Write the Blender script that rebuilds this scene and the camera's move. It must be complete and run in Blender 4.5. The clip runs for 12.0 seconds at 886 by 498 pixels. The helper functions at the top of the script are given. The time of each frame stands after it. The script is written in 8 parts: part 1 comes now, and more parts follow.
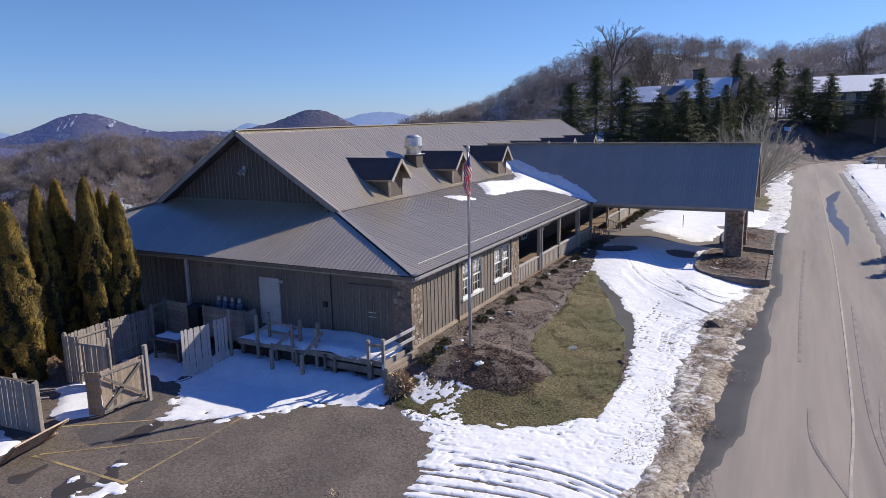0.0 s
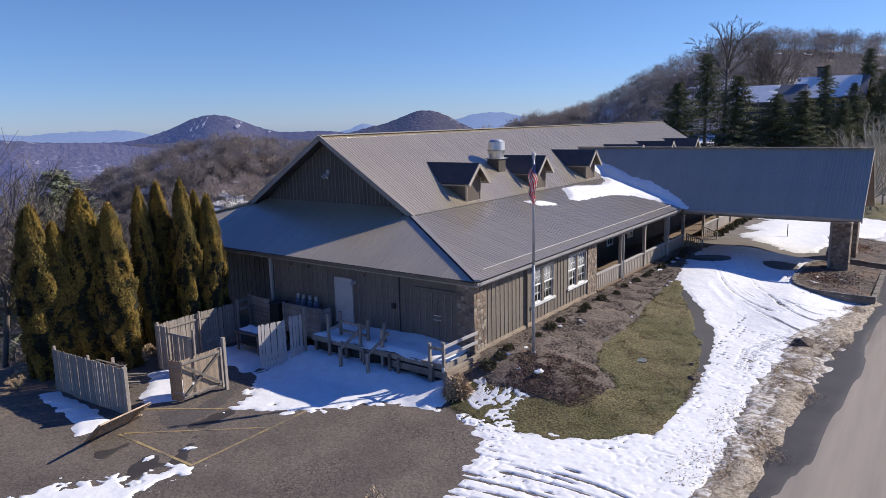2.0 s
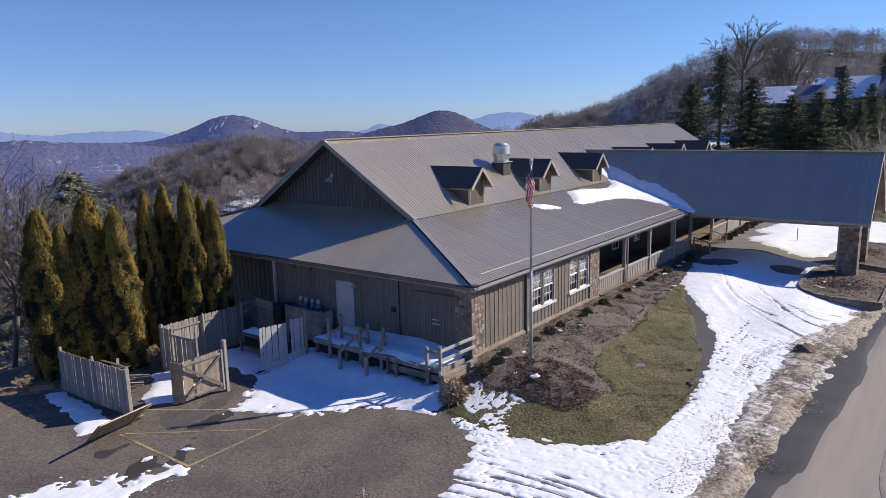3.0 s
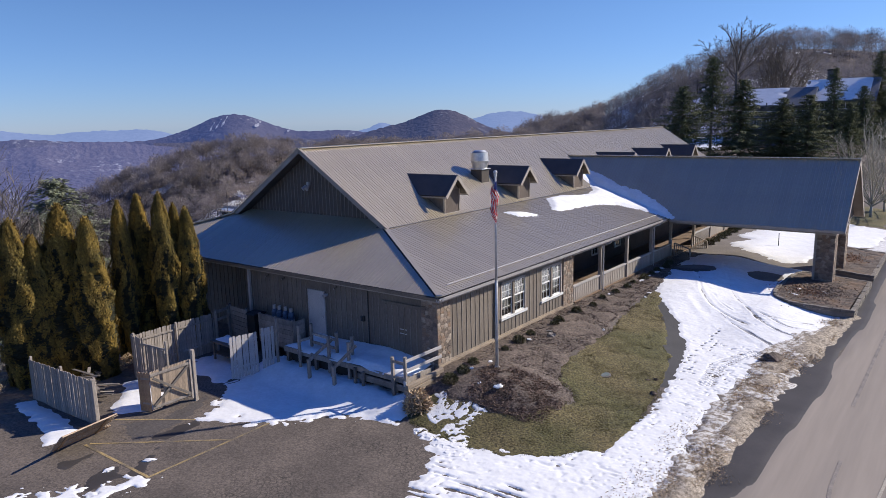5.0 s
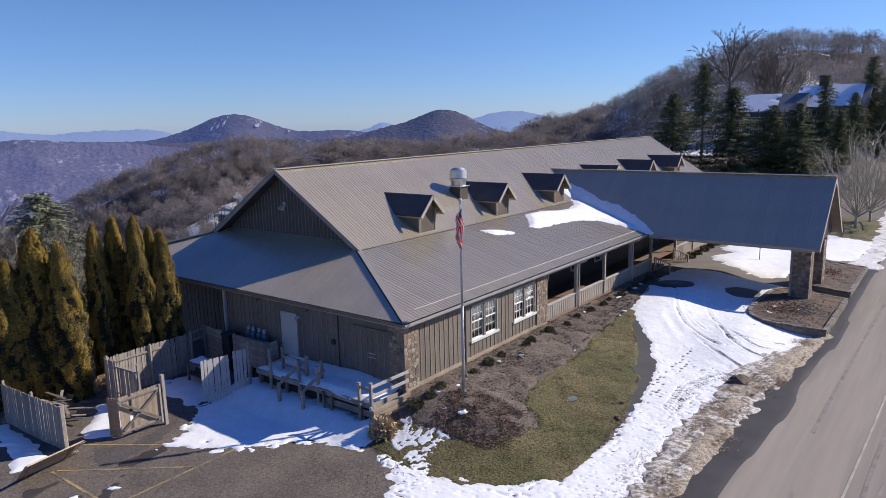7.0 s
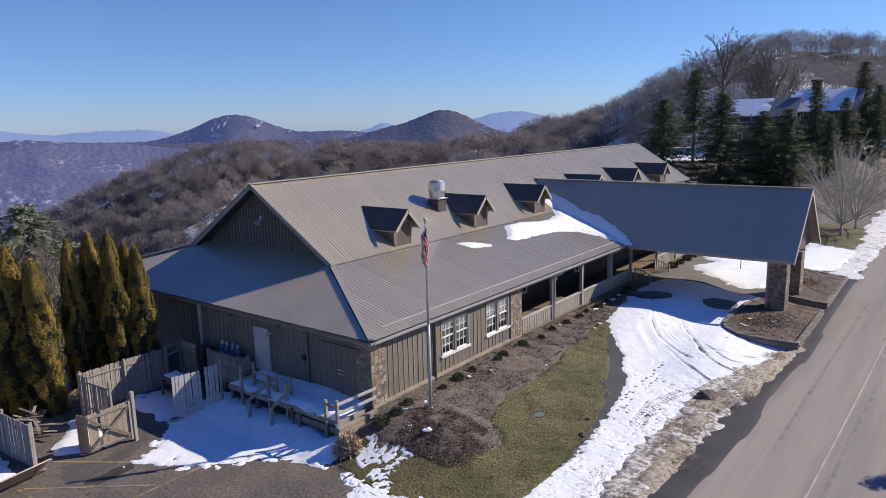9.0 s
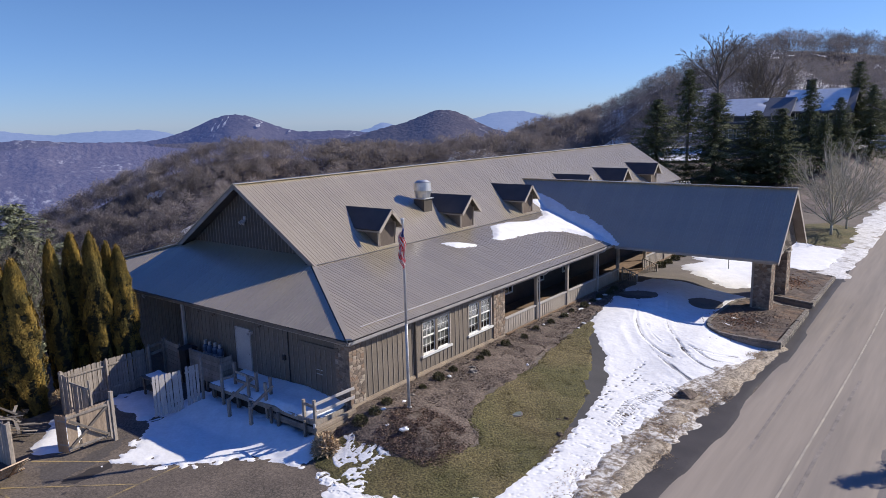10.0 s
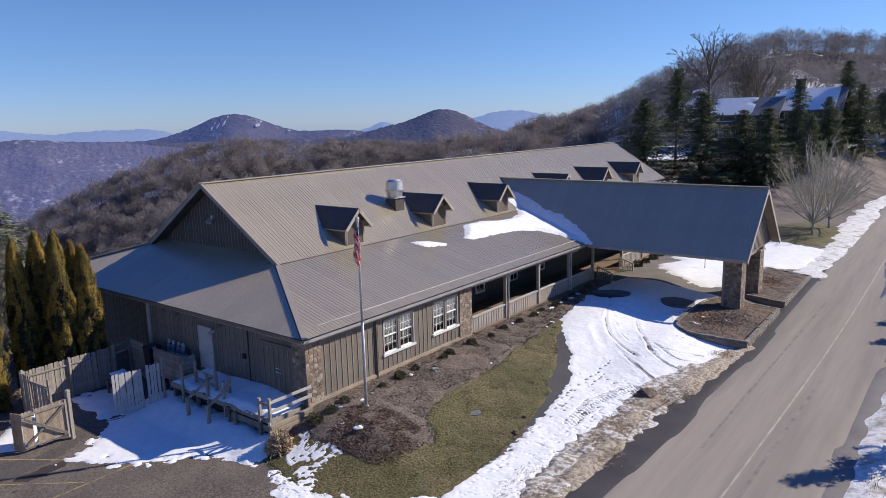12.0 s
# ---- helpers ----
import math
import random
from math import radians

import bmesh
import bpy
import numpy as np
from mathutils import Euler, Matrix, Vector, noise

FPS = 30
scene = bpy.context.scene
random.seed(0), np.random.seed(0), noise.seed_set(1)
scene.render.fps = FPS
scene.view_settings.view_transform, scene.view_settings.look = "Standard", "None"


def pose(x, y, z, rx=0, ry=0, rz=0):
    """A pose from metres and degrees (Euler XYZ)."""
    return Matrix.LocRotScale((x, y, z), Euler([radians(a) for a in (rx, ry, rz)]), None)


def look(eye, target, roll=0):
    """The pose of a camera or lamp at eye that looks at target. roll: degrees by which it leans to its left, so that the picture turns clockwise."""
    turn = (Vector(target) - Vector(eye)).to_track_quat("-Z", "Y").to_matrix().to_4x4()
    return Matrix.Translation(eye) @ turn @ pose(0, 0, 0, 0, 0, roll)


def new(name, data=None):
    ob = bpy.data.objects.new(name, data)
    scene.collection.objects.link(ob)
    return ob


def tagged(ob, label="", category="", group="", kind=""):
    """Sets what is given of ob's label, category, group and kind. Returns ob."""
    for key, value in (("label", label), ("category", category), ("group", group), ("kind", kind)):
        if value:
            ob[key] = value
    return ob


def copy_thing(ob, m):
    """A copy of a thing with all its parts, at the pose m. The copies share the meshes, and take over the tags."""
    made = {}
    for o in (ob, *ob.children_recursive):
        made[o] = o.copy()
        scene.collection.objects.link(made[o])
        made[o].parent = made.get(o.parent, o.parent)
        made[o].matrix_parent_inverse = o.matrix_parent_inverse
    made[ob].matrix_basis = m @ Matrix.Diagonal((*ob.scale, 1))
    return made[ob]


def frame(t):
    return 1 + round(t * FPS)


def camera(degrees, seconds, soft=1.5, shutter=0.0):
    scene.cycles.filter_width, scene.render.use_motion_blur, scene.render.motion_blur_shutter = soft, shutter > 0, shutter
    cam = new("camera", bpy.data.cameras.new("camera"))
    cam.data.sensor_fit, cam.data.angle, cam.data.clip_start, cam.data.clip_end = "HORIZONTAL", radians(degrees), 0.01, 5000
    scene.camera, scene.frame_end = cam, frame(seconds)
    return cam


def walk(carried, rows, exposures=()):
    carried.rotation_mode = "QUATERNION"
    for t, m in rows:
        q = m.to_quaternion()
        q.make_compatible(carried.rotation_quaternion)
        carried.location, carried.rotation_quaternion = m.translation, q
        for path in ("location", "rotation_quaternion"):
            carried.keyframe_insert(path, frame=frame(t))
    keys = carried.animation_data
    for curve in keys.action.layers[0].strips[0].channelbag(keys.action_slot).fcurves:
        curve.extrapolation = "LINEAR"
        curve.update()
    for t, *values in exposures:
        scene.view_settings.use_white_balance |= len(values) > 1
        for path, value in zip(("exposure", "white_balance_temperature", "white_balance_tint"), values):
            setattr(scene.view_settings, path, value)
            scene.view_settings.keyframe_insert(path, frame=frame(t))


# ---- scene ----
cam = camera(65.6, 12.0, soft=0.8)
METRES, EYE, TILT, LEAN, TURN = 11.1, 9.3, 0.0, 0.0, 27.1
ROWS = [
    (0.0, 0.0, 0.0, 0.0, -0.22, -10.77, 1.14),
    (0.5, 0.0483, -0.0043, 0.0023, 1.68, -10.73, 1.17),
    (1.0, 0.09, -0.0063, 0.0057, 3.67, -10.68, 1.22),
    (1.5, 0.1314, -0.008, 0.0136, 6.54, -10.61, 1.27),
    (2.0, 0.168, -0.0105, 0.0223, 8.86, -10.56, 1.31),
    (2.5, 0.2071, -0.0135, 0.0327, 10.18, -10.53, 1.33),
    (3.0, 0.2422, -0.0141, 0.0422, 10.26, -10.53, 1.33),
    (5.0, 0.3816, -0.0046, 0.0888, 10.36, -10.61, 1.33),
    (5.5, 0.4174, -0.001, 0.1198, 10.37, -10.62, 1.33),
    (6.0, 0.4517, 0.0018, 0.1467, 10.4, -10.61, 1.34),
    (6.5, 0.4866, 0.0062, 0.167, 10.41, -10.63, 1.35),
    (7.0, 0.52, 0.0109, 0.1946, 10.44, -10.64, 1.35),
    (9.0, 0.661, 0.0231, 0.2682, 10.52, -10.63, 1.39),
    (9.5, 0.7055, 0.0267, 0.2699, 10.52, -10.64, 1.41),
    (10.0, 0.7508, 0.0307, 0.2689, 10.53, -10.65, 1.42),
    (10.5, 0.7985, 0.036, 0.2666, 10.53, -10.67, 1.43),
    (11.0, 0.8403, 0.0424, 0.2652, 10.54, -10.68, 1.43),
    (11.5, 0.8845, 0.0491, 0.2642, 10.55, -10.69, 1.43),
    (12.0, 0.9264, 0.0587, 0.263, 10.55, -10.7, 1.43),
]
walk(cam, [(t, pose(0, 0, EYE, TILT, LEAN, TURN) @ pose(METRES * x, METRES * y, METRES * z, 90 + pitch, roll, yaw)) for t, x, y, z, yaw, pitch, roll in ROWS],
     exposures=[(0.0, 0.34, 5950, 14)])

# ---- light ----
SUN_DIR = Vector((0.92, 1.23, 1.0)).normalized()
world = bpy.data.worlds.new("sky_world")
scene.world = world
world.use_nodes = True
wn = world.node_tree
sky = wn.nodes.new("ShaderNodeTexSky")
sky.sky_type = "NISHITA"
sky.sun_disc = False
sky.sun_elevation = math.asin(SUN_DIR.z)
sky.sun_rotation = math.atan2(SUN_DIR.x, SUN_DIR.y)
sky.altitude = 1100
sky.air_density = 1.0
sky.dust_density = 0.1
sky.ozone_density = 5.0
clear = wn.nodes.new("ShaderNodeMix")
clear.data_type, clear.blend_type = "RGBA", "MULTIPLY"
clear.inputs[0].default_value = 1.0
# clear winter air: the blue deepens smoothly from the horizon to the zenith
heading = wn.nodes.new("ShaderNodeTexCoord")
split = wn.nodes.new("ShaderNodeSeparateXYZ")
wn.links.new(heading.outputs["Generated"], split.inputs[0])
height_ramp = wn.nodes.new("ShaderNodeMapRange")
height_ramp.interpolation_type = "SMOOTHSTEP"
height_ramp.inputs[1].default_value, height_ramp.inputs[2].default_value = 0.13, 0.95
wn.links.new(split.outputs[2], height_ramp.inputs[0])
air = wn.nodes.new("ShaderNodeMix")
air.data_type = "RGBA"
air.inputs[6].default_value = (1.0, 1.09, 1.28, 1)
air.inputs[7].default_value = (0.55, 1.06, 2.05, 1)
wn.links.new(height_ramp.outputs[0], air.inputs[0])
low_ramp = wn.nodes.new("ShaderNodeMapRange")
low_ramp.inputs[1].default_value, low_ramp.inputs[2].default_value = 0.0, 0.14
wn.links.new(split.outputs[2], low_ramp.inputs[0])
horizon = wn.nodes.new("ShaderNodeMix")
horizon.data_type = "RGBA"
horizon.inputs[6].default_value = (0.82, 0.96, 1.36, 1)
wn.links.new(low_ramp.outputs[0], horizon.inputs[0])
wn.links.new(air.outputs[2], horizon.inputs[7])
wn.links.new(horizon.outputs[2], clear.inputs[7])
wn.links.new(sky.outputs[0], clear.inputs[6])
wn.links.new(clear.outputs[2], wn.nodes["Background"].inputs[0])
wn.nodes["Background"].inputs[1].default_value = 0.067
sun_data = bpy.data.lights.new("sun", "SUN")
sun_data.energy = 5.2
sun_data.angle = radians(0.53)
sun_data.color = (1.0, 0.9, 0.715)
sun = new("sun", sun_data)
sun.matrix_world = look(SUN_DIR * 200, (0, 0, 0))


# ---- materials ----
def mat(name, base, rough=0.8, metal=0.0, alt=None, scale=2.0, fine=30.0, amount=0.5, bump=0.15, bump_dist=0.01,
        random_by=None, random_amount=0.25, spec=0.5, ramp=(0.35, 0.65), stretch=(1, 1, 1), coords="Object"):
    """Base colour, mixed to alt by a large noise, shaded by a fine one, with relief from both."""
    m = bpy.data.materials.new(name)
    m.use_nodes = True
    nt = m.node_tree
    n, l = nt.nodes, nt.links
    p = n["Principled BSDF"]
    p.inputs["Roughness"].default_value = rough
    p.inputs["Metallic"].default_value = metal
    p.inputs["Specular IOR Level"].default_value = spec
    tc = n.new("ShaderNodeTexCoord")
    mp = n.new("ShaderNodeMapping")
    mp.inputs["Scale"].default_value = stretch
    l.new(tc.outputs[coords], mp.inputs[0])
    big = n.new("ShaderNodeTexNoise")
    big.inputs["Scale"].default_value = scale
    big.inputs["Detail"].default_value = 5
    l.new(mp.outputs[0], big.inputs[0])
    small = n.new("ShaderNodeTexNoise")
    small.inputs["Scale"].default_value = fine
    small.inputs["Detail"].default_value = 4
    l.new(mp.outputs[0], small.inputs[0])
    cr = n.new("ShaderNodeMapRange")
    cr.inputs[1].default_value, cr.inputs[2].default_value = ramp
    l.new(big.outputs[0], cr.inputs[0])
    mix = n.new("ShaderNodeMix")
    mix.data_type = "RGBA"
    mix.inputs[6].default_value = (*base, 1)
    mix.inputs[7].default_value = (*(alt or [c * 0.7 for c in base]), 1)
    l.new(cr.outputs[0], mix.inputs[0])
    br = n.new("ShaderNodeMapRange")
    br.inputs[1].default_value, br.inputs[2].default_value = 0.25, 0.75
    br.inputs[3].default_value, br.inputs[4].default_value = 1 - amount * 0.6, 1 + amount * 0.6
    l.new(small.outputs[0], br.inputs[0])
    hsv = n.new("ShaderNodeHueSaturation")
    l.new(mix.outputs[2], hsv.inputs["Color"])
    value = br.outputs[0]
    if random_by:
        if random_by == "object":
            rnd = n.new("ShaderNodeObjectInfo").outputs["Random"]
        else:
            rnd = n.new("ShaderNodeNewGeometry").outputs["Random Per Island"]
        rr = n.new("ShaderNodeMapRange")
        rr.inputs[3].default_value, rr.inputs[4].default_value = 1 - random_amount, 1 + random_amount
        l.new(rnd, rr.inputs[0])
        mul = n.new("ShaderNodeMath")
        mul.operation = "MULTIPLY"
        l.new(rr.outputs[0], mul.inputs[0])
        l.new(value, mul.inputs[1])
        value = mul.outputs[0]
    l.new(value, hsv.inputs["Value"])
    l.new(hsv.outputs[0], p.inputs["Base Color"])
    if bump:
        bn = n.new("ShaderNodeBump")
        bn.inputs["Strength"].default_value = bump
        bn.inputs["Distance"].default_value = bump_dist
        l.new(small.outputs[0], bn.inputs["Height"])
        l.new(bn.outputs[0], p.inputs["Normal"])
    return m


def stone_mat(name, tones):
    """Each stone takes one of several tones by the object's random number."""
    m = mat(name, tones[0], rough=0.9, scale=3, fine=25, amount=0.6, bump=0.5, bump_dist=0.02)
    nt = m.node_tree
    n, l = nt.nodes, nt.links
    ramp = n.new("ShaderNodeValToRGB")
    ramp.color_ramp.interpolation = "CONSTANT"
    els = ramp.color_ramp.elements
    while len(els) < len(tones):
        els.new(0.5)
    for i, c in enumerate(tones):
        els[i].position = i / len(tones)
        els[i].color = (*c, 1)
    info = n.new("ShaderNodeObjectInfo")
    l.new(info.outputs["Random"], ramp.inputs[0])
    mix = next(x for x in n if x.bl_idname == "ShaderNodeMix")
    l.new(ramp.outputs[0], mix.inputs[6])
    mix.inputs[7].default_value = (0.16, 0.13, 0.1, 1)
    mix2 = next(x for x in n if x.bl_idname == "ShaderNodeMapRange")
    mix2.inputs[4].default_value = 0.5
    return m


def crack_mat(name, base, alt, crack, crack_scale=0.9, width=0.025, fine=60, depth=0.45, **kw):
    """A surface with a net of cracks, broken up by noise."""
    m = mat(name, base, alt=alt, fine=fine, **kw)
    nt = m.node_tree
    n, l = nt.nodes, nt.links
    p = n["Principled BSDF"]
    hsv = next(x for x in n if x.bl_idname == "ShaderNodeHueSaturation")
    tc = n.new("ShaderNodeTexCoord")
    wob = n.new("ShaderNodeTexNoise")
    wob.inputs["Scale"].default_value = 1.5
    l.new(tc.outputs["Object"], wob.inputs[0])
    add = n.new("ShaderNodeVectorMath")
    add.operation = "MULTIPLY_ADD"
    add.inputs[1].default_value = (0.5, 0.5, 0.5)
    l.new(wob.outputs["Color"], add.inputs[0])
    l.new(tc.outputs["Object"], add.inputs[2])
    vor = n.new("ShaderNodeTexVoronoi")
    vor.feature = "DISTANCE_TO_EDGE"
    vor.inputs["Scale"].default_value = crack_scale
    l.new(add.outputs[0], vor.inputs[0])
    mr = n.new("ShaderNodeMapRange")
    mr.inputs[1].default_value, mr.inputs[2].default_value = 0.0, width
    mr.inputs[3].default_value, mr.inputs[4].default_value = 1.0, 0.0
    l.new(vor.outputs[0], mr.inputs[0])
    patch = n.new("ShaderNodeTexNoise")
    patch.inputs["Scale"].default_value = 0.35
    l.new(tc.outputs["Object"], patch.inputs[0])
    pr = n.new("ShaderNodeMapRange")
    pr.inputs[1].default_value, pr.inputs[2].default_value = 0.46, 0.64
    pr.inputs[4].default_value = depth
    l.new(patch.outputs[0], pr.inputs[0])
    mu = n.new("ShaderNodeMath")
    mu.operation = "MULTIPLY"
    l.new(mr.outputs[0], mu.inputs[0])
    l.new(pr.outputs[0], mu.inputs[1])
    mix = n.new("ShaderNodeMix")
    mix.data_type = "RGBA"
    mix.inputs[7].default_value = (*crack, 1)
    l.new(mu.outputs[0], mix.inputs[0])
    l.new(hsv.outputs[0], mix.inputs[6])
    l.new(mix.outputs[2], p.inputs["Base Color"])
    return m


METAL_ROOF = mat("painted_roof_metal", (0.335, 0.275, 0.17), rough=0.34, metal=0.0, spec=0.9, alt=(0.293, 0.241, 0.152), scale=0.4, fine=6, amount=0.12, bump=0.03, random_by="object", random_amount=0.05)
DORMER_SHADE_METAL = mat("dormer_metal_shade", (0.05, 0.042, 0.036), rough=0.55, alt=(0.066, 0.056, 0.048), scale=1, fine=10, amount=0.2, bump=0.03)
ROOF_CAP = mat("roof_cap_metal", (0.12, 0.105, 0.095), rough=0.5, metal=0.2, scale=1, fine=10, amount=0.15, bump=0.03)
roof_bsdf = METAL_ROOF.node_tree.nodes["Principled BSDF"]
roof_bsdf.inputs["Coat Weight"].default_value = 0.9
roof_bsdf.inputs["Coat Roughness"].default_value = 0.22
roof_bsdf.inputs["Coat IOR"].default_value = 1.8
SIDING = mat("stained_siding", (0.176, 0.145, 0.113), rough=0.85, alt=(0.132, 0.108, 0.084), scale=1.2, fine=22, amount=0.4, bump=0.25, stretch=(1, 1, 0.25))
BATTEN = mat("stained_batten", (0.225, 0.188, 0.15), rough=0.85, alt=(0.165, 0.137, 0.108), scale=1.2, fine=22, amount=0.4, bump=0.2, random_by="object", random_amount=0.12)
# siding colour darkened for the gable's shade and the recesses between battens
GABLE_SHADE = mat("gable_siding_shade", (0.105, 0.085, 0.066), rough=0.85, alt=(0.08, 0.064, 0.05), scale=1.2, fine=22, amount=0.4, bump=0.25, stretch=(1, 1, 0.25))
TRIM = mat("tan_trim_paint", (0.34, 0.295, 0.245), rough=0.65, alt=(0.27, 0.23, 0.19), scale=1, fine=18, amount=0.2, bump=0.1)
WHITE = mat("white_paint", (0.66, 0.65, 0.62), rough=0.55, alt=(0.56, 0.55, 0.52), scale=1.5, fine=15, amount=0.15, bump=0.06)
PALE = mat("pale_grey_paint", (0.45, 0.42, 0.39), rough=0.6, alt=(0.38, 0.35, 0.33), scale=1.5, fine=15, amount=0.2, bump=0.08)
# near-black in place of shade, for the rooms and below the deck
DARK = mat("shade_black", (0.03, 0.028, 0.026), rough=0.9, scale=1, fine=8, amount=0.3, bump=0.05)
STONE = stone_mat("field_stone", [(0.25, 0.18, 0.125), (0.16, 0.12, 0.09), (0.31, 0.24, 0.175), (0.19, 0.145, 0.11), (0.36, 0.3, 0.235), (0.22, 0.14, 0.09), (0.125, 0.094, 0.072), (0.27, 0.205, 0.15)])
WALL_STONE = stone_mat("grey_wall_stone", [(0.2, 0.18, 0.152), (0.16, 0.143, 0.122), (0.25, 0.22, 0.185), (0.13, 0.117, 0.103)])
KERB = mat("kerb_stone_grey", (0.2, 0.172, 0.142), rough=0.9, alt=(0.13, 0.11, 0.092), scale=3, fine=22, amount=0.6, bump=0.5, bump_dist=0.03, random_by="object", random_amount=0.2)
LITTER = mat("orange_leaf_litter", (0.24, 0.12, 0.06), rough=0.9, alt=(0.22, 0.1, 0.045), scale=3, fine=12, amount=0.5, bump=0, random_by="island", random_amount=0.5)
# darkened for the shade inside the porch; also the vent curb's own tone
PORCH_WALL = mat("porch_shade_and_curb_dark", (0.075, 0.06, 0.048), rough=0.8, alt=(0.055, 0.045, 0.036), scale=1.2, fine=18, amount=0.4, bump=0.2)
DORMER_FACE = mat("dark_brown_boards", (0.115, 0.085, 0.065), rough=0.8, alt=(0.085, 0.064, 0.05), scale=1.5, fine=20, amount=0.4, bump=0.25, stretch=(1, 1, 0.25))
MORTAR = mat("mortar", (0.27, 0.21, 0.16), rough=0.95, fine=40, amount=0.5, bump=0.3)
PLINTH = mat("tan_plinth", (0.34, 0.27, 0.19), rough=0.9, alt=(0.24, 0.19, 0.14), scale=1.2, fine=20, amount=0.4, bump=0.3)
GREY_WOOD = mat("weathered_grey_wood", (0.325, 0.28, 0.235), rough=0.85, alt=(0.22, 0.187, 0.155), scale=2.5, fine=26, amount=0.5, bump=0.35, stretch=(1, 1, 0.2), random_by="object", random_amount=0.22)
GREY_WOOD_DARK = mat("wet_grey_wood", (0.17, 0.145, 0.12), rough=0.8, alt=(0.11, 0.095, 0.08), scale=2.5, fine=26, amount=0.5, bump=0.35, random_by="object", random_amount=0.2)
WARM_WOOD = mat("warm_weathered_wood", (0.36, 0.275, 0.195), rough=0.85, alt=(0.25, 0.19, 0.135), scale=2.5, fine=26, amount=0.5, bump=0.35, stretch=(1, 1, 0.2), random_by="object", random_amount=0.2)
DAMP = mat("damp_asphalt", (0.13, 0.112, 0.1), rough=0.7, alt=(0.17, 0.148, 0.13), scale=0.6, fine=25, amount=0.3, bump=0.1)
FRESH_WOOD = mat("brown_wood", (0.38, 0.25, 0.14), rough=0.8, alt=(0.27, 0.17, 0.1), scale=2.5, fine=26, amount=0.5, bump=0.3, random_by="object", random_amount=0.25)
STEEL = mat("galvanised_steel", (0.66, 0.64, 0.6), rough=0.48, metal=1.0, alt=(0.5, 0.5, 0.5), scale=3, fine=12, amount=0.2, bump=0.05)
POLE_METAL = mat("pole_aluminium", (0.5, 0.49, 0.48), rough=0.5, metal=0.25, scale=2, fine=14, amount=0.15, bump=0.02)
IRON = mat("dark_iron", (0.05, 0.05, 0.052), rough=0.6, metal=0.5, scale=3, fine=20, amount=0.3, bump=0.1)
GRASS = mat("winter_grass", (0.078, 0.07, 0.022), rough=0.95, alt=(0.115, 0.09, 0.036), scale=0.35, fine=11, amount=1.5, bump=0.9, bump_dist=0.05, ramp=(0.4, 0.62))
BLADE = mat("grass_blade", (0.1, 0.088, 0.026), rough=0.9, alt=(0.145, 0.112, 0.042), scale=0.35, fine=9, amount=0.4, bump=0, random_by="island", random_amount=0.2, ramp=(0.4, 0.62))
DEAD = mat("dead_groundcover", (0.2, 0.132, 0.09), rough=0.95, alt=(0.1, 0.066, 0.047), scale=2.5, fine=9, amount=0.6, bump=0, random_by="island", random_amount=0.55)
MULCH = mat("mulch", (0.09, 0.067, 0.05), rough=0.95, alt=(0.14, 0.106, 0.082), scale=0.8, fine=9, amount=1.1, bump=0.9, bump_dist=0.05)
CHIP = mat("mulch_chip", (0.23, 0.175, 0.135), rough=0.95, alt=(0.13, 0.098, 0.076), scale=2, fine=9, amount=0.5, bump=0, random_by="island", random_amount=0.5)
DARK_SOIL = mat("dark_bed_soil", (0.085, 0.062, 0.048), rough=0.95, alt=(0.14, 0.085, 0.05), scale=0.8, fine=10, amount=1.0, bump=0.9, bump_dist=0.05, ramp=(0.5, 0.7))
SNOW = mat("snow", (0.79, 0.78, 0.765), rough=0.6, alt=(0.72, 0.71, 0.69), scale=1.6, fine=7, amount=0.1, bump=0.2, bump_dist=0.05, spec=0.3)
DIRTY_SNOW = mat("dirty_snow", (0.58, 0.55, 0.5), rough=0.85, alt=(0.23, 0.185, 0.135), scale=4.5, fine=16, amount=0.6, bump=0.6, bump_dist=0.05, ramp=(0.42, 0.58))
OLD_SNOW = mat("old_snow", (0.64, 0.62, 0.59), rough=0.8, alt=(0.3, 0.265, 0.22), scale=1.3, fine=6, amount=0.45, bump=0.4, bump_dist=0.06, ramp=(0.5, 0.68))
BERM = mat("gritty_snow_bank", (0.41, 0.345, 0.26), rough=0.95, alt=(0.2, 0.16, 0.112), scale=7.0, fine=34, amount=1.2, bump=0.7, bump_dist=0.03, ramp=(0.4, 0.62))
ASPHALT = crack_mat("lot_asphalt", (0.132, 0.105, 0.083), (0.094, 0.075, 0.06), (0.02, 0.017, 0.014), crack_scale=5.0, width=0.085, depth=0.8, fine=13, rough=0.9, scale=0.5, amount=0.85, bump=0.5, bump_dist=0.02)
ROAD = mat("road_asphalt", (0.265, 0.222, 0.18), rough=0.9, alt=(0.195, 0.166, 0.139), scale=0.3, fine=2.2, amount=0.14, bump=0.1, stretch=(2.2, 0.12, 1))
WET = mat("wet_asphalt", (0.042, 0.036, 0.032), rough=0.6, alt=(0.058, 0.05, 0.045), scale=0.6, fine=25, amount=0.3, bump=0.08, spec=0.35)
DAMP_LOT = mat("damp_lot_asphalt", (0.085, 0.073, 0.066), rough=0.8, alt=(0.07, 0.06, 0.054), scale=0.8, fine=13, amount=0.7, bump=0.3)
PUDDLE = mat("puddle_water", (0.1, 0.088, 0.078), rough=0.32, alt=(0.08, 0.07, 0.062), scale=0.3, fine=3, amount=0.15, bump=0.02, spec=0.6)
DRIVE = mat("drive_asphalt", (0.06, 0.056, 0.054), rough=0.9, alt=(0.048, 0.045, 0.043), scale=0.8, fine=35, amount=0.3, bump=0.3)
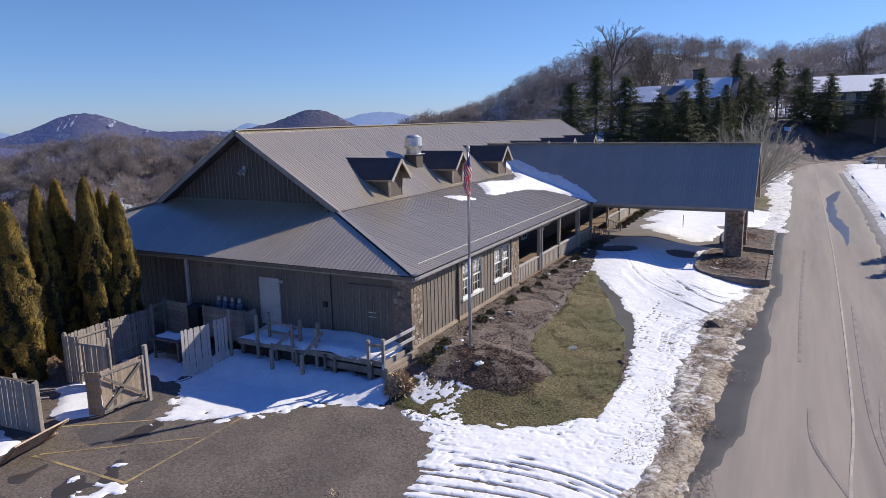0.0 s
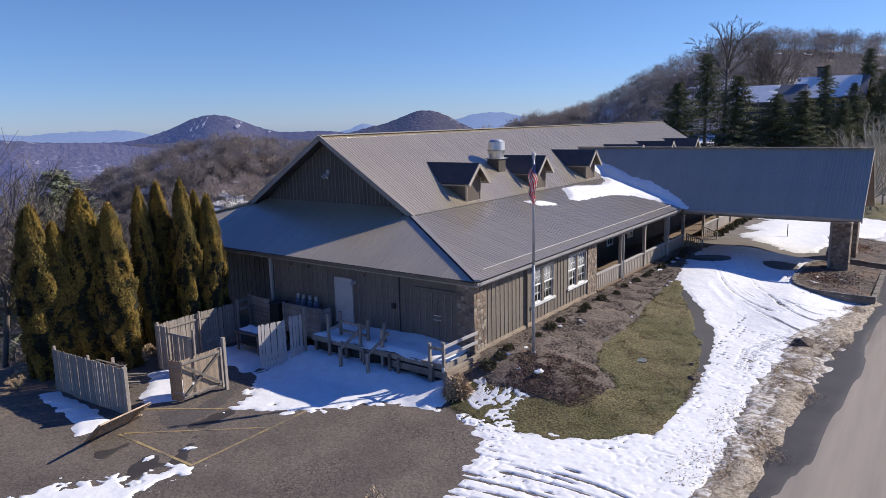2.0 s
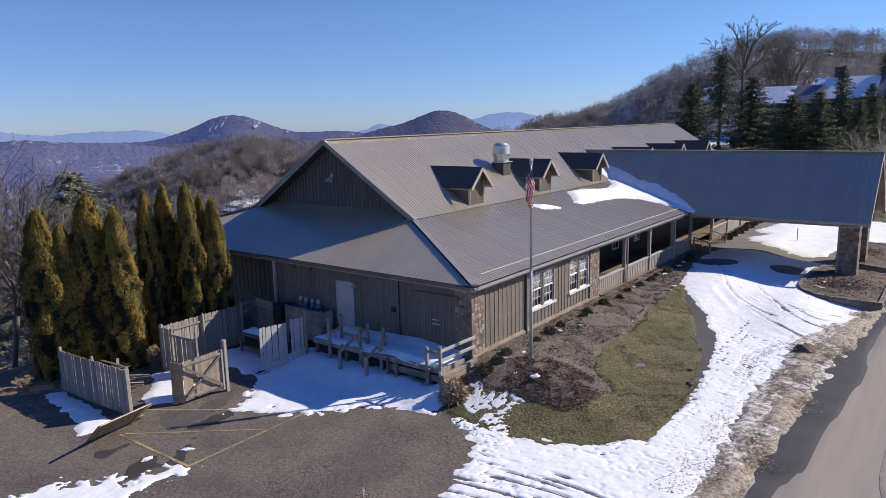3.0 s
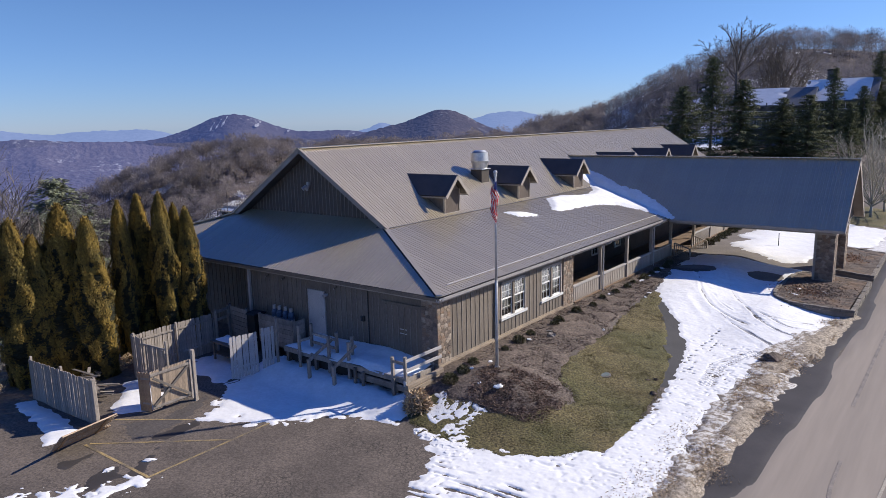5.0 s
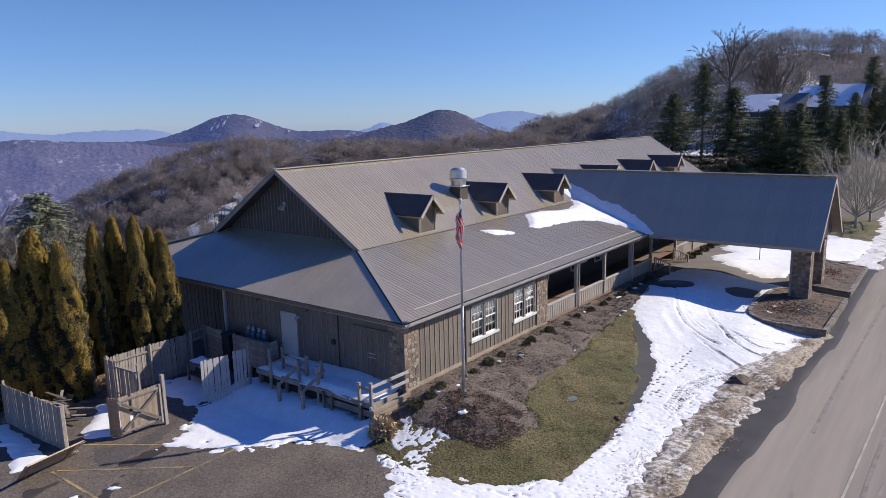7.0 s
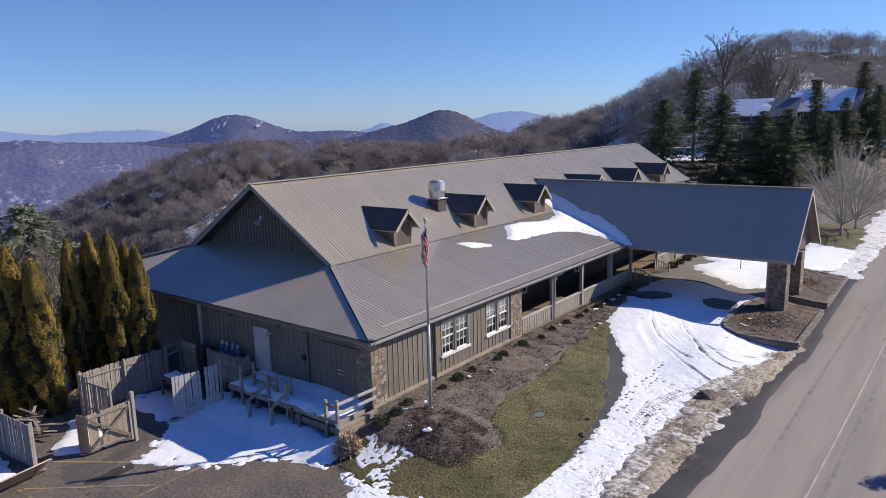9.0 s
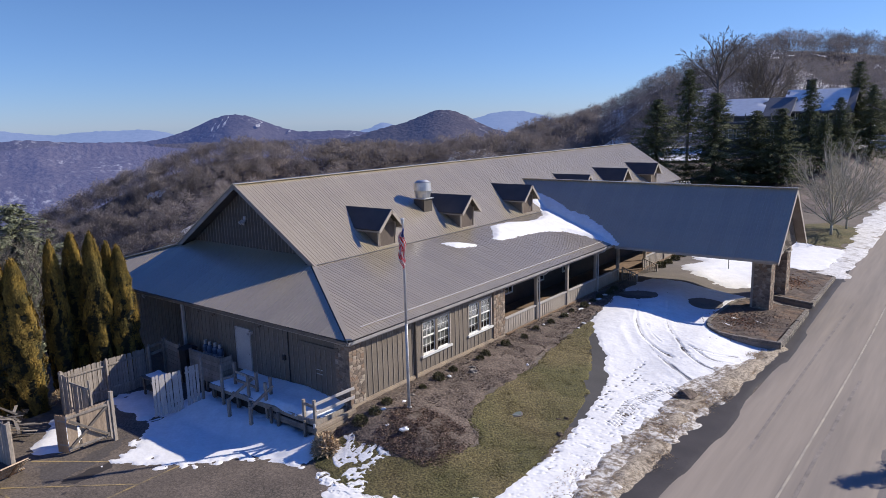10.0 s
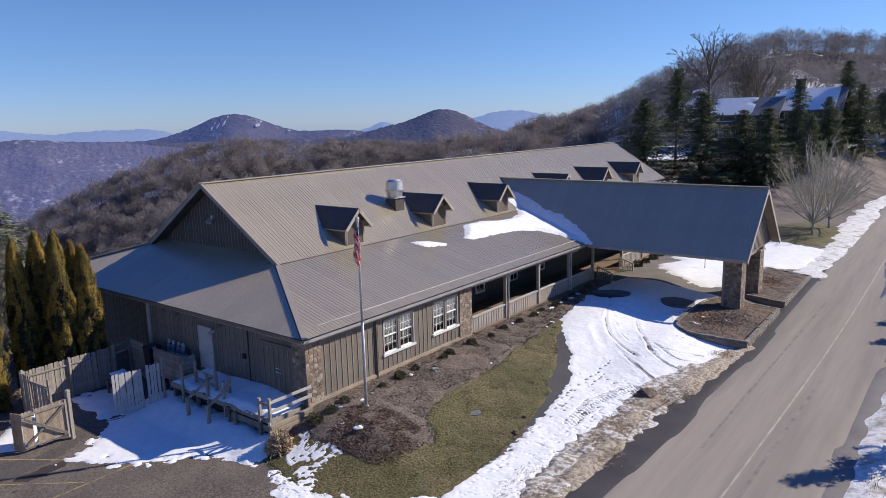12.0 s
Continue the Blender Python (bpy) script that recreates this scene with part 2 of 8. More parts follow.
TYRE_MARK = mat("tyre_mark", (0.155, 0.133, 0.115), rough=0.9, alt=(0.245, 0.21, 0.18), scale=1.2, fine=20, amount=0.3, bump=0.1)
YELLOW = mat("worn_yellow_line", (0.36, 0.26, 0.11), rough=0.85, alt=(0.13, 0.105, 0.075), scale=1.6, fine=18, amount=0.6, bump=0.1, ramp=(0.4, 0.62))
LINE = mat("worn_road_line", (0.4, 0.35, 0.27), rough=0.8, alt=(0.27, 0.24, 0.2), scale=1.2, fine=18, amount=0.4, bump=0.1)
DIRT = mat("bare_earth", (0.17, 0.12, 0.08), rough=0.95, alt=(0.12, 0.095, 0.07), scale=0.12, fine=5, amount=0.7, bump=0.5, bump_dist=0.1)
HILL = mat("winter_forest_floor", (0.14, 0.106, 0.09), rough=0.95, alt=(0.08, 0.064, 0.056), scale=0.02, fine=0.25, amount=0.9, bump=0.6, bump_dist=2)
TWIG = mat("winter_forest_twigs", (0.19, 0.163, 0.152), rough=0.95, alt=(0.3, 0.258, 0.235), scale=0.03, fine=0.1, amount=0.9, bump=0, random_by="island", random_amount=0.05)
# darker, bluer copy of the twigs: backlight and haze on the high hill
TWIG_HAZE = mat("backlit_haze_twigs", (0.15, 0.14, 0.15), rough=0.95, alt=(0.22, 0.2, 0.2), scale=0.03, fine=0.1, amount=0.9, bump=0, random_by="island", random_amount=0.08)
BARK = mat("grey_bark", (0.15, 0.125, 0.1), rough=0.9, alt=(0.1, 0.085, 0.07), scale=2, fine=18, amount=0.5, bump=0.4, stretch=(1, 1, 0.3))
PALE_BARK = mat("pale_bark", (0.4, 0.37, 0.28), rough=0.9, alt=(0.32, 0.29, 0.22), scale=2, fine=18, amount=0.4, bump=0.3, stretch=(1, 1, 0.3))
CYPRESS = mat("arborvitae_leaves", (0.27, 0.172, 0.027), rough=0.9, alt=(0.1, 0.077, 0.015), scale=0.9, fine=7, amount=0.5, bump=0, random_by="island", random_amount=0.45)
SPRUCE = mat("spruce_needles", (0.075, 0.092, 0.038), rough=0.9, alt=(0.125, 0.13, 0.052), scale=0.5, fine=5, amount=0.4, bump=0, random_by="island", random_amount=0.3)
CYPRESS_SHADE = mat("arborvitae_inner_shade", (0.028, 0.026, 0.01), rough=0.9, alt=(0.018, 0.02, 0.008), scale=2, fine=9, amount=0.4, bump=0, random_by="island", random_amount=0.3)
PINE = mat("pine_needles", (0.16, 0.172, 0.1), rough=0.8, alt=(0.21, 0.215, 0.13), scale=0.6, fine=5, amount=0.4, bump=0, random_by="island", random_amount=0.4)
SHRUB = mat("shrub_leaves", (0.05, 0.06, 0.022), rough=0.8, alt=(0.105, 0.08, 0.032), scale=2, fine=12, amount=0.5, bump=0, random_by="island", random_amount=0.45)
DRY_SHRUB = mat("dry_shrub", (0.5, 0.37, 0.22), rough=0.9, alt=(0.34, 0.25, 0.155), scale=2, fine=12, amount=0.5, bump=0, random_by="island", random_amount=0.4)
HOUSE_WALL = mat("grey_house_siding", (0.12, 0.115, 0.11), rough=0.8, alt=(0.09, 0.088, 0.085), scale=0.3, fine=4, amount=0.3, bump=0.1)
HOUSE_ROOF = mat("grey_shingle_roof", (0.16, 0.16, 0.17), rough=0.85, alt=(0.12, 0.12, 0.13), scale=0.4, fine=5, amount=0.4, bump=0.2)
ENTRY = mat("entrance_asphalt", (0.185, 0.157, 0.133), rough=0.9, alt=(0.13, 0.112, 0.096), scale=0.5, fine=12, amount=0.4, bump=0.3)
PORCH_FLOOR = mat("brown_porch_boards", (0.2, 0.13, 0.08), rough=0.8, alt=(0.13, 0.088, 0.056), scale=2, fine=20, amount=0.4, bump=0.2)
BLIND = mat("pale_curtain", (0.24, 0.235, 0.23), rough=0.9, scale=2, fine=12, amount=0.2, bump=0.1)
RED = mat("flag_red", (0.55, 0.035, 0.045), rough=0.8, scale=5, fine=30, amount=0.2, bump=0.05)
BLUE = mat("flag_blue", (0.03, 0.045, 0.17), rough=0.8, scale=5, fine=30, amount=0.2, bump=0.05)
CLOTH = mat("flag_white", (0.7, 0.68, 0.66), rough=0.8, scale=5, fine=30, amount=0.15, bump=0.05)
for cloth in (RED, BLUE, CLOTH, TWIG, TWIG_HAZE):
    # thin cloth and sprays of twigs let part of the sunlight through
    nt = cloth.node_tree
    bsdf = nt.nodes["Principled BSDF"]
    veil, blend = nt.nodes.new("ShaderNodeBsdfTranslucent"), nt.nodes.new("ShaderNodeMixShader")
    blend.inputs[0].default_value = 0.42 if cloth in (TWIG, TWIG_HAZE) else 0.5
    nt.links.new(bsdf.inputs["Base Color"].links[0].from_socket, veil.inputs["Color"])
    nt.links.new(bsdf.outputs[0], blend.inputs[1])
    nt.links.new(veil.outputs[0], blend.inputs[2])
    nt.links.new(blend.outputs[0], nt.nodes["Material Output"].inputs[0])
CYL_BLUE = mat("cylinder_blue_paint", (0.13, 0.155, 0.21), rough=0.5, scale=3, fine=20, amount=0.3, bump=0.05)
CAR_PAINT = mat("silver_car_paint", (0.55, 0.55, 0.56), rough=0.3, metal=0.5, scale=2, fine=10, amount=0.08, bump=0)
RUBBER = mat("black_rubber", (0.02, 0.02, 0.02), rough=0.8, scale=4, fine=20, amount=0.3, bump=0.1)
GLASS_DARK = mat("dark_window_glass", (0.03, 0.035, 0.04), rough=0.06, scale=1, fine=4, amount=0.2, bump=0, spec=0.8)


def glass_mat():
    m = bpy.data.materials.new("window_glass")
    m.use_nodes = True
    p = m.node_tree.nodes["Principled BSDF"]
    p.inputs["Base Color"].default_value = (0.9, 0.93, 0.95, 1)
    p.inputs["Roughness"].default_value = 0.02
    p.inputs["Transmission Weight"].default_value = 1.0
    p.inputs["IOR"].default_value = 1.45
    return m


GLASS = glass_mat()


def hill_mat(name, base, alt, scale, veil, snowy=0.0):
    """The plain backdrop of distant wooded mountains: soft woodland tones, thin snow between the trees, bluish haze put
    in as emission.
    """
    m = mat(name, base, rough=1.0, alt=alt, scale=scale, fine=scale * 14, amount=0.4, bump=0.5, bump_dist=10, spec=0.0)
    nt = m.node_tree
    n, l = nt.nodes, nt.links
    bsdf = n["Principled BSDF"]
    colour = bsdf.inputs["Base Color"].links[0].from_socket
    if snowy:
        tc = n.new("ShaderNodeTexCoord")
        fields = []
        for size, lo, hi in ((scale * 1.6, 0.5, 0.68), (scale * 16, 0.52, 0.7)):
            no = n.new("ShaderNodeTexNoise")
            no.inputs["Scale"].default_value = size
            no.inputs["Detail"].default_value = 7
            no.inputs["Roughness"].default_value = 0.65
            l.new(tc.outputs["Object"], no.inputs[0])
            mr = n.new("ShaderNodeMapRange")
            mr.inputs[1].default_value, mr.inputs[2].default_value = lo, hi
            l.new(no.outputs[0], mr.inputs[0])
            fields.append(mr)
        fields[1].inputs[4].default_value = snowy
        both = n.new("ShaderNodeMath")
        both.operation = "MULTIPLY"
        l.new(fields[0].outputs[0], both.inputs[0])
        l.new(fields[1].outputs[0], both.inputs[1])
        mix = n.new("ShaderNodeMix")
        mix.data_type = "RGBA"
        mix.inputs[7].default_value = (0.42, 0.42, 0.44, 1)
        l.new(both.outputs[0], mix.inputs[0])
        l.new(colour, mix.inputs[6])
        l.new(mix.outputs[2], bsdf.inputs["Base Color"])
    # veil glows evenly, in place of the haze before the ridge
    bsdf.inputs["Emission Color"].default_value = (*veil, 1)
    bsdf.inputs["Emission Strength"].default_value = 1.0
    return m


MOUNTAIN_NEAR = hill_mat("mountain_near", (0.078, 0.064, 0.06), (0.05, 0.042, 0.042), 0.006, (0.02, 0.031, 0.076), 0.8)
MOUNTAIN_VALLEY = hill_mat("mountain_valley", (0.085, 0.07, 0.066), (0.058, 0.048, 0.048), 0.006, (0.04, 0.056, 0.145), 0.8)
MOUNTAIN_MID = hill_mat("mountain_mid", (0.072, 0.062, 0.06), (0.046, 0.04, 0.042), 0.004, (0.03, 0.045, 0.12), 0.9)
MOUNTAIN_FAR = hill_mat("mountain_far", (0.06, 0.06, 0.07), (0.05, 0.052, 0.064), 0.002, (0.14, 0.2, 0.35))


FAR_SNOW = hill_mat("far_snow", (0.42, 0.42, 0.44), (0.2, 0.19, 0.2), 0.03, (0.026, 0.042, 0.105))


# ---- mesh helpers ----
class M:
    """Collects vertices and faces of one mesh, in world coordinates of its thing."""

    def __init__(self):
        self.v, self.f = [], []

    def add(self, verts, faces):
        o = len(self.v)
        self.v.extend([tuple(p) for p in verts])
        self.f.extend([tuple(i + o for i in f) for f in faces])
        return self

    def box(self, x0, y0, z0, x1, y1, z1):
        x0, x1, y0, y1, z0, z1 = min(x0, x1), max(x0, x1), min(y0, y1), max(y0, y1), min(z0, z1), max(z0, z1)
        v = [(x0, y0, z0), (x1, y0, z0), (x1, y1, z0), (x0, y1, z0), (x0, y0, z1), (x1, y0, z1), (x1, y1, z1), (x0, y1, z1)]
        return self.add(v, [(3, 2, 1, 0), (4, 5, 6, 7), (0, 1, 5, 4), (1, 2, 6, 5), (2, 3, 7, 6), (3, 0, 4, 7)])

    def beam(self, a, b, w, h, up=(0, 0, 1)):
        """A bar of section w x h from a to b, with worn (chamfered) long edges."""
        a, b = Vector(a), Vector(b)
        d = (b - a).normalized()
        u = Vector(up)
        s = d.cross(u)
        if s.length < 1e-4:
            s = d.cross(Vector((1, 0, 0)))
        s.normalize()
        u = s.cross(d).normalized()
        c = min(w, h) * 0.12
        prof = [(-w / 2 + c, -h / 2), (w / 2 - c, -h / 2), (w / 2, -h / 2 + c), (w / 2, h / 2 - c), (w / 2 - c, h / 2), (-w / 2 + c, h / 2), (-w / 2, h / 2 - c), (-w / 2, -h / 2 + c)]
        v = [p + s * x + u * y for p in (a, b) for x, y in prof]
        f = [(i, (i + 1) % 8, 8 + (i + 1) % 8, 8 + i) for i in range(8)]
        f += [tuple(range(7, -1, -1)), tuple(range(8, 16))]
        return self.add(v, f)

    def tube(self, a, b, r0, r1=None, n=10, caps=True):
        r1 = r0 if r1 is None else r1
        a, b = Vector(a), Vector(b)
        d = (b - a).normalized()
        s = d.cross(Vector((0, 0, 1)))
        if s.length < 1e-4:
            s = Vector((1, 0, 0))
        s.normalize()
        u = s.cross(d)
        v = [p + (s * math.cos(2 * math.pi * i / n) + u * math.sin(2 * math.pi * i / n)) * r for p, r in ((a, r0), (b, r1)) for i in range(n)]
        f = [(i, (i + 1) % n, n + (i + 1) % n, n + i) for i in range(n)]
        if caps:
            f += [tuple(range(n - 1, -1, -1)), tuple(range(n, 2 * n))]
        return self.add(v, f)

    def prism(self, pts, axis, a, b):
        """A polygon in the plane across the axis, drawn out from a to b."""
        def at(p, k):
            return {"x": (k, p[0], p[1]), "y": (p[0], k, p[1]), "z": (p[0], p[1], k)}[axis]
        n = len(pts)
        v = [at(p, a) for p in pts] + [at(p, b) for p in pts]
        f = [(i, (i + 1) % n, n + (i + 1) % n, n + i) for i in range(n)] + [tuple(range(n - 1, -1, -1)), tuple(range(n, 2 * n))]
        return self.add(v, f)

    def slab(self, corners, t):
        """A flat plate of thickness t below the given corners."""
        c = [Vector(p) for p in corners]
        nrm = (c[1] - c[0]).cross(c[2] - c[0]).normalized()
        if nrm.z < 0:
            c.reverse()
            nrm = -nrm
        n = len(c)
        v = c + [p - nrm * t for p in c]
        f = [tuple(range(n)), tuple(range(2 * n - 1, n - 1, -1))] + [(n + i, n + (i + 1) % n, (i + 1) % n, i) for i in range(n)]
        return self.add(v, f)

    def holed_wall(self, x0, x1, ys, zs, holes):
        """One wall plate across x with openings: cells of the grid of ys and zs that are holes stay open."""
        ny, nz = len(ys), len(zs)
        at = {}
        for k, x in enumerate((x0, x1)):
            for i, y in enumerate(ys):
                for j, z in enumerate(zs):
                    at[k, i, j] = len(self.v)
                    self.v.append((x, y, z))

        def solid(i, j):
            return 0 <= i < ny - 1 and 0 <= j < nz - 1 and (i, j) not in holes
        for i in range(ny - 1):
            for j in range(nz - 1):
                if not solid(i, j):
                    continue
                self.f.append((at[1, i, j], at[1, i + 1, j], at[1, i + 1, j + 1], at[1, i, j + 1]))
                self.f.append((at[0, i, j + 1], at[0, i + 1, j + 1], at[0, i + 1, j], at[0, i, j]))
                for di, dj, a, b in ((-1, 0, (i, j), (i, j + 1)), (1, 0, (i + 1, j), (i + 1, j + 1)), (0, -1, (i, j), (i + 1, j)), (0, 1, (i, j + 1), (i + 1, j + 1))):
                    if not solid(i + di, j + dj):
                        self.f.append((at[(0, *a)], at[(1, *a)], at[(1, *b)], at[(0, *b)]))
        return self

    def mesh(self, name, off=(0, 0, 0), fix=True):
        me = bpy.data.meshes.new(name)
        ox, oy, oz = off
        me.from_pydata([(x - ox, y - oy, z - oz) for x, y, z in self.v], [], self.f)
        if fix and len(self.f) < 4000:
            bm = bmesh.new()
            bm.from_mesh(me)
            bmesh.ops.recalc_face_normals(bm, faces=bm.faces)
            bm.to_mesh(me)
            bm.free()
        me.update()
        return me


def root_of(ob):
    while ob.parent:
        ob = ob.parent
    return ob


def thing(name, label, category, loc=(0, 0, 0), group="", kind=""):
    ob = new(name)
    ob.location = loc
    return tagged(ob, label, category, group, kind)


def part(name, m, material, parent=None, label="", smooth=False, kind="", fix=True):
    """Links the collected mesh as one object under a thing or a part."""
    off = root_of(parent).location if parent else (0, 0, 0)
    me = m.mesh(name, off, fix)
    me.materials.append(material)
    if smooth:
        me.shade_smooth()
    ob = new(name, me)
    if parent:
        ob.parent = parent
    return tagged(ob, label, "", "", kind)


def piece(name, me, parent, x, y, z, rot=0.0, scale=None):
    """One of many alike pieces, on a shared mesh."""
    ob = new(name, me)
    ob.parent = parent
    o = root_of(parent).location
    ob.location = (x - o.x, y - o.y, z - o.z)
    if rot:
        ob.rotation_euler = (0, 0, rot)
    if scale:
        ob.scale = scale
    return ob


def structure(name, m, material, label, smooth=False, fix=True, category="ground"):
    ob = part(name, m, material, None, label, smooth, "", fix)
    return tagged(ob, label, category, "", "structure")


# ---- noise and fields on grids ----
def lattice(ix, iy, seed):
    h = (ix * 374761393 + iy * 668265263 + seed * 974634533) & 0x7FFFFFFF
    h = ((h ^ (h >> 13)) * 1274126177) & 0x7FFFFFFF
    return ((h ^ (h >> 16)) & 0xFFFF) / 65535.0


def vnoise(x, y, seed=0):
    x, y = np.asarray(x, float), np.asarray(y, float)
    ix, iy = np.floor(x).astype(np.int64), np.floor(y).astype(np.int64)
    fx, fy = x - ix, y - iy
    fx, fy = fx * fx * (3 - 2 * fx), fy * fy * (3 - 2 * fy)
    a, b = lattice(ix, iy, seed), lattice(ix + 1, iy, seed)
    c, d = lattice(ix, iy + 1, seed), lattice(ix + 1, iy + 1, seed)
    return (a + (b - a) * fx) * (1 - fy) + (c + (d - c) * fx) * fy


def fbm(x, y, size, octaves=4, seed=0):
    """About -1 to 1; size is the largest wave in metres."""
    out, amp, tot = 0.0, 1.0, 0.0
    x, y = np.asarray(x, float) / size, np.asarray(y, float) / size
    for k in range(octaves):
        out = out + amp * (vnoise(x, y, seed + k) * 2 - 1)
        tot += amp
        amp *= 0.5
        x, y = x * 2.03 + 17.1, y * 2.03 + 5.7
    return out / tot * 1.5


def step(a, b, x):
    t = np.clip((np.asarray(x, float) - a) / (b - a), 0, 1)
    return t * t * (3 - 2 * t)


def inside(poly, x, y):
    """Signed distance to a polygon, positive inside."""
    d = np.full(np.shape(x), 1e9)
    ins = np.zeros(np.shape(x), bool)
    n = len(poly)
    for i in range(n):
        (ax, ay), (bx, by) = poly[i], poly[(i + 1) % n]
        ex, ey = bx - ax, by - ay
        t = np.clip(((x - ax) * ex + (y - ay) * ey) / (ex * ex + ey * ey + 1e-12), 0, 1)
        d = np.minimum(d, np.hypot(x - ax - t * ex, y - ay - t * ey))
        cross = (ay > y) != (by > y)
        ins ^= cross & (x < ex * (y - ay) / (ey + 1e-12) + ax)
    return np.where(ins, d, -d)


def dots(x, y, cell, r, seed, chance=1.0):
    """Round marks, one at most in each cell of a loose grid: 1 at their middle."""
    ix, iy = np.floor(x / cell), np.floor(y / cell)
    jx, jy, jr = (np.abs(np.sin(ix * a + iy * b + seed) * 43758.5453) % 1 for a, b in ((12.9898, 78.233), (39.346, 11.135), (73.156, 52.235)))
    dx, dy = x - (ix + 0.3 + 0.4 * jx) * cell, y - (iy + 0.3 + 0.4 * jy) * cell
    return np.exp(-((dx ** 2 * 1.6 + dy ** 2) / r ** 2) ** 2) * (jr < chance)


def along(line, x, y):
    """Distance to an open line."""
    d = np.full(np.shape(x), 1e9)
    for (ax, ay), (bx, by) in zip(line[:-1], line[1:]):
        ex, ey = bx - ax, by - ay
        t = np.clip(((x - ax) * ex + (y - ay) * ey) / (ex * ex + ey * ey + 1e-12), 0, 1)
        d = np.minimum(d, np.hypot(x - ax - t * ex, y - ay - t * ey))
    return d


def curve(pts, n=12):
    """A smooth line through a few points."""
    p = [np.array(q, float) for q in pts]
    p = [2 * p[0] - p[1]] + p + [2 * p[-1] - p[-2]]
    out = []
    for i in range(1, len(p) - 2):
        for k in range(n):
            t = k / n
            out.append(tuple(0.5 * ((2 * p[i]) + (p[i + 1] - p[i - 1]) * t + (2 * p[i - 1] - 5 * p[i] + 4 * p[i + 1] - p[i + 2]) * t * t + (3 * p[i] - p[i - 1] - 3 * p[i + 1] + p[i + 2]) * t ** 3)))
    return out + [tuple(p[-2])]


def ground_z(x, y):
    """The level of the paved and planted ground near the building."""
    x, y = np.asarray(x, float), np.asarray(y, float)
    far = step(42, 90, y)
    z = -1.65 + 0.75 * far
    bank = step(-6, -13.5, x) * step(21.2, 25.5, y) * 1.1 * step(-15, -14.3, x)
    z = z + bank * (1 - 0.5 * far)
    z = z + 0.7 * step(37, 45.5, y) * step(-1.3, -5.5, x) * step(-13, -9, x) * (1 - far * 0.8)
    return z


def layer(name, material, label, x0, x1, y0, y1, cell, height, keep=-0.04, kind="structure", category="ground", smooth=True, whole=False):
    """A sheet over a stretch of the plan: height(x, y) above the ground, left out where it lies deeper than keep."""
    nx, ny = int((x1 - x0) / cell) + 1, int((y1 - y0) / cell) + 1
    gx, gy = np.meshgrid(np.linspace(x0, x1, nx), np.linspace(y0, y1, ny))
    h = height(gx, gy)
    z = ground_z(gx, gy) + h
    ok = h > keep
    q = ok[:-1, :-1] & ok[1:, :-1] & ok[:-1, 1:] & ok[1:, 1:] if whole else ok[:-1, :-1] | ok[1:, :-1] | ok[:-1, 1:] | ok[1:, 1:]
    idx = np.arange(nx * ny).reshape(ny, nx)
    iy, ix = np.nonzero(q)
    faces = np.stack([idx[iy, ix], idx[iy, ix + 1], idx[iy + 1, ix + 1], idx[iy + 1, ix]], 1)
    used = np.unique(faces)
    remap = np.full(nx * ny, -1)
    remap[used] = np.arange(len(used))
    m = M()
    m.v = np.stack([gx.ravel()[used], gy.ravel()[used], z.ravel()[used]], 1).tolist()
    m.f = remap[faces].tolist()
    ob = part(name, m, material, None, label, smooth, "", False)
    return tagged(ob, label, category, "", kind)


# ---- ground, hills and distance ----
def near_ground(x, y):
    z = ground_z(x, y) - 0.3
    z = z + 7.0 * step(92, 150, y) * step(1, -16, x)
    foot = np.interp(x, [0, 2, 8, 20, 48], [151, 153, 166, 172, 175])
    z = z + 8.0 * step(0, 28, y - foot) * step(-16, 0, x)
    edge = np.where(y < 23.5, -33.5, -42.0)
    out = np.maximum(0, edge - x + 1.2 * fbm(x, y, 9, 3, 5))
    return z - np.minimum(0.5 * out, 210)


def crest_line(az, *knots):
    """A crest's elevation by compass angle, eased between a few knots."""
    a, e = np.array([k[0] for k in knots], float), np.array([k[1] for k in knots], float)
    return sum(np.interp(az + d, a, e) for d in (-1.4, -0.7, 0, 0.7, 1.4)) / 5


def terrain(x, y):
    az = np.degrees(np.arctan2(x, y))
    r = np.hypot(x, y)
    e_a = crest_line(az, (-180, -20), (-72, -9), (-66.5, -6.6), (-61, -4.0), (-55.5, -2.0), (-50, -2.1), (-45, -2.6), (-38, -2.3), (-31, -1.6), (-26, -2.4), (-18, -8), (180, -20))
    e_b = crest_line(az, (-180, -16), (-48, -14), (-36, -6), (-30, -1.3), (-25.5, -0.6), (-20, 2.2), (-16, 3.9), (-11, 4.75), (-5.5, 3.75), (0, 3.4), (4.5, 4.3), (15, 5.4), (32, 3), (60, -2), (180, -16))
    z_a = 11 + np.tan(np.radians(np.maximum(e_a, -20))) * 420 - np.where(r < 420, 0.33 * (420 - r), 0.3 * (r - 420))
    z_b = 10 + np.tan(np.radians(e_b)) * 480 - np.where(r < 480, 0.2 * (480 - r), 0.3 * (r - 480))
    z_a = z_a + 4 * fbm(x, y, 90, 3, 21)
    z_b = z_b + 4 * fbm(x, y, 90, 3, 22)
    z = np.maximum(near_ground(x, y), np.maximum(z_a, z_b))
    z = np.where(r > 800, np.minimum(z, -120 - (r - 800) * 0.1), z)
    return np.maximum(z, -260)


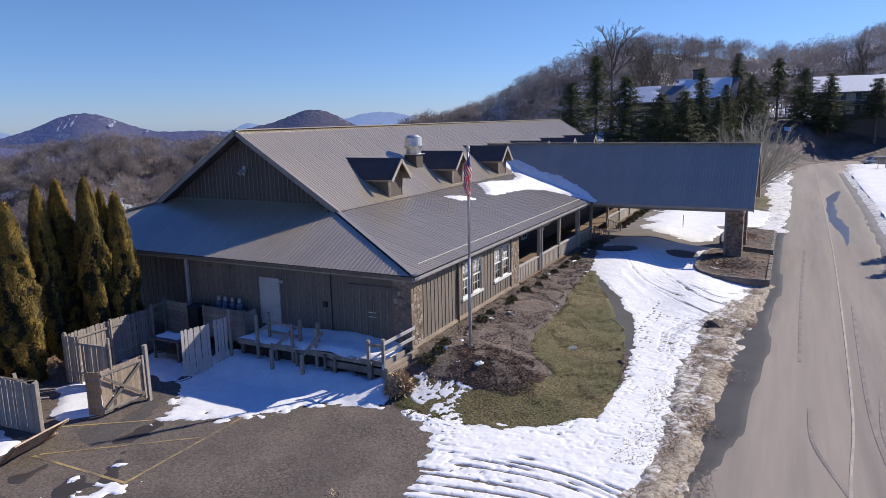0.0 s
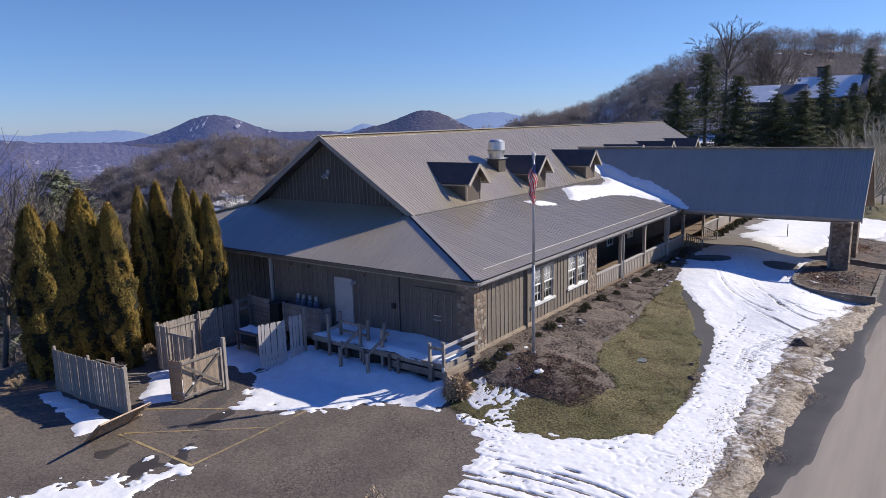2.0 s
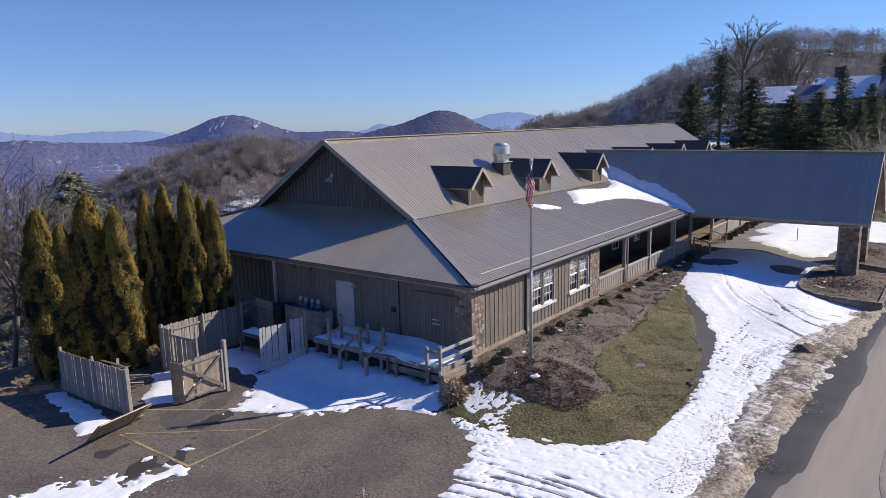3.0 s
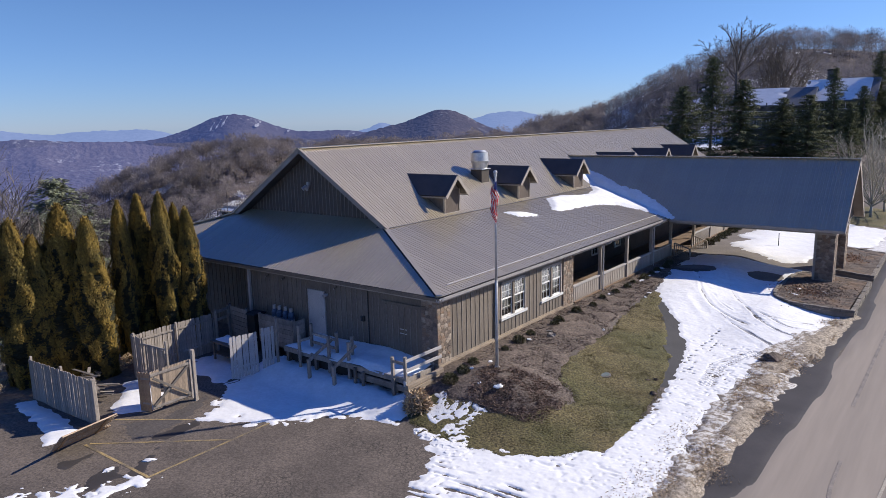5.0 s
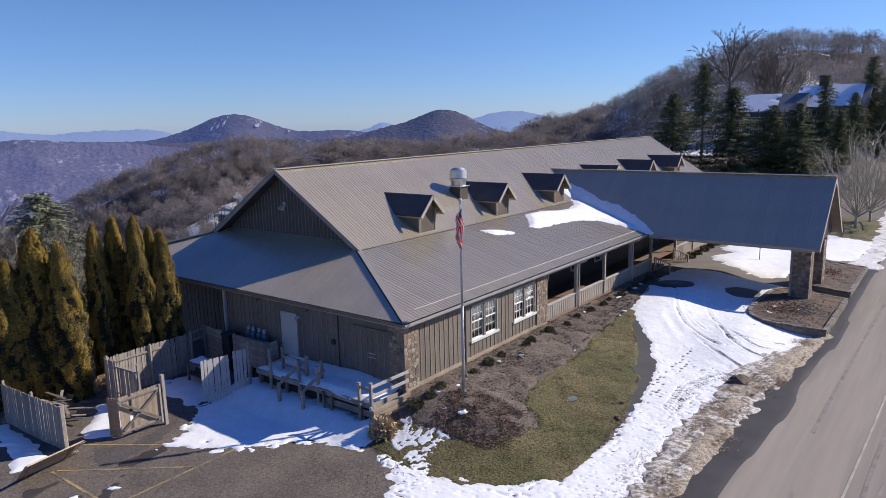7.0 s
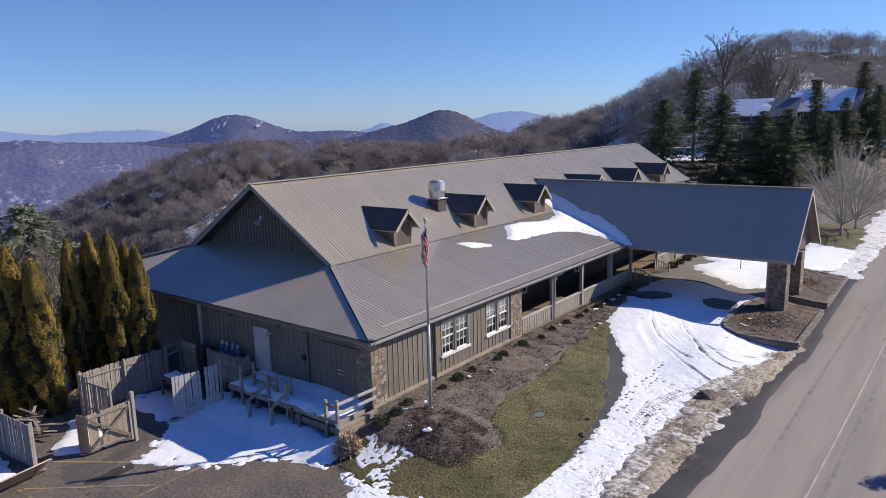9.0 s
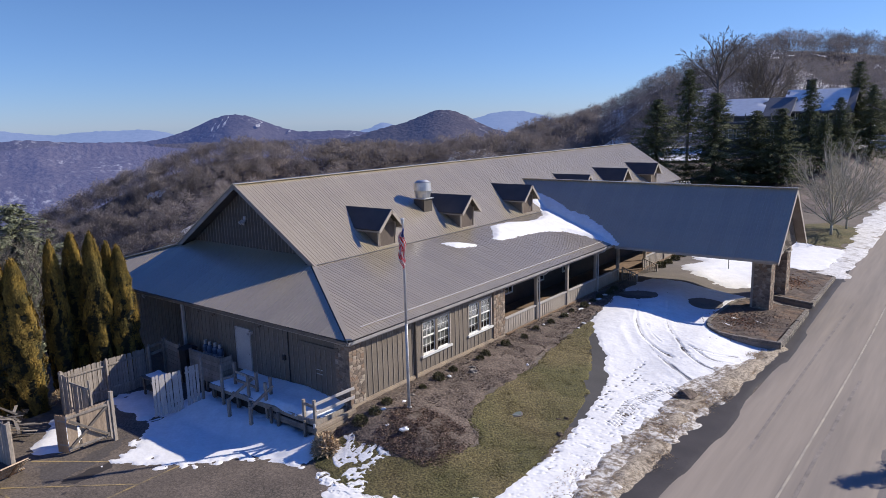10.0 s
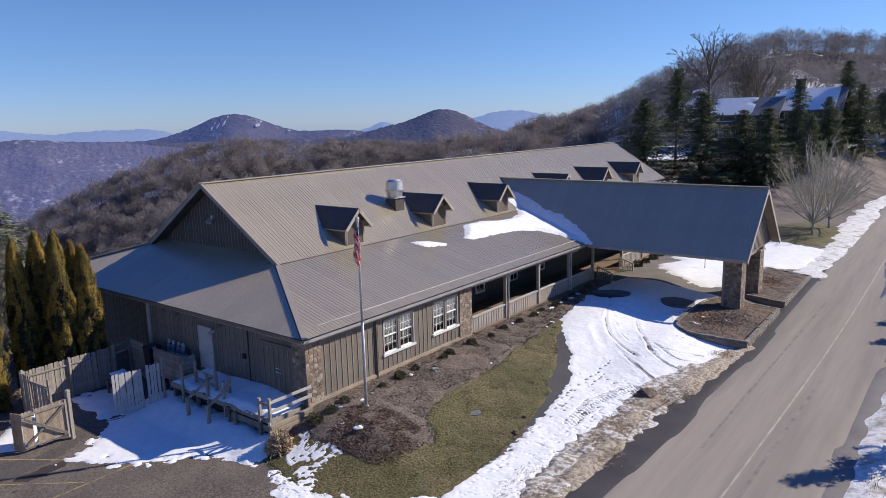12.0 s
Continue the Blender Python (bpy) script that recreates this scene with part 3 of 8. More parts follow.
def polar_sheet(name, material, label, az0, az1, n_az, radii, height, centre=(0, 0), category="ground", name_smooth=True):
    az = np.radians(np.linspace(az0, az1, n_az))
    rr, aa = np.meshgrid(np.array(radii), az, indexing="ij")
    x, y = centre[0] + rr * np.sin(aa), centre[1] + rr * np.cos(aa)
    z = height(x, y)
    idx = np.arange(x.size).reshape(x.shape)
    m = M()
    m.v = np.stack([x.ravel(), y.ravel(), z.ravel()], 1).tolist()
    m.f = np.stack([idx[:-1, :-1].ravel(), idx[:-1, 1:].ravel(), idx[1:, 1:].ravel(), idx[1:, :-1].ravel()], 1).tolist()
    ob = part(name, m, material, None, label, name_smooth, "", False)
    return tagged(ob, label, category, "", "structure")


polar_sheet("ground", HILL, "brown winter hillside ground round the building", -180, 180, 361,
            [0.01] + list(np.linspace(4, 130, 64)) + list(np.geomspace(135, 4700, 90)), terrain)


def ridge_point(distance, crest, drop, rough, seed, aa, uu):
    """A point of a far slope: aa is the compass angle, uu runs from the crest down and towards the valley."""
    e = crest(aa) - drop * uu ** 0.9
    r = distance * (1 - 0.45 * uu)
    px, py = r * np.sin(np.radians(aa)), r * np.cos(np.radians(aa))
    fold = np.abs(fbm(px, py, distance * 0.16, 4, seed)) * rough
    e = e - fold * np.minimum(1, uu * 6) + 0.05 * fbm(aa * 40, uu * 0, 8, 3, seed + 3) * np.exp(-uu * 25)
    return px, py, 11 + r * np.tan(np.radians(e))


def grid_mesh(px, py, pz):
    idx = np.arange(px.size).reshape(px.shape)
    m = M()
    m.v = np.stack([px.ravel(), py.ravel(), pz.ravel()], 1).tolist()
    m.f = np.stack([idx[:-1, :-1].ravel(), idx[:-1, 1:].ravel(), idx[1:, 1:].ravel(), idx[1:, :-1].ravel()], 1).tolist()
    return m


def ridge(name, material, label, distance, az0, az1, crest, drop, rough, seed):
    """A far mountain ridge: its crest's elevation by compass angle, and a folded slope in front."""
    uu, aa = np.meshgrid(np.linspace(0, 1, 40), np.linspace(az0, az1, 420), indexing="ij")
    ob = part(name, grid_mesh(*ridge_point(distance, crest, drop, rough, seed, aa, uu)), material, None, label, True, "", False)
    return tagged(ob, label, "mountain", "", "structure")


def bump_at(a, c, w):
    return np.exp(-((a - c) / w) ** 2)


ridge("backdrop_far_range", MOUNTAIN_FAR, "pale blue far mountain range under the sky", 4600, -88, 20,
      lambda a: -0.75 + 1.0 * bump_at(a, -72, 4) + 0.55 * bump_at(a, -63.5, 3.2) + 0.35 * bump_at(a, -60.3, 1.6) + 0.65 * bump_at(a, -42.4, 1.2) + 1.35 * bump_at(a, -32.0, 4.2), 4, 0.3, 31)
def peak_crest(a):
    return -1.12 + 1.95 * bump_at(a, -54.1, 3.8) + 0.5 * bump_at(a, -46, 3.2) + 0.3 * bump_at(a, -69, 2.5) + 0.15 * step(-60, -66, a)


PEAK = (2600, peak_crest, 9, 1.9, 41)
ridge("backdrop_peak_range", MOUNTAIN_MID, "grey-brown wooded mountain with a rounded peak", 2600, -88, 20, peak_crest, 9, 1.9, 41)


def snow_run(label, a0, a1, u0, u1, wide):
    """A cleared run of snow down the far mountain, a little above its slope."""
    uu, ss = np.meshgrid(np.linspace(u0, u1, 14), np.linspace(-0.5, 0.5, 5), indexing="ij")
    t = (uu - u0) / (u1 - u0)
    aa = a0 + (a1 - a0) * t + ss * wide * (0.6 + 0.5 * np.sin(3 + 7 * t)) + 0.03 * np.sin(t * 9)
    px, py, pz = ridge_point(*PEAK, aa, uu)
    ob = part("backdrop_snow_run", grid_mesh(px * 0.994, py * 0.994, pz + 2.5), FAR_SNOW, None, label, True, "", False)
    return tagged(ob, label, "snow", "", "structure")


snow_run("white cleared run on the far mountain", -52.0, -52.45, 0.012, 0.06, 0.28)
snow_run("white cleared run on the far mountain", -49.75, -49.95, 0.0, 0.018, 0.22)
for k, (a, b, w) in enumerate(((-54.5, -55.0, 0.2), (-54.95, -55.45, 0.16), (-55.5, -55.9, 0.14))):
    snow_run("thin snow between the trees of the far mountain", a, b, 0.014 + 0.008 * k, 0.075, w)
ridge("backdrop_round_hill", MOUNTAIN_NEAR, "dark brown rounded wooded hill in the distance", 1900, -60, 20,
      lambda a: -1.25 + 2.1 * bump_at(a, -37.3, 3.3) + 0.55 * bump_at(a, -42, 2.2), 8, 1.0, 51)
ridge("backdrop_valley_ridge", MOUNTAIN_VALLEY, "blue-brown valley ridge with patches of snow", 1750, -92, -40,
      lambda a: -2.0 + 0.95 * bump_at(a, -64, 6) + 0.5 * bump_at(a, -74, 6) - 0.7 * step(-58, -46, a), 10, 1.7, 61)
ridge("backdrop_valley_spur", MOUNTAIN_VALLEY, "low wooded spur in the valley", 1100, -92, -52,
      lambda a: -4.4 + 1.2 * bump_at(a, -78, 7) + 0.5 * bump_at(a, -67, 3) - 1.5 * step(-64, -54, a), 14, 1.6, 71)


# ---- paving, planting and snow ----
ROAD_EDGE = [(-4, -30), (-2.2, 19.7), (-0.95, 34), (-0.6, 60), (-0.7, 110), (-0.6, 135), (2, 150), (8, 162), (20, 168), (48, 171), (48, 162), (22, 159), (11, 150), (7.4, 138), (6.6, 128), (6.5, 64), (5.5, 36), (5, -30)]
SNOW_EDGE = [(-10.9, 42.5), (-6.9, 36.2), (-6.3, 31.6), (-6.1, 28), (-6.0, 23.6), (-8.2, 21.65), (-10.7, 21.4), (-12, 21.0), (-10.64, 20.0), (-9.7, 17), (-9.5, 8), (-3.3, 8), (-3.0, 18.7),
             (-3.2, 21.2), (-3.3, 24), (-3.6, 29.3), (-3.2, 36.3), (-2.0, 43.5), (-1.5, 46.6), (-4.2, 45.9), (-5.3, 46.6), (-5.7, 49), (-5.5, 55.3), (-7.5, 56.0), (-12.0, 55.8), (-12.8, 51.5)]
GRASS_EDGE = [(-11.3, 43.2), (-10.8, 42), (-7.4, 34.5), (-6.3, 31.0), (-5.9, 28), (-5.6, 24.2), (-6.6, 22.2), (-8.2, 21.3), (-10.7, 20.9), (-13.4, 21.2), (-14.4, 22.2), (-13.2, 23.6), (-9.9, 23.7), (-8.5, 26.4), (-10.4, 28.6), (-10.7, 33.4)]
BED_EDGE = [(-14.3, 23.4), (-12.5, 23.2), (-9.7, 23.6), (-8.5, 25.2), (-8.7, 26.8), (-10.5, 28.6), (-10.7, 33.4), (-11.4, 42.6), (-12.3, 49), (-12.9, 53.4), (-14.3, 53.4)]
RUTS = [curve([(-12.2, 53.5), (-11.5, 51.1), (-10.2, 48.1), (-9.0, 44.9), (-7.9, 43.1), (-6.6, 42.0), (-5.4, 41.3)]), curve([(-7.6, 42.7), (-6.0, 41.0), (-4.4, 39.7), (-3.7, 39.1)]),
        curve([(-9.9, 53.0), (-9.4, 51.5), (-8.4, 48.8), (-7.4, 46.0), (-6.2, 44.1), (-4.8, 43.1), (-3.6, 43.2), (-2.6, 43.8)]), curve([(-6.1, 43.9), (-4.9, 42.2), (-3.9, 41.4), (-3.0, 41.1)]),
        curve([(-5.2, 43.3), (-3.6, 42.35), (-2.5, 42.7)]), curve([(-8.3, 44.9), (-7.6, 43.8), (-6.7, 42.95)]), curve([(-9.6, 44.4), (-8.0, 42.0), (-6.0, 40.0), (-4.2, 38.4)])]
LANE_RUTS = [curve([(-10.5, 19.3 - k), (-8, 19.6 - k * 0.93), (-5.6, 19.45 - k * 0.84 - 0.1 * math.sin(9 * k)), (-3, 18.6 - k * 0.8)]) for k in (0.0, 0.5, 0.75, 1.25, 1.8, 2.1, 2.7, 3.2, 3.6, 4.4, 4.8)]


def ragged(poly, x, y, big=0.45, small=0.18, seed=0):
    return inside(poly, x, y) + big * fbm(x, y, 2.2, 3, seed) + small * fbm(x, y, 0.45, 2, seed + 9)


layer("pavement_lot", ASPHALT, "cracked grey-brown asphalt of the parking lot", -33, -0.4, -8, 60, 0.5, lambda x, y: 0 * x)
layer("pavement_far_lot", ASPHALT, "grey asphalt of the far car park", -33, -0.4, 60, 112, 1.0, lambda x, y: 0 * x + 0.0)
layer("road", ROAD, "sun-bleached grey asphalt road", -5, 45, -30, 192, 0.5, lambda x, y: np.clip(inside(ROAD_EDGE, x, y) + 0.12 * fbm(x, y, 1.5, 2, 4), -0.2, 0.02), keep=-0.15)
WET_EDGE = [(-4.2, 8), (-2.9, 18.7), (-2.4, 22), (-2.5, 30), (-2.2, 36), (-1.5, 44), (-1.2, 58), (-1.2, 80), (-0.4, 80), (-0.3, 58), (-0.1, 47.5), (-0.6, 40.5), (-0.45, 34), (-0.55, 30.3), (-0.9, 25), (-1.3, 22), (-2.2, 19.2), (-3.6, 8)]
layer("pavement_wet_strip", WET, "dark wet asphalt along the road's edge", -5, 0.8, 8, 82, 0.25, lambda x, y: np.clip(0.3 * (inside(WET_EDGE, x, y) + 0.16 * fbm(x, y, 3.5, 2, 8)), -0.1, 0.032), keep=-0.03)
layer("road_wet_edge", DAMP, "damp dark strip along the road's far edge", 4.0, 8.2, -10, 130, 0.4, lambda x, y: np.clip(0.4 * (x - 5.35 - 1.1 * step(36, 66, y) + 0.09 * fbm(x, y, 3, 3, 18)), -0.1, 0.03), keep=-0.03)
layer("pavement_drive", DRIVE, "dark asphalt strip of the entrance drive", -14, -4.5, 22, 62, 0.4, lambda x, y: np.clip(0.2 * inside([(-11.4, 43), (-6.6, 30.5), (-5.2, 31), (-5.2, 50), (-13.3, 50), (-13, 47)], x, y), -0.1, 0.012), keep=-0.05)
layer("pavement_entrance", ENTRY, "pale asphalt before the entrance steps", -14, -3, 49, 72, 0.4, lambda x, y: np.clip(0.2 * inside([(-13.8, 50.5), (-5, 50.5), (-4.6, 56), (-5, 70), (-13, 71)], x, y), -0.1, 0.016), keep=-0.05)
layer("bed_mulch", MULCH, "brown mulch bed along the front wall", -14.4, -8, 22.8, 53.6, 0.16,
      lambda x, y: np.clip(0.35 * ragged(BED_EDGE, x, y, 0.35, 0.15, 3), -0.1, 0.07) + 0.05 * fbm(x, y, 0.5, 3, 6) + 0.14 * bump_at(np.hypot((x + 10.4) / 1.9, (y - 25.2) / 1.3), 0, 0.9), kind="structure")
layer("lawn", GRASS, "short green-brown winter lawn", -15, -5, 20.2, 43.6, 0.16,
      lambda x, y: np.clip(0.4 * ragged(GRASS_EDGE, x, y, 0.3, 0.15, 12), -0.1, 0.05) + 0.015 * fbm(x, y, 0.5, 2, 13))


def tread_marks(x, y):
    """The two chevron bands of a broad tyre in the snow: 1 where a lug has pressed."""
    d = along([(-4.84, 32.1), (-5.07, 34.75), (-4.6, 36.4), (-4.11, 37.5)], x, y)
    lug = np.sin((y + 0.6 * np.abs(x + 4.9 - 0.12 * (y - 34.5))) * 27 + 1.2 * fbm(x, y, 0.8, 2, 180))
    return (d < 0.36) * (np.abs(d) > 0.03) * (lug > -0.1) * (0.55 + 0.45 * fbm(x, y, 0.5, 2, 181) > 0.3)


def main_snow(x, y):
    f = ragged(SNOW_EDGE, x, y, 0.3, 0.1, 40) + 0.13 * fbm(x, y, 0.28, 2, 47) * step(36, 30, y) + 0.4 * step(40, 45, y)
    h = np.clip(0.16 * f, -0.12, 0.045) + 0.012 * fbm(x, y, 0.6, 3, 44)
    edge = step(1.6, 0.3, f) * step(42, 34, y)
    h = h + 0.006 * fbm(x, y, 0.16, 2, 45) - 0.07 * dots(x, y, 0.62, 0.08, 5, 0.35) * edge - 0.05 * dots(x + 0.2, y, 0.3, 0.05, 9, 0.25) * step(38, 33, y) * step(0.3, 0.55, vnoise(x / 2.2, y / 2.2, 97))
    h = h - 0.1 * dots(x, y, 0.42, 0.075, 11, 0.9) * (along([(-6.6, 39.7), (-6.3, 37.2), (-6.6, 35.6), (-6.0, 33.0)], x, y) < 0.35)
    for k, line in enumerate(RUTS):
        d = along(line, x, y) + 0.05 * fbm(x, y, 0.9, 2, 160 + k)
        worn = np.clip(0.75 + 0.7 * fbm(x, y, 2.2, 2, 60 + 7 * k), 0.15, 1)
        deep, wide = ((0.034, 0.085), (0.042, 0.075), (0.034, 0.085), (0.042, 0.075), (0.034, 0.06), (0.034, 0.06), (0.022, 0.2))[k]
        deep = deep * (1 - 0.55 * step(43.5, 46.5, y))
        h = h - deep * worn * np.exp(-(d / wide) ** 2) + 0.014 * worn * np.exp(-((d - 2.2 * wide) / wide) ** 2)
    lane = step(20.6, 19.6, y)
    for k, line in enumerate(LANE_RUTS):
        d = along(line, x, y)
        h = h - lane * 0.095 * np.exp(-(d / 0.05) ** 2) * np.clip(0.5 + 1.3 * fbm(x, y, 1.2, 2, 70 + k), 0, 1)
    h = h - 0.045 * tread_marks(x, y)
    h = h - 0.16 * np.exp(-((x + 11.3) ** 2 / 1.6 + (y - 50.7) ** 2 / 1.2) ** 2) - 0.16 * np.exp(-((x + 6.9) ** 2 / 1.0 + (y - 52.2) ** 2 / 1.4) ** 2)
    steps = vnoise(x * 4.4, y * 4.4, 91) * vnoise(x / 3.0, y / 3.0, 92)
    h = h - 0.055 * step(0.5, 0.64, steps) * step(-5.5, -3.2, x + 0.06 * (y - 24)) * step(46, 40, y) - 0.03 * step(0.46, 0.58, vnoise(x * 4.6, y * 4.6, 93) * vnoise(x / 2, y / 2, 94)) * step(42, 36, y)
    prints = vnoise(x * 4.6 + 5, y * 4.6, 95)
    h = h - 0.05 * step(0.84, 0.94, prints) * step(0.35, 0.6, vnoise(x / 2.5, y / 2.5, 96)) * step(-9.5, -5, x) * step(44, 36, y)
    return h


layer("snow_on_drive", SNOW, "trodden white snow with wheel ruts over the entrance drive", -13.8, -1.2, 8, 57, 0.055, main_snow)
SLUSH = mat("grey_slush", (0.4, 0.39, 0.38), rough=0.7, alt=(0.24, 0.225, 0.21), scale=1.4, fine=9, amount=0.5, bump=0.3, bump_dist=0.03)


def rut_slush(x, y):
    d = np.full(np.shape(x), 9.0)
    for k, line in enumerate(RUTS[:6]):
        worn = np.clip(0.62 + 0.75 * fbm(x, y, 2.2, 2, 60 + 7 * k), 0.0, 1.1)
        wide = (0.1, 0.13, 0.1, 0.13, 0.07, 0.06)[k]
        d = np.minimum(d, along(line, x, y) + 0.05 * fbm(x, y, 0.9, 2, 160 + k) + 0.03 * fbm(x, y, 0.25, 2, 170 + k) - wide * worn * step(46.5, 43.5, y))
    return np.where((d < 0.0) | (tread_marks(x, y) > 0), main_snow(x, y) + 0.004, -1.0)


layer("snow_rut_slush", SLUSH, "grey slush pressed into the wheel ruts and tyre prints", -13, -2, 31.5, 54, 0.05, rut_slush, keep=-0.5, whole=True)
DIRTY_EDGE = [(-3.4, 8), (-3.9, 18.5), (-3.6, 24), (-3.9, 28), (-3.8, 33), (-4.0, 38.5), (-2.8, 43), (-1.5, 47), (-0.9, 47), (-1.6, 40), (-2.1, 32), (-2.3, 25), (-2.7, 20.5), (-3.1, 17), (-3.2, 8)]
layer("snow_bank_dirty", DIRTY_SNOW, "half-melted dirty snow beside the road", -6.2, -0.6, 8, 48, 0.14,
      lambda x, y: np.clip(0.3 * ragged(DIRTY_EDGE, x, y, 0.6, 0.2, 77), -0.15, 0.1) + 0.06 * fbm(x, y, 0.6, 3, 78))
BERM_LINE = curve([(-3.6, 10), (-2.9, 19), (-2.6, 24), (-2.5, 30), (-2.5, 36.5), (-1.6, 43), (-1.1, 47.0)])
layer("snow_bank_berm", BERM, "gritty brown ploughed snow bank along the road", -5, -0.2, 8, 48.4, 0.09,
      lambda x, y: (0.17 + 0.1 * fbm(x, y, 1.7, 3, 80)) * np.exp(-(along(BERM_LINE, x, y) / (0.62 + 0.5 * bump_at(y, 37, 4))) ** 2) - 0.05 + 0.012 * fbm(x, y, 0.34, 3, 81) + 0.03 * fbm(x, y, 1.3, 3, 84))
FAR_BERM = curve([(-1.3, 68), (-1.3, 80), (-1.3, 95), (-1.6, 115), (-1.3, 132)])
layer("snow_bank_far", OLD_SNOW, "long dirty snow bank along the road's far stretch", -6.5, 0, 60, 135, 0.2,
      lambda x, y: np.clip(0.14 * (1.45 - along(FAR_BERM, x, y) + 0.7 * fbm(x, y, 3.5, 3, 82)), -0.08, 0.09) + 0.018 * fbm(x, y, 1.2, 3, 83))
layer("snow_beyond_porch_roof", SNOW, "smooth white snow on the far drive", -13, -1.5, 57, 84, 0.25,
      lambda x, y: np.clip(0.2 * ragged([(-11.6, 59.5), (-8, 57.6), (-5.6, 58.4), (-5.2, 67), (-2, 68.5), (-1.8, 78), (-7, 80), (-12, 78)], x, y, 0.9, 0.3, 85), -0.1, 0.1) + 0.02 * fbm(x, y, 0.8, 3, 86))
layer("verge_far_grass", GRASS, "brown grass patch under the bare trees", -10.5, -1.2, 77, 100, 0.4,
      lambda x, y: np.clip(0.3 * ragged([(-8, 78.5), (-2.2, 80), (-1.8, 92), (-6, 95), (-9, 90)], x, y, 0.8, 0.3, 88), -0.1, 0.08))
layer("snow_deck_yard", SNOW, "deep white snow in the yard before the deck", -23.6, -12.8, 15.6, 23.2, 0.09,
      lambda x, y: np.clip(0.15 * ragged([(-20.7, 16.6), (-18.2, 18.1), (-16, 20.0), (-13.6, 20.9), (-13.6, 22.4), (-14.4, 23), (-22.7, 23), (-22.9, 19.6), (-21.6, 18.4)], x, y, 0.35, 0.2, 100) + 0.05 * fbm(x, y, 0.25, 2, 102), -0.12, 0.05) + 0.02 * fbm(x, y, 1.1, 3, 101) + 0.42 * step(20.6, 22.6, y) * step(-13.4, -15, x))
CORNER_SNOW = [[(-13.26, 23.83), (-12.58, 23.09), (-11.84, 23.22), (-11.05, 23.25), (-10.98, 22.7), (-10.66, 22.26), (-10.86, 21.76), (-11.25, 21.53), (-11.89, 21.87), (-12.98, 22.12), (-13.15, 22.46), (-13.01, 23.02), (-13.47, 23.69)], [(-12.35, 21.11), (-11.69, 21.07), (-10.87, 20.8), (-11.16, 21.43), (-10.69, 21.57), (-10.24, 20.91), (-9.85, 20.55), (-10.43, 20.14), (-10.71, 20.58), (-11.63, 20.86)]]
layer("snow_corner_patch", SNOW, "thin broken snow patch at the bed's corner", -14.6, -9, 20, 25.2, 0.035,
      lambda x, y: np.clip(0.3 * np.maximum(inside(CORNER_SNOW[0], x, y), inside(CORNER_SNOW[1], x, y)) + 0.07 * fbm(x, y, 0.45, 2, 104) + 0.03 + 0.05 - 0.14 * step(0.66, 0.86, vnoise(x * 5.2, y * 4.1, 103)) - 0.12 * step(0.7, 0.88, vnoise(x * 9.5 + 3, y * 8.1, 106)), -0.08, 0.06) + 0.01 * fbm(x, y, 0.2, 2, 105))
layer("snow_lot_front", SNOW, "melting snow strip on the parking lot", -32, -16, 1, 13.6, 0.06,
      lambda x, y: np.clip(0.25 * ragged([(-17.7, 12.8), (-18.4, 12.3), (-18.2, 11.9), (-19.1, 11.1), (-19.9, 10.3), (-20.6, 9.4), (-21.0, 8.5), (-22, 3), (-17, 3), (-17.2, 10)], x, y, 0.3, 0.2, 106) + 0.12 * fbm(x, y, 0.25, 3, 109) - 0.14 * step(0.76, 0.9, vnoise(x * 3.1, y * 4.2, 112)), -0.12, 0.04) + 0.02 * fbm(x, y, 0.6, 3, 107))
layer("snow_fence_foot", SNOW, "snow patch at the foot of the fence", -29.6, -22.6, 11.2, 14.2, 0.13,
      lambda x, y: np.clip(0.3 * ragged([(-28.8, 12.8), (-28.5, 13.6), (-25, 13.6), (-23.6, 13.0), (-23.5, 11.8), (-24.8, 12.4)], x, y, 0.25, 0.2, 108), -0.12, 0.08))
layer("snow_enclosure", SNOW, "snow inside the fenced yard", -28, -22.6, 15, 24, 0.16,
      lambda x, y: np.clip(0.25 * np.maximum(ragged([(-27.3, 17.2), (-27, 18.2), (-24.6, 17.2), (-23.5, 16.1), (-24.3, 15.3)], x, y, 0.3, 0.2, 110), ragged([(-27.4, 20), (-23.2, 19.6), (-23.2, 21.6), (-27.2, 22.0)], x, y, 0.5, 0.3, 111)), -0.12, 0.09))
layer("earth_lot_edge", DIRT, "bare brown earth at the lot's outer edge", -34, -23.5, 6, 24, 0.35,
      lambda x, y: np.clip(0.2 * ragged([(-33.5, 7), (-27.8, 10.2), (-27.6, 13.6), (-28.2, 23), (-33.8, 23), (-34, 10)], x, y, 0.8, 0.3, 113), -0.1, 0.06) + 0.03 * fbm(x, y, 0.8, 3, 114))
layer("verge_right", OLD_SNOW, "dirty snow and grit on the road's outer verge", 5.2, 40, -10, 150, 0.35,
      lambda x, y: np.clip(0.3 * (x - 5.95 - 1.1 * step(36, 66, y) + 0.16 * fbm(x, y, 2.5, 3, 115)) - 0.4 * step(126, 146, y), -0.12, 0.3) + 0.06 * fbm(x, y, 1.6, 4, 116) - 0.03)
layer("snow_verge_right", SNOW, "white snow field beyond the road", 8, 60, 40, 148, 0.6,
      lambda x, y: np.clip(0.2 * (x - 8.3 + 1.6 * step(52, 80, y) + (1.5 - 1.0 * step(52, 80, y)) * fbm(x, y, 6, 3, 117)) - 0.5 * step(130, 142, y), -0.2, 0.36) + 0.06 * fbm(x, y, 1.5, 3, 118))


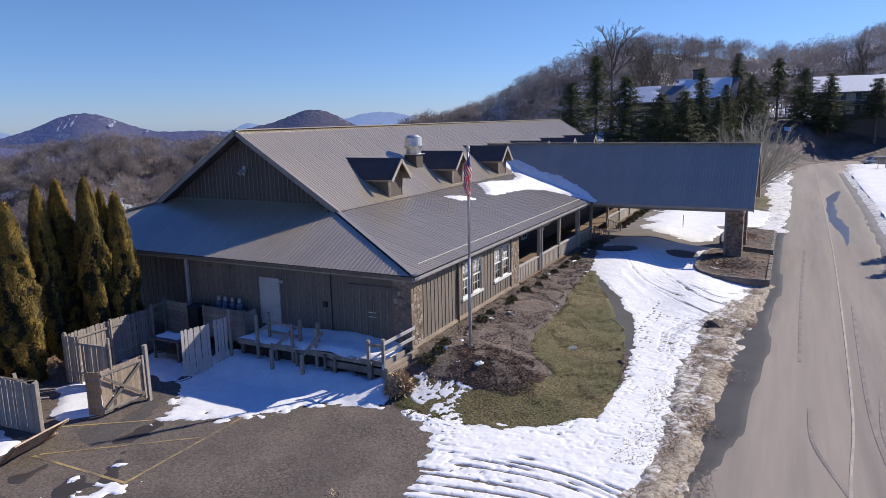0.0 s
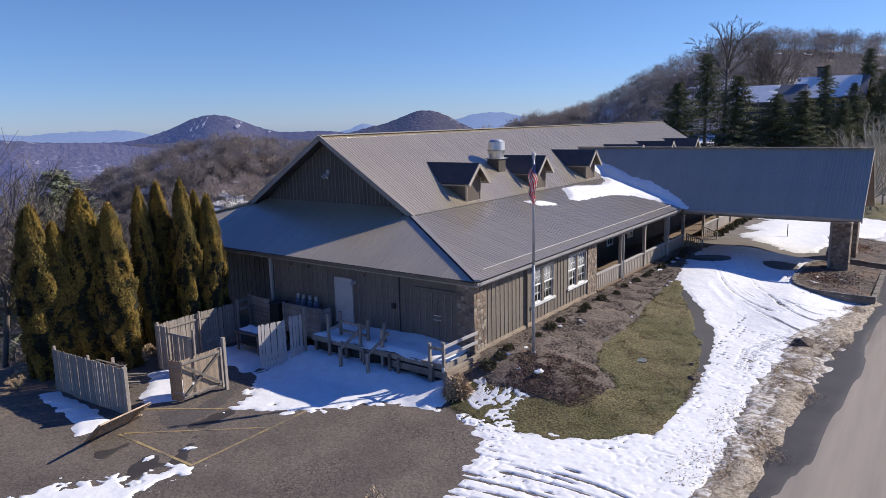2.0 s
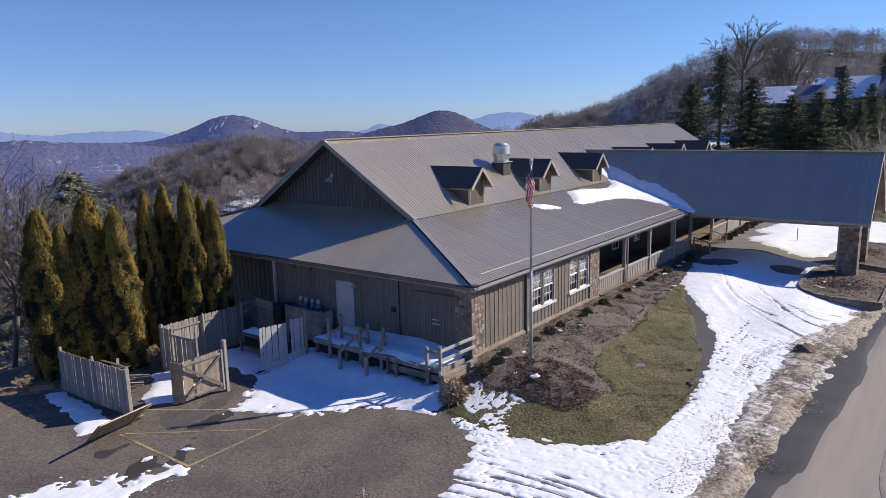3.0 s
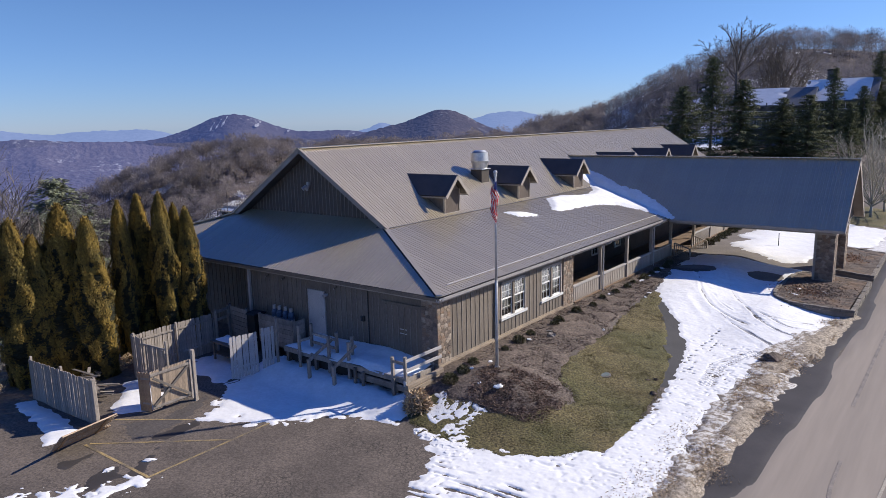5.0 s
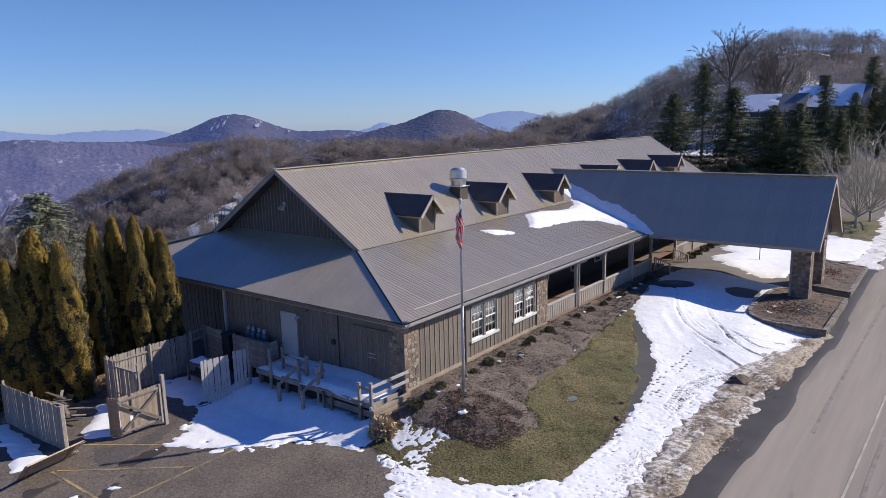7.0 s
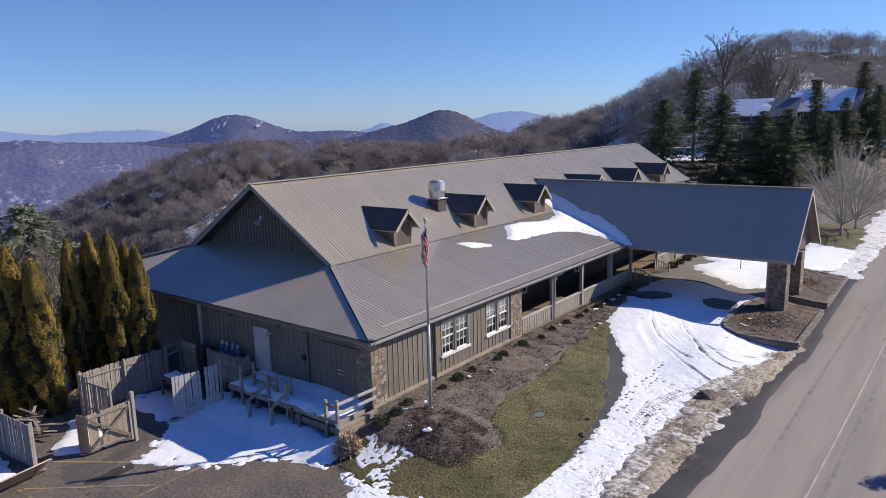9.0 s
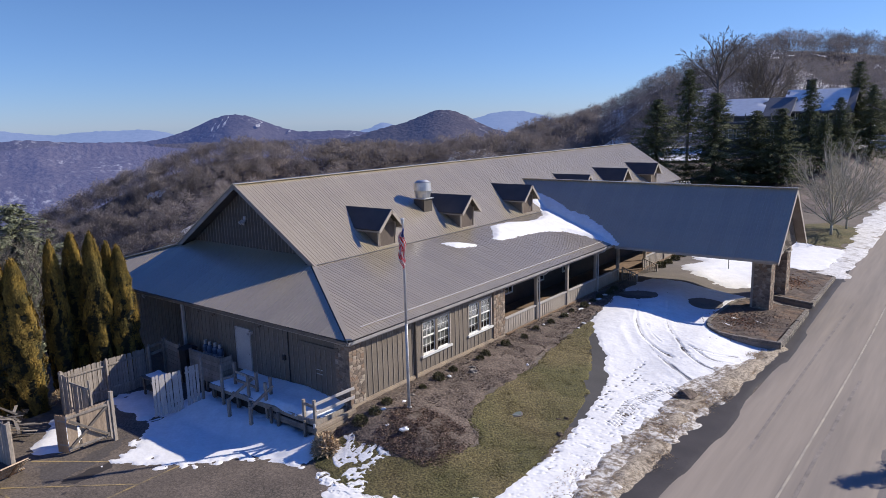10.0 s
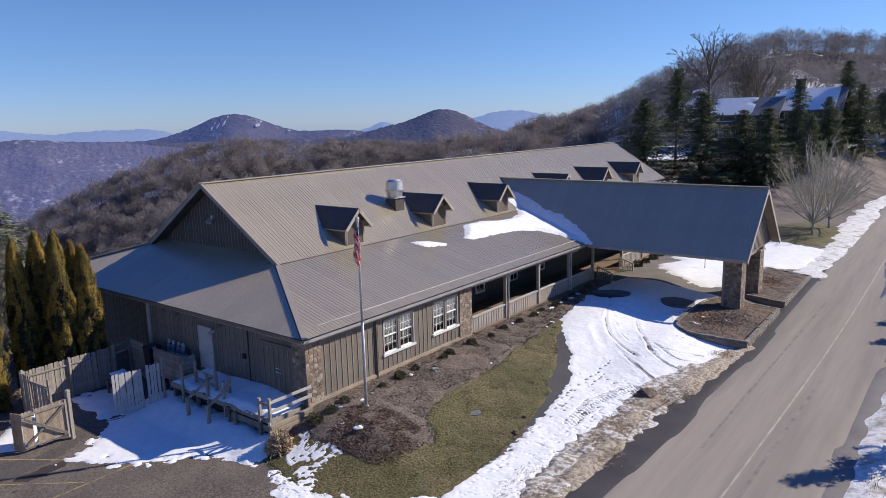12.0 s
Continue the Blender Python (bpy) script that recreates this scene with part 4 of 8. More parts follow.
def stripe(name, pts, width, lift, material, label, category="road marking"):
    """A painted line that follows the ground."""
    m = M()
    line = []
    for (ax, ay), (bx, by) in zip(pts[:-1], pts[1:]):
        n = max(1, int(math.hypot(bx - ax, by - ay) / 0.6))
        line += [(ax + (bx - ax) * k / n, ay + (by - ay) * k / n) for k in range(n)]
    line.append(pts[-1])
    vs = []
    for i, (x, y) in enumerate(line):
        a, b = line[max(0, i - 1)], line[min(len(line) - 1, i + 1)]
        d = Vector((b[0] - a[0], b[1] - a[1])).normalized()
        for s in (-0.5, 0.5):
            px, py = x - d.y * width * s, y + d.x * width * s
            vs.append((px, py, float(ground_z(px, py)) + lift))
    m.add(vs, [(2 * i, 2 * i + 1, 2 * i + 3, 2 * i + 2) for i in range(len(line) - 1)])
    ob = part(name, m, material, None, label)
    return tagged(ob, label, category, "", "structure")


stripe("road_line", curve([(1.6, 10), (2.1, 21.4), (2.6, 30), (3.1, 57), (3.2, 90), (3.4, 128)], 8), 0.09, 0.035, LINE, "worn pale centre line on the road")
stripe("trim_tyre_mark", curve([(1.1, 27.6), (1.2, 24.5), (2.05, 21.3), (3, 18)], 8), 0.12, 0.031, TYRE_MARK, "curved dark tyre mark on the road")
stripe("trim_tyre_mark", curve([(3.5, 44), (3.3, 37.5), (3.1, 27), (3.6, 20)], 8), 0.15, 0.031, TYRE_MARK, "dark tyre mark on the road")
stripe("trim_tyre_mark", curve([(3.6, 30), (3.35, 26), (3.75, 22), (4.8, 19)], 8), 0.12, 0.031, TYRE_MARK, "curved dark tyre mark on the road")
stripe("trim_tyre_mark", curve([(1.2, 60), (0.9, 45), (0.8, 33)], 8), 0.14, 0.031, TYRE_MARK, "faint tyre mark on the road")
stripe("trim_lot_line", [(-22.3, 12.85), (-17.85, 12.95)], 0.11, 0.008, YELLOW, "worn yellow parking line on the asphalt")
stripe("trim_lot_line", [(-17.9, 12.9), (-17.95, 18.2)], 0.11, 0.009, YELLOW, "worn yellow parking line on the asphalt")
stripe("trim_lot_line", [(-22.2, 13.0), (-18.0, 16.35)], 0.09, 0.010, YELLOW, "faded yellow hatch line on the asphalt")
stripe("trim_lot_line", [(-23.6, 14.7), (-20.4, 16.9)], 0.09, 0.010, YELLOW, "faded yellow hatch line on the asphalt")
STAINS = [[(-19.1, 11.2), (-19.6, 11.6), (-19.9, 12.3), (-19.4, 12.6), (-18.7, 12.5), (-19.1, 13.4), (-19.2, 13.8), (-18.4, 12.9), (-18.7, 12.2), (-18.7, 11.4)], [(-20.6, 14.6), (-21.0, 14.9), (-21.0, 15.9), (-20.6, 16.6), (-20.1, 16.5), (-20.1, 15.8), (-20.0, 14.9)], [(-21.5, 11.6), (-21.4, 12.4), (-21.4, 14.0), (-21.3, 13.8), (-21.1, 12.5), (-20.8, 11.4)], [(-19.7, 13.9), (-19.8, 14.5), (-19.6, 14.4), (-19.5, 14.0)]]
layer("pavement_wet_stain", WET, "wet stains of meltwater on the lot", -27, -16, 8.5, 18.5, 0.1,
      lambda x, y: np.clip(0.15 * np.max([ragged(p, x, y, 0.22, 0.14, 120 + k) for k, p in enumerate(STAINS)], axis=0), -0.1, 0.006), keep=-0.02)
layer("pavement_damp_patch", DAMP_LOT, "darker damp asphalt before the gate", -27, -16, 8.5, 19.5, 0.12,
      lambda x, y: np.clip(0.15 * ragged([(-21.0, 13.8), (-21.6, 14.3), (-22.5, 14.5), (-23.1, 14.5), (-22.7, 15.2), (-21.7, 15.8), (-22.5, 18.4), (-21.3, 16.8), (-20.8, 15.1), (-20.9, 14.4)], x, y, 0.25, 0.14, 126), -0.1, 0.003), keep=-0.02)
layer("pavement_puddle", PUDDLE, "shallow meltwater puddle on the road", 2.8, 6.2, 60, 104, 0.2,
      lambda x, y: 0.021 + np.clip(0.1 * ragged([(3.7, 93.4), (5.3, 101.8), (5.4, 98.5), (4.2, 86.8), (4.2, 77.5), (4.8, 71.2), (4.5, 64.2), (4.1, 61.7), (4.0, 68.2), (3.4, 72.6), (3.3, 79.6)], x, y, 0.12, 0.03, 131), -0.06, 0.004), keep=0.018)


# ---- the lodge: levels and lines of its plan ----
FX, GY = -14.2, 24.6            # front wall, gable-end wall
EAVE_X, EAVE_Y, EAVE_Z = -13.76, 24.22, 2.88
BREAK_X, BREAK_Z = -20.43, 4.73  # where the steep main roof starts
RIDGE_X, RIDGE_Z = -26.9, 8.85
RAKE_Y, GABLE_Y = 28.33, 29.0
FAR_Y = 86.0
WEST_X = 2 * RIDGE_X - EAVE_X
lodge = thing("lodge_building", "long taupe board-and-batten lodge with ribbed metal roof and dormers", "building", (-26.9, 55.0, -0.65))
low_slope = (BREAK_Z - EAVE_Z) / (EAVE_X - BREAK_X)
end_slope = (BREAK_Z - EAVE_Z) / (RAKE_Y - EAVE_Y)
main_slope = (RIDGE_Z - BREAK_Z) / (BREAK_X - RIDGE_X)

# solid roof decks under the metal
roof = part("main_roof", M().slab([(RIDGE_X, RAKE_Y, RIDGE_Z), (RIDGE_X, FAR_Y, RIDGE_Z), (BREAK_X + 0.1, FAR_Y, BREAK_Z - 0.06), (BREAK_X + 0.1, RAKE_Y, BREAK_Z - 0.06)], 0.16)
            .slab([(RIDGE_X, RAKE_Y, RIDGE_Z), (RIDGE_X, FAR_Y, RIDGE_Z), (2 * RIDGE_X - BREAK_X, FAR_Y, BREAK_Z), (2 * RIDGE_X - BREAK_X, RAKE_Y, BREAK_Z)], 0.16), ROOF_CAP, lodge, "steep ribbed taupe metal roof")
top_gz = EAVE_Z + end_slope * (GABLE_Y - EAVE_Y)
WBX = 2 * RIDGE_X - BREAK_X
lower = part("lower_roof", M().slab([(EAVE_X, EAVE_Y, EAVE_Z), (BREAK_X, RAKE_Y, BREAK_Z), (BREAK_X, 53.5, BREAK_Z), (EAVE_X, 51.6, EAVE_Z)], 0.14)
             .slab([(EAVE_X, 60.4, EAVE_Z), (BREAK_X, 58.4, BREAK_Z), (BREAK_X, FAR_Y - 4, BREAK_Z), (EAVE_X, FAR_Y, EAVE_Z)], 0.14)
             .slab([(EAVE_X, EAVE_Y, EAVE_Z), (BREAK_X, RAKE_Y, BREAK_Z), (WBX, RAKE_Y, BREAK_Z), (WEST_X, EAVE_Y, EAVE_Z)], 0.14)
             .slab([(BREAK_X, RAKE_Y, BREAK_Z), (BREAK_X - 0.75, GABLE_Y + 0.1, top_gz), (WBX + 0.75, GABLE_Y + 0.1, top_gz), (WBX, RAKE_Y, BREAK_Z)], 0.14)
             .slab([(WEST_X, EAVE_Y, EAVE_Z), (WBX, RAKE_Y, BREAK_Z), (WBX, FAR_Y - 4, BREAK_Z), (WEST_X, FAR_Y, EAVE_Z)], 0.14)
             .slab([(EAVE_X, FAR_Y, EAVE_Z), (BREAK_X, FAR_Y - 4, BREAK_Z), (WBX, FAR_Y - 4, BREAK_Z), (WEST_X, FAR_Y, EAVE_Z)], 0.14), ROOF_CAP, lodge, "low-pitched ribbed taupe metal roof")

P_RIDGE_Y, P_RIDGE_Z, P_EAVE_Y, P_EAVE_Z, P_END_X = 56.0, 7.03, 51.5, 2.78, -2.3
P_BACK_X = BREAK_X - (P_RIDGE_Z - BREAK_Z) / main_slope
p_slope = (P_RIDGE_Z - P_EAVE_Z) / (P_RIDGE_Y - P_EAVE_Y)
break_y = P_EAVE_Y + (BREAK_Z - P_EAVE_Z) / p_slope
porte_roof = part("entrance_canopy_roof", M().slab([(P_END_X, P_EAVE_Y, P_EAVE_Z), (P_END_X, P_RIDGE_Y, P_RIDGE_Z), (P_BACK_X - 0.3, P_RIDGE_Y, P_RIDGE_Z), (BREAK_X - 0.2, break_y, BREAK_Z), (EAVE_X + 0.2, P_EAVE_Y, P_EAVE_Z)], 0.16)
                  .slab([(P_END_X, 2 * P_RIDGE_Y - P_EAVE_Y, P_EAVE_Z), (P_END_X, P_RIDGE_Y, P_RIDGE_Z), (P_BACK_X - 0.3, P_RIDGE_Y, P_RIDGE_Z), (BREAK_X - 0.2, 2 * P_RIDGE_Y - break_y, BREAK_Z), (EAVE_X + 0.2, 2 * P_RIDGE_Y - P_EAVE_Y, P_EAVE_Z)], 0.16),
                  ROOF_CAP, lodge, "steep ribbed metal roof of the drive-through canopy")

PANEL, RIB = 0.92, 0.23
PANEL_CACHE = {}


def roof_panel(parent, at, u, v, u0, u1, v_low, v_high):
    """One ribbed metal sheet: at + s*u + t*v, between u0 and u1, from v_low(s) to v_high(s)."""
    w = Vector(u).cross(Vector(v)).normalized()
    if w.z < 0:
        w = -w
    prof = []
    s = math.ceil(u0 / RIB - 1e-6) * RIB
    prof.append((u0, 0.012))
    while s < u1 - 0.05:
        if s > u0 + 0.04:
            prof += [(s - 0.042, 0.012)]
        prof += [(max(u0 + 0.001, s - 0.02), 0.03), (s + 0.018, 0.03), (s + 0.044, 0.012)]
        if s + 0.16 < u1:
            prof += [(s + 0.1, 0.012), (s + 0.115, 0.018), (s + 0.13, 0.012)]
        s += RIB
    prof.append((u1, 0.012))
    key = None
    lows, highs = [v_low(a) for a, _ in prof], [v_high(a) for a, _ in prof]
    if max(highs) - min(lows) < 0.15:
        return
    flat = max(lows) - min(lows) < 1e-6 and max(highs) - min(highs) < 1e-6
    shift = Vector((0, 0, 0))
    if flat:
        key = (tuple(round(c, 3) for c in (*u, *v)), round(u1 - u0, 3), round(lows[0], 3), round(highs[0], 3))
        shift = Vector(u) * u0
    U, V = Vector(u), Vector(v)
    o = root_of(parent).location
    if key is None or key not in PANEL_CACHE:
        n = len(prof)
        vs = [U * (a - (u0 if flat else 0)) + V * t + w * h for ts in (lows, highs) for (a, h), t in zip(prof, ts)]
        me = bpy.data.meshes.new("roof_panel")
        me.from_pydata([tuple(p) for p in vs], [], [(i, i + 1, n + i + 1, n + i) for i in range(n - 1)])
        bm = bmesh.new()
        bm.from_mesh(me)
        for f in bm.faces:
            f.normal_update()
            if f.normal.dot(w) < 0:
                f.normal_flip()
        bm.to_mesh(me)
        bm.free()
        me.materials.append(METAL_ROOF)
        if key:
            PANEL_CACHE[key] = me
    else:
        me = PANEL_CACHE[key]
    ob = new("roof_panel", me)
    ob.parent = parent
    ob.location = Vector(at) + shift - o


def cover(parent, at, u, v, length, v_low, v_high):
    k = 0.0
    while k < length - 0.02:
        roof_panel(parent, at, u, v, k, min(k + PANEL, length), v_low, v_high)
        k += PANEL


def unit(a, b):
    return tuple((Vector(b) - Vector(a)).normalized())


def cover_roofs():
    # main slope towards the front, from the break up to the ridge
    run = math.hypot(BREAK_X - RIDGE_X, RIDGE_Z - BREAK_Z)
    up = unit((BREAK_X, 0, BREAK_Z), (RIDGE_X, 0, RIDGE_Z))
    cover(roof, (BREAK_X, RAKE_Y, BREAK_Z), (0, 1, 0), up, FAR_Y - RAKE_Y, lambda s: -0.1, lambda s: run)
    # low front slope, cut by the near hip and by the canopy's valley
    run = math.hypot(EAVE_X - BREAK_X, BREAK_Z - EAVE_Z)
    up = unit((EAVE_X, 0, EAVE_Z), (BREAK_X, 0, BREAK_Z))
    cover(lower, (EAVE_X, EAVE_Y, EAVE_Z), (0, 1, 0), up, 29.0, lambda s: max(-0.06, min(run, (s - (51.5 - EAVE_Y)) / (break_y - P_EAVE_Y) * run)) if s > 51.5 - EAVE_Y else -0.06,
          lambda s: min(run, run * s / (RAKE_Y - EAVE_Y)))
    cover(lower, (EAVE_X, 60.5, EAVE_Z), (0, 1, 0), up, FAR_Y - 60.5, lambda s: -0.06, lambda s: min(run, run * (FAR_Y - 60.5 - s) / 4.0))
    # low slope over the gable end
    run = math.hypot(RAKE_Y - EAVE_Y, BREAK_Z - EAVE_Z)
    up = unit((0, EAVE_Y, EAVE_Z), (0, RAKE_Y, BREAK_Z))
    top = run * (GABLE_Y - EAVE_Y) / (RAKE_Y - EAVE_Y)
    hip = EAVE_X - BREAK_X
    wide = EAVE_X - WEST_X
    cover(lower, (EAVE_X, EAVE_Y, EAVE_Z), (-1, 0, 0), up, wide, lambda s: -0.06,
          lambda s: min(run * s / hip, run * (wide - s) / hip, top if hip + 0.7 < s < wide - hip - 0.7 else run))
    # canopy slopes
    run = math.hypot(P_RIDGE_Y - P_EAVE_Y, P_RIDGE_Z - P_EAVE_Z)
    for side in (1, -1):
        ey = P_RIDGE_Y - side * (P_RIDGE_Y - P_EAVE_Y)
        up = unit((0, ey, P_EAVE_Z), (0, P_RIDGE_Y, P_RIDGE_Z))
        frac = (break_y - P_EAVE_Y) / (P_RIDGE_Y - P_EAVE_Y)
        x_eave, x_break, x_top = P_END_X - EAVE_X, P_END_X - BREAK_X, P_END_X - P_BACK_X

        def low(s):
            if s <= x_eave:
                return -0.05
            if s <= x_break:
                return run * frac * (s - x_eave) / (x_break - x_eave)
            return run * (frac + (1 - frac) * min(1, (s - x_break) / (x_top - x_break)))
        cover(porte_roof, (P_END_X, ey, P_EAVE_Z), (-1, 0, 0), up, x_top, low, lambda s: run)


# caps, fascias, gutters
part("ridge_cap", M().beam((RIDGE_X, RAKE_Y - 0.03, RIDGE_Z + 0.05), (RIDGE_X, FAR_Y, RIDGE_Z + 0.05), 0.32, 0.05), METAL_ROOF, lodge, "folded metal ridge cap")
part("hip_cap", M().beam((EAVE_X + 0.05, EAVE_Y + 0.0, EAVE_Z + 0.045), (BREAK_X + 0.03, RAKE_Y, BREAK_Z + 0.05), 0.26, 0.025), METAL_ROOF, lodge, "folded metal hip cap")
part("hip_joint", M().beam((EAVE_X - 0.16, EAVE_Y, EAVE_Z + 0.012), (BREAK_X - 0.2, RAKE_Y, BREAK_Z + 0.02), 0.09, 0.03), IRON, lodge, "dark rib closures along the hip")
part("hip_cap", M().beam((WEST_X, EAVE_Y, EAVE_Z + 0.06), (WBX, RAKE_Y, BREAK_Z + 0.07), 0.3, 0.07), METAL_ROOF, lodge, "folded metal hip cap")
part("canopy_ridge_cap", M().beam((P_END_X + 0.04, P_RIDGE_Y, P_RIDGE_Z + 0.06), (P_BACK_X, P_RIDGE_Y, P_RIDGE_Z + 0.06), 0.3, 0.05), METAL_ROOF, lodge)
part("roof_break_flashing", M().beam((BREAK_X + 0.03, RAKE_Y, BREAK_Z + 0.02), (BREAK_X + 0.03, 53.4, BREAK_Z + 0.02), 0.16, 0.03), ROOF_CAP, lodge)
for sx in (1, -1):
    bx = BREAK_X if sx == 1 else WBX
    ob = part("rake_board", M().beam((bx + sx * 0.15, RAKE_Y - 0.03, BREAK_Z - 0.16), (RIDGE_X, RAKE_Y - 0.03, RIDGE_Z - 0.08), 0.05, 0.26), TRIM, lodge, "tan painted rake board")
    part("rake_flashing", M().beam((bx + sx * 0.2, RAKE_Y - 0.03, BREAK_Z + 0.0), (RIDGE_X, RAKE_Y - 0.03, RIDGE_Z + 0.06), 0.14, 0.05), METAL_ROOF, lodge)
gutter = part("front_gutter", M().prism([(EAVE_X - 0.06, 2.68), (EAVE_X + 0.07, 2.68), (EAVE_X + 0.12, 2.83), (EAVE_X + 0.09, 2.83), (EAVE_X + 0.05, 2.71), (EAVE_X - 0.03, 2.71), (EAVE_X - 0.03, 2.83), (EAVE_X - 0.06, 2.83)], "y", EAVE_Y - 0.1, 51.5), PALE, lodge, "pale metal gutter along the front eave")
part("end_gutter", M().prism([(EAVE_Y + 0.06, 2.68), (EAVE_Y - 0.07, 2.68), (EAVE_Y - 0.12, 2.83), (EAVE_Y - 0.09, 2.83), (EAVE_Y - 0.05, 2.71), (EAVE_Y + 0.03, 2.71), (EAVE_Y + 0.03, 2.83), (EAVE_Y + 0.06, 2.83)], "x", WEST_X, EAVE_X + 0.1), SIDING, lodge, "taupe metal gutter along the end eave")
part("soffit", M().box(FX - 0.05, EAVE_Y + 0.05, 2.58, EAVE_X - 0.06, 52, 2.66).box(WEST_X + 0.3, EAVE_Y + 0.07, 2.58, FX - 0.05, GY + 0.05, 2.66), TRIM, lodge)
part("snow_rail", M().tube((-14.3, 25.5, 3.1), (-14.3, 51.3, 3.1), 0.024, n=8), PALE, lodge, "pale snow guard rail above the eave")

# walls, with the window openings cut through
WALL_Z0, WALL_Z1 = -0.75, 2.62
W1, W2, WZ = (29.72, 32.15), (33.75, 36.1), (0.48, 2.3)
front = M().holed_wall(FX - 0.22, FX, [GY, *W1, *W2, 37.4], [WALL_Z0, *WZ, WALL_Z1], {(1, 1), (3, 1)})
front_wall = part("front_wall", front, SIDING, lodge, "taupe board-and-batten front wall")
end_wall = part("end_wall", M().box(-27.2, GY, -1.6, FX - 0.22, GY + 0.22, WALL_Z1).box(-27.2, GY + 0.22, -1.6, -26.98, 25.8, WALL_Z1), SIDING, lodge, "taupe board-and-batten end wall in shade")
recess_wall = part("recess_wall", M().box(WEST_X + 0.5, 25.8, -2.6, -26.98, 26.0, WALL_Z1 + 0.5), SIDING, lodge, "dark recessed end wall")
gable_wall = part("gable_wall", M().prism([(BREAK_X + 0.0, BREAK_Z - 0.2), (RIDGE_X, RIDGE_Z - 0.22), (WBX, BREAK_Z - 0.2)], "y", GABLE_Y, GABLE_Y + 0.2), GABLE_SHADE, lodge, "gable siding darkened for shade under paler taupe battens")
part("porch_back_wall", M().box(-17.8, 37.4, -0.75, -17.6, 83, 3.4).box(-17.6, 37.4, -0.75, FX - 0.22, 37.6, 2.62), PORCH_WALL, lodge, "wall behind the porch, coloured dark for its shade")
part("back_wall", M().box(WEST_X + 0.4, 26.0, -2.6, WEST_X + 0.6, 85.4, 3.0).box(WEST_X + 0.6, 85.2, -2.6, FX, 85.4, 3.0), SIDING, lodge)
# added room surfaces: near-black for their shade; the floor blocks light
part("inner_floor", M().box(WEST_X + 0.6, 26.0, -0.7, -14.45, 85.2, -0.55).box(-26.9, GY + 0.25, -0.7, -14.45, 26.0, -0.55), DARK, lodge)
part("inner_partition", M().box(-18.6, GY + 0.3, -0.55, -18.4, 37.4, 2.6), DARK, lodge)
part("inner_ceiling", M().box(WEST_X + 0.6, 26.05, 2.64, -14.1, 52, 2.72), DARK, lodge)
part("plinth", M().box(FX - 0.2, GY - 0.02, -0.9, FX + 0.09, 37.4, -0.38).box(FX - 0.1, 25.5, -0.38, FX + 0.05, 37.4, -0.32), PLINTH, lodge, "tan stone-coloured plinth")
part("eave_trim", M().box(FX, GY + 0.9, 2.42, FX + 0.04, 36.2, 2.58), TRIM, lodge)
part("end_trim", M().box(-27.2, GY - 0.03, 2.46, -15.0, GY, 2.58), SIDING, lodge)

BATTEN_MESH = {}


def battens(parent, spots, z0, z1, facing):
    """Vertical battens at the given spots, on a shared mesh."""
    key = (round(z1 - z0, 3), facing)
    if key not in BATTEN_MESH:
        m = M()
        a = 0.028
        if facing == "x":
            m.beam((0.012, 0, 0), (0.012, 0, z1 - z0), 0.06, a, up=(1, 0, 0))
        else:
            m.beam((0, -0.012, 0), (0, -0.012, z1 - z0), 0.06, a, up=(0, 1, 0))
        me = m.mesh("batten")
        me.materials.append(BATTEN)
        BATTEN_MESH[key] = me
    for x, y in spots:
        piece("batten", BATTEN_MESH[key], parent, x, y, z0)


def frange(a, b, s):
    n = int((b - a) / s + 1e-6)
    return [a + i * s for i in range(n + 1)]


def side_battens():
    spots = [y for y in frange(25.75, 36.1, 0.36)]
    full = [(FX, y) for y in spots if not (W1[0] - 0.14 < y < W1[1] + 0.14 or W2[0] - 0.14 < y < W2[1] + 0.14)]
    short = [(FX, y) for y in spots if (W1[0] - 0.14 < y < W1[1] + 0.14 or W2[0] - 0.14 < y < W2[1] + 0.14)]
    battens(front_wall, full, -0.32, 2.42, "x")
    battens(front_wall, short, -0.32, WZ[0] - 0.1, "x")
    battens(end_wall, [(x, GY) for x in frange(-27.0, -15.2, 0.36) if not (-22.65 < x < -21.0 or -17.3 < x < -14.95)], -1.5, 2.46, "y")
    battens(end_wall, [(x, GY - 0.065) for x in frange(-17.1, -15.1, 0.36)], -0.3, 2.02, "y")
    battens(recess_wall, [(x, 25.8) for x in frange(-39, -27.3, 0.4)], -2.5, 2.6, "y")
    for x in frange(WBX + 0.6, BREAK_X - 0.6, 0.3):
        top = RIDGE_Z - 0.3 - abs(x - RIDGE_X) * main_slope
        battens(gable_wall, [(x, GABLE_Y)], top_gz - 0.1, max(top_gz + 0.05, round(top, 1)), "y")


part("corner_board", M().box(FX, 29.05, -0.4, FX + 0.05, 29.25, 2.42), SIDING, lodge)
part("downpipe", M().tube((FX + 0.1, 29.15, 2.6), (FX + 0.1, 29.15, -0.5), 0.045, n=8).tube((FX + 0.1, 29.15, -0.5), (FX + 0.32, 29.15, -0.58), 0.045, n=8), SIDING, lodge, "brown downpipe")
part("porch_post", M().box(-27.22, GY - 0.2, -0.4, -27.08, GY - 0.06, 2.68), PALE, lodge, "pale grey metal post")
part("conduit", M().tube((-18.3, GY - 0.04, 2.5), (-18.3, GY - 0.04, -0.3), 0.03, n=8), IRON, lodge)
part("meter_box", M().box(-18.75, GY - 0.12, 0.95, -18.55, GY, 1.2).box(-18.7, GY - 0.15, 1.0, -18.6, GY - 0.12, 1.12), IRON, lodge, "small dark meter box")


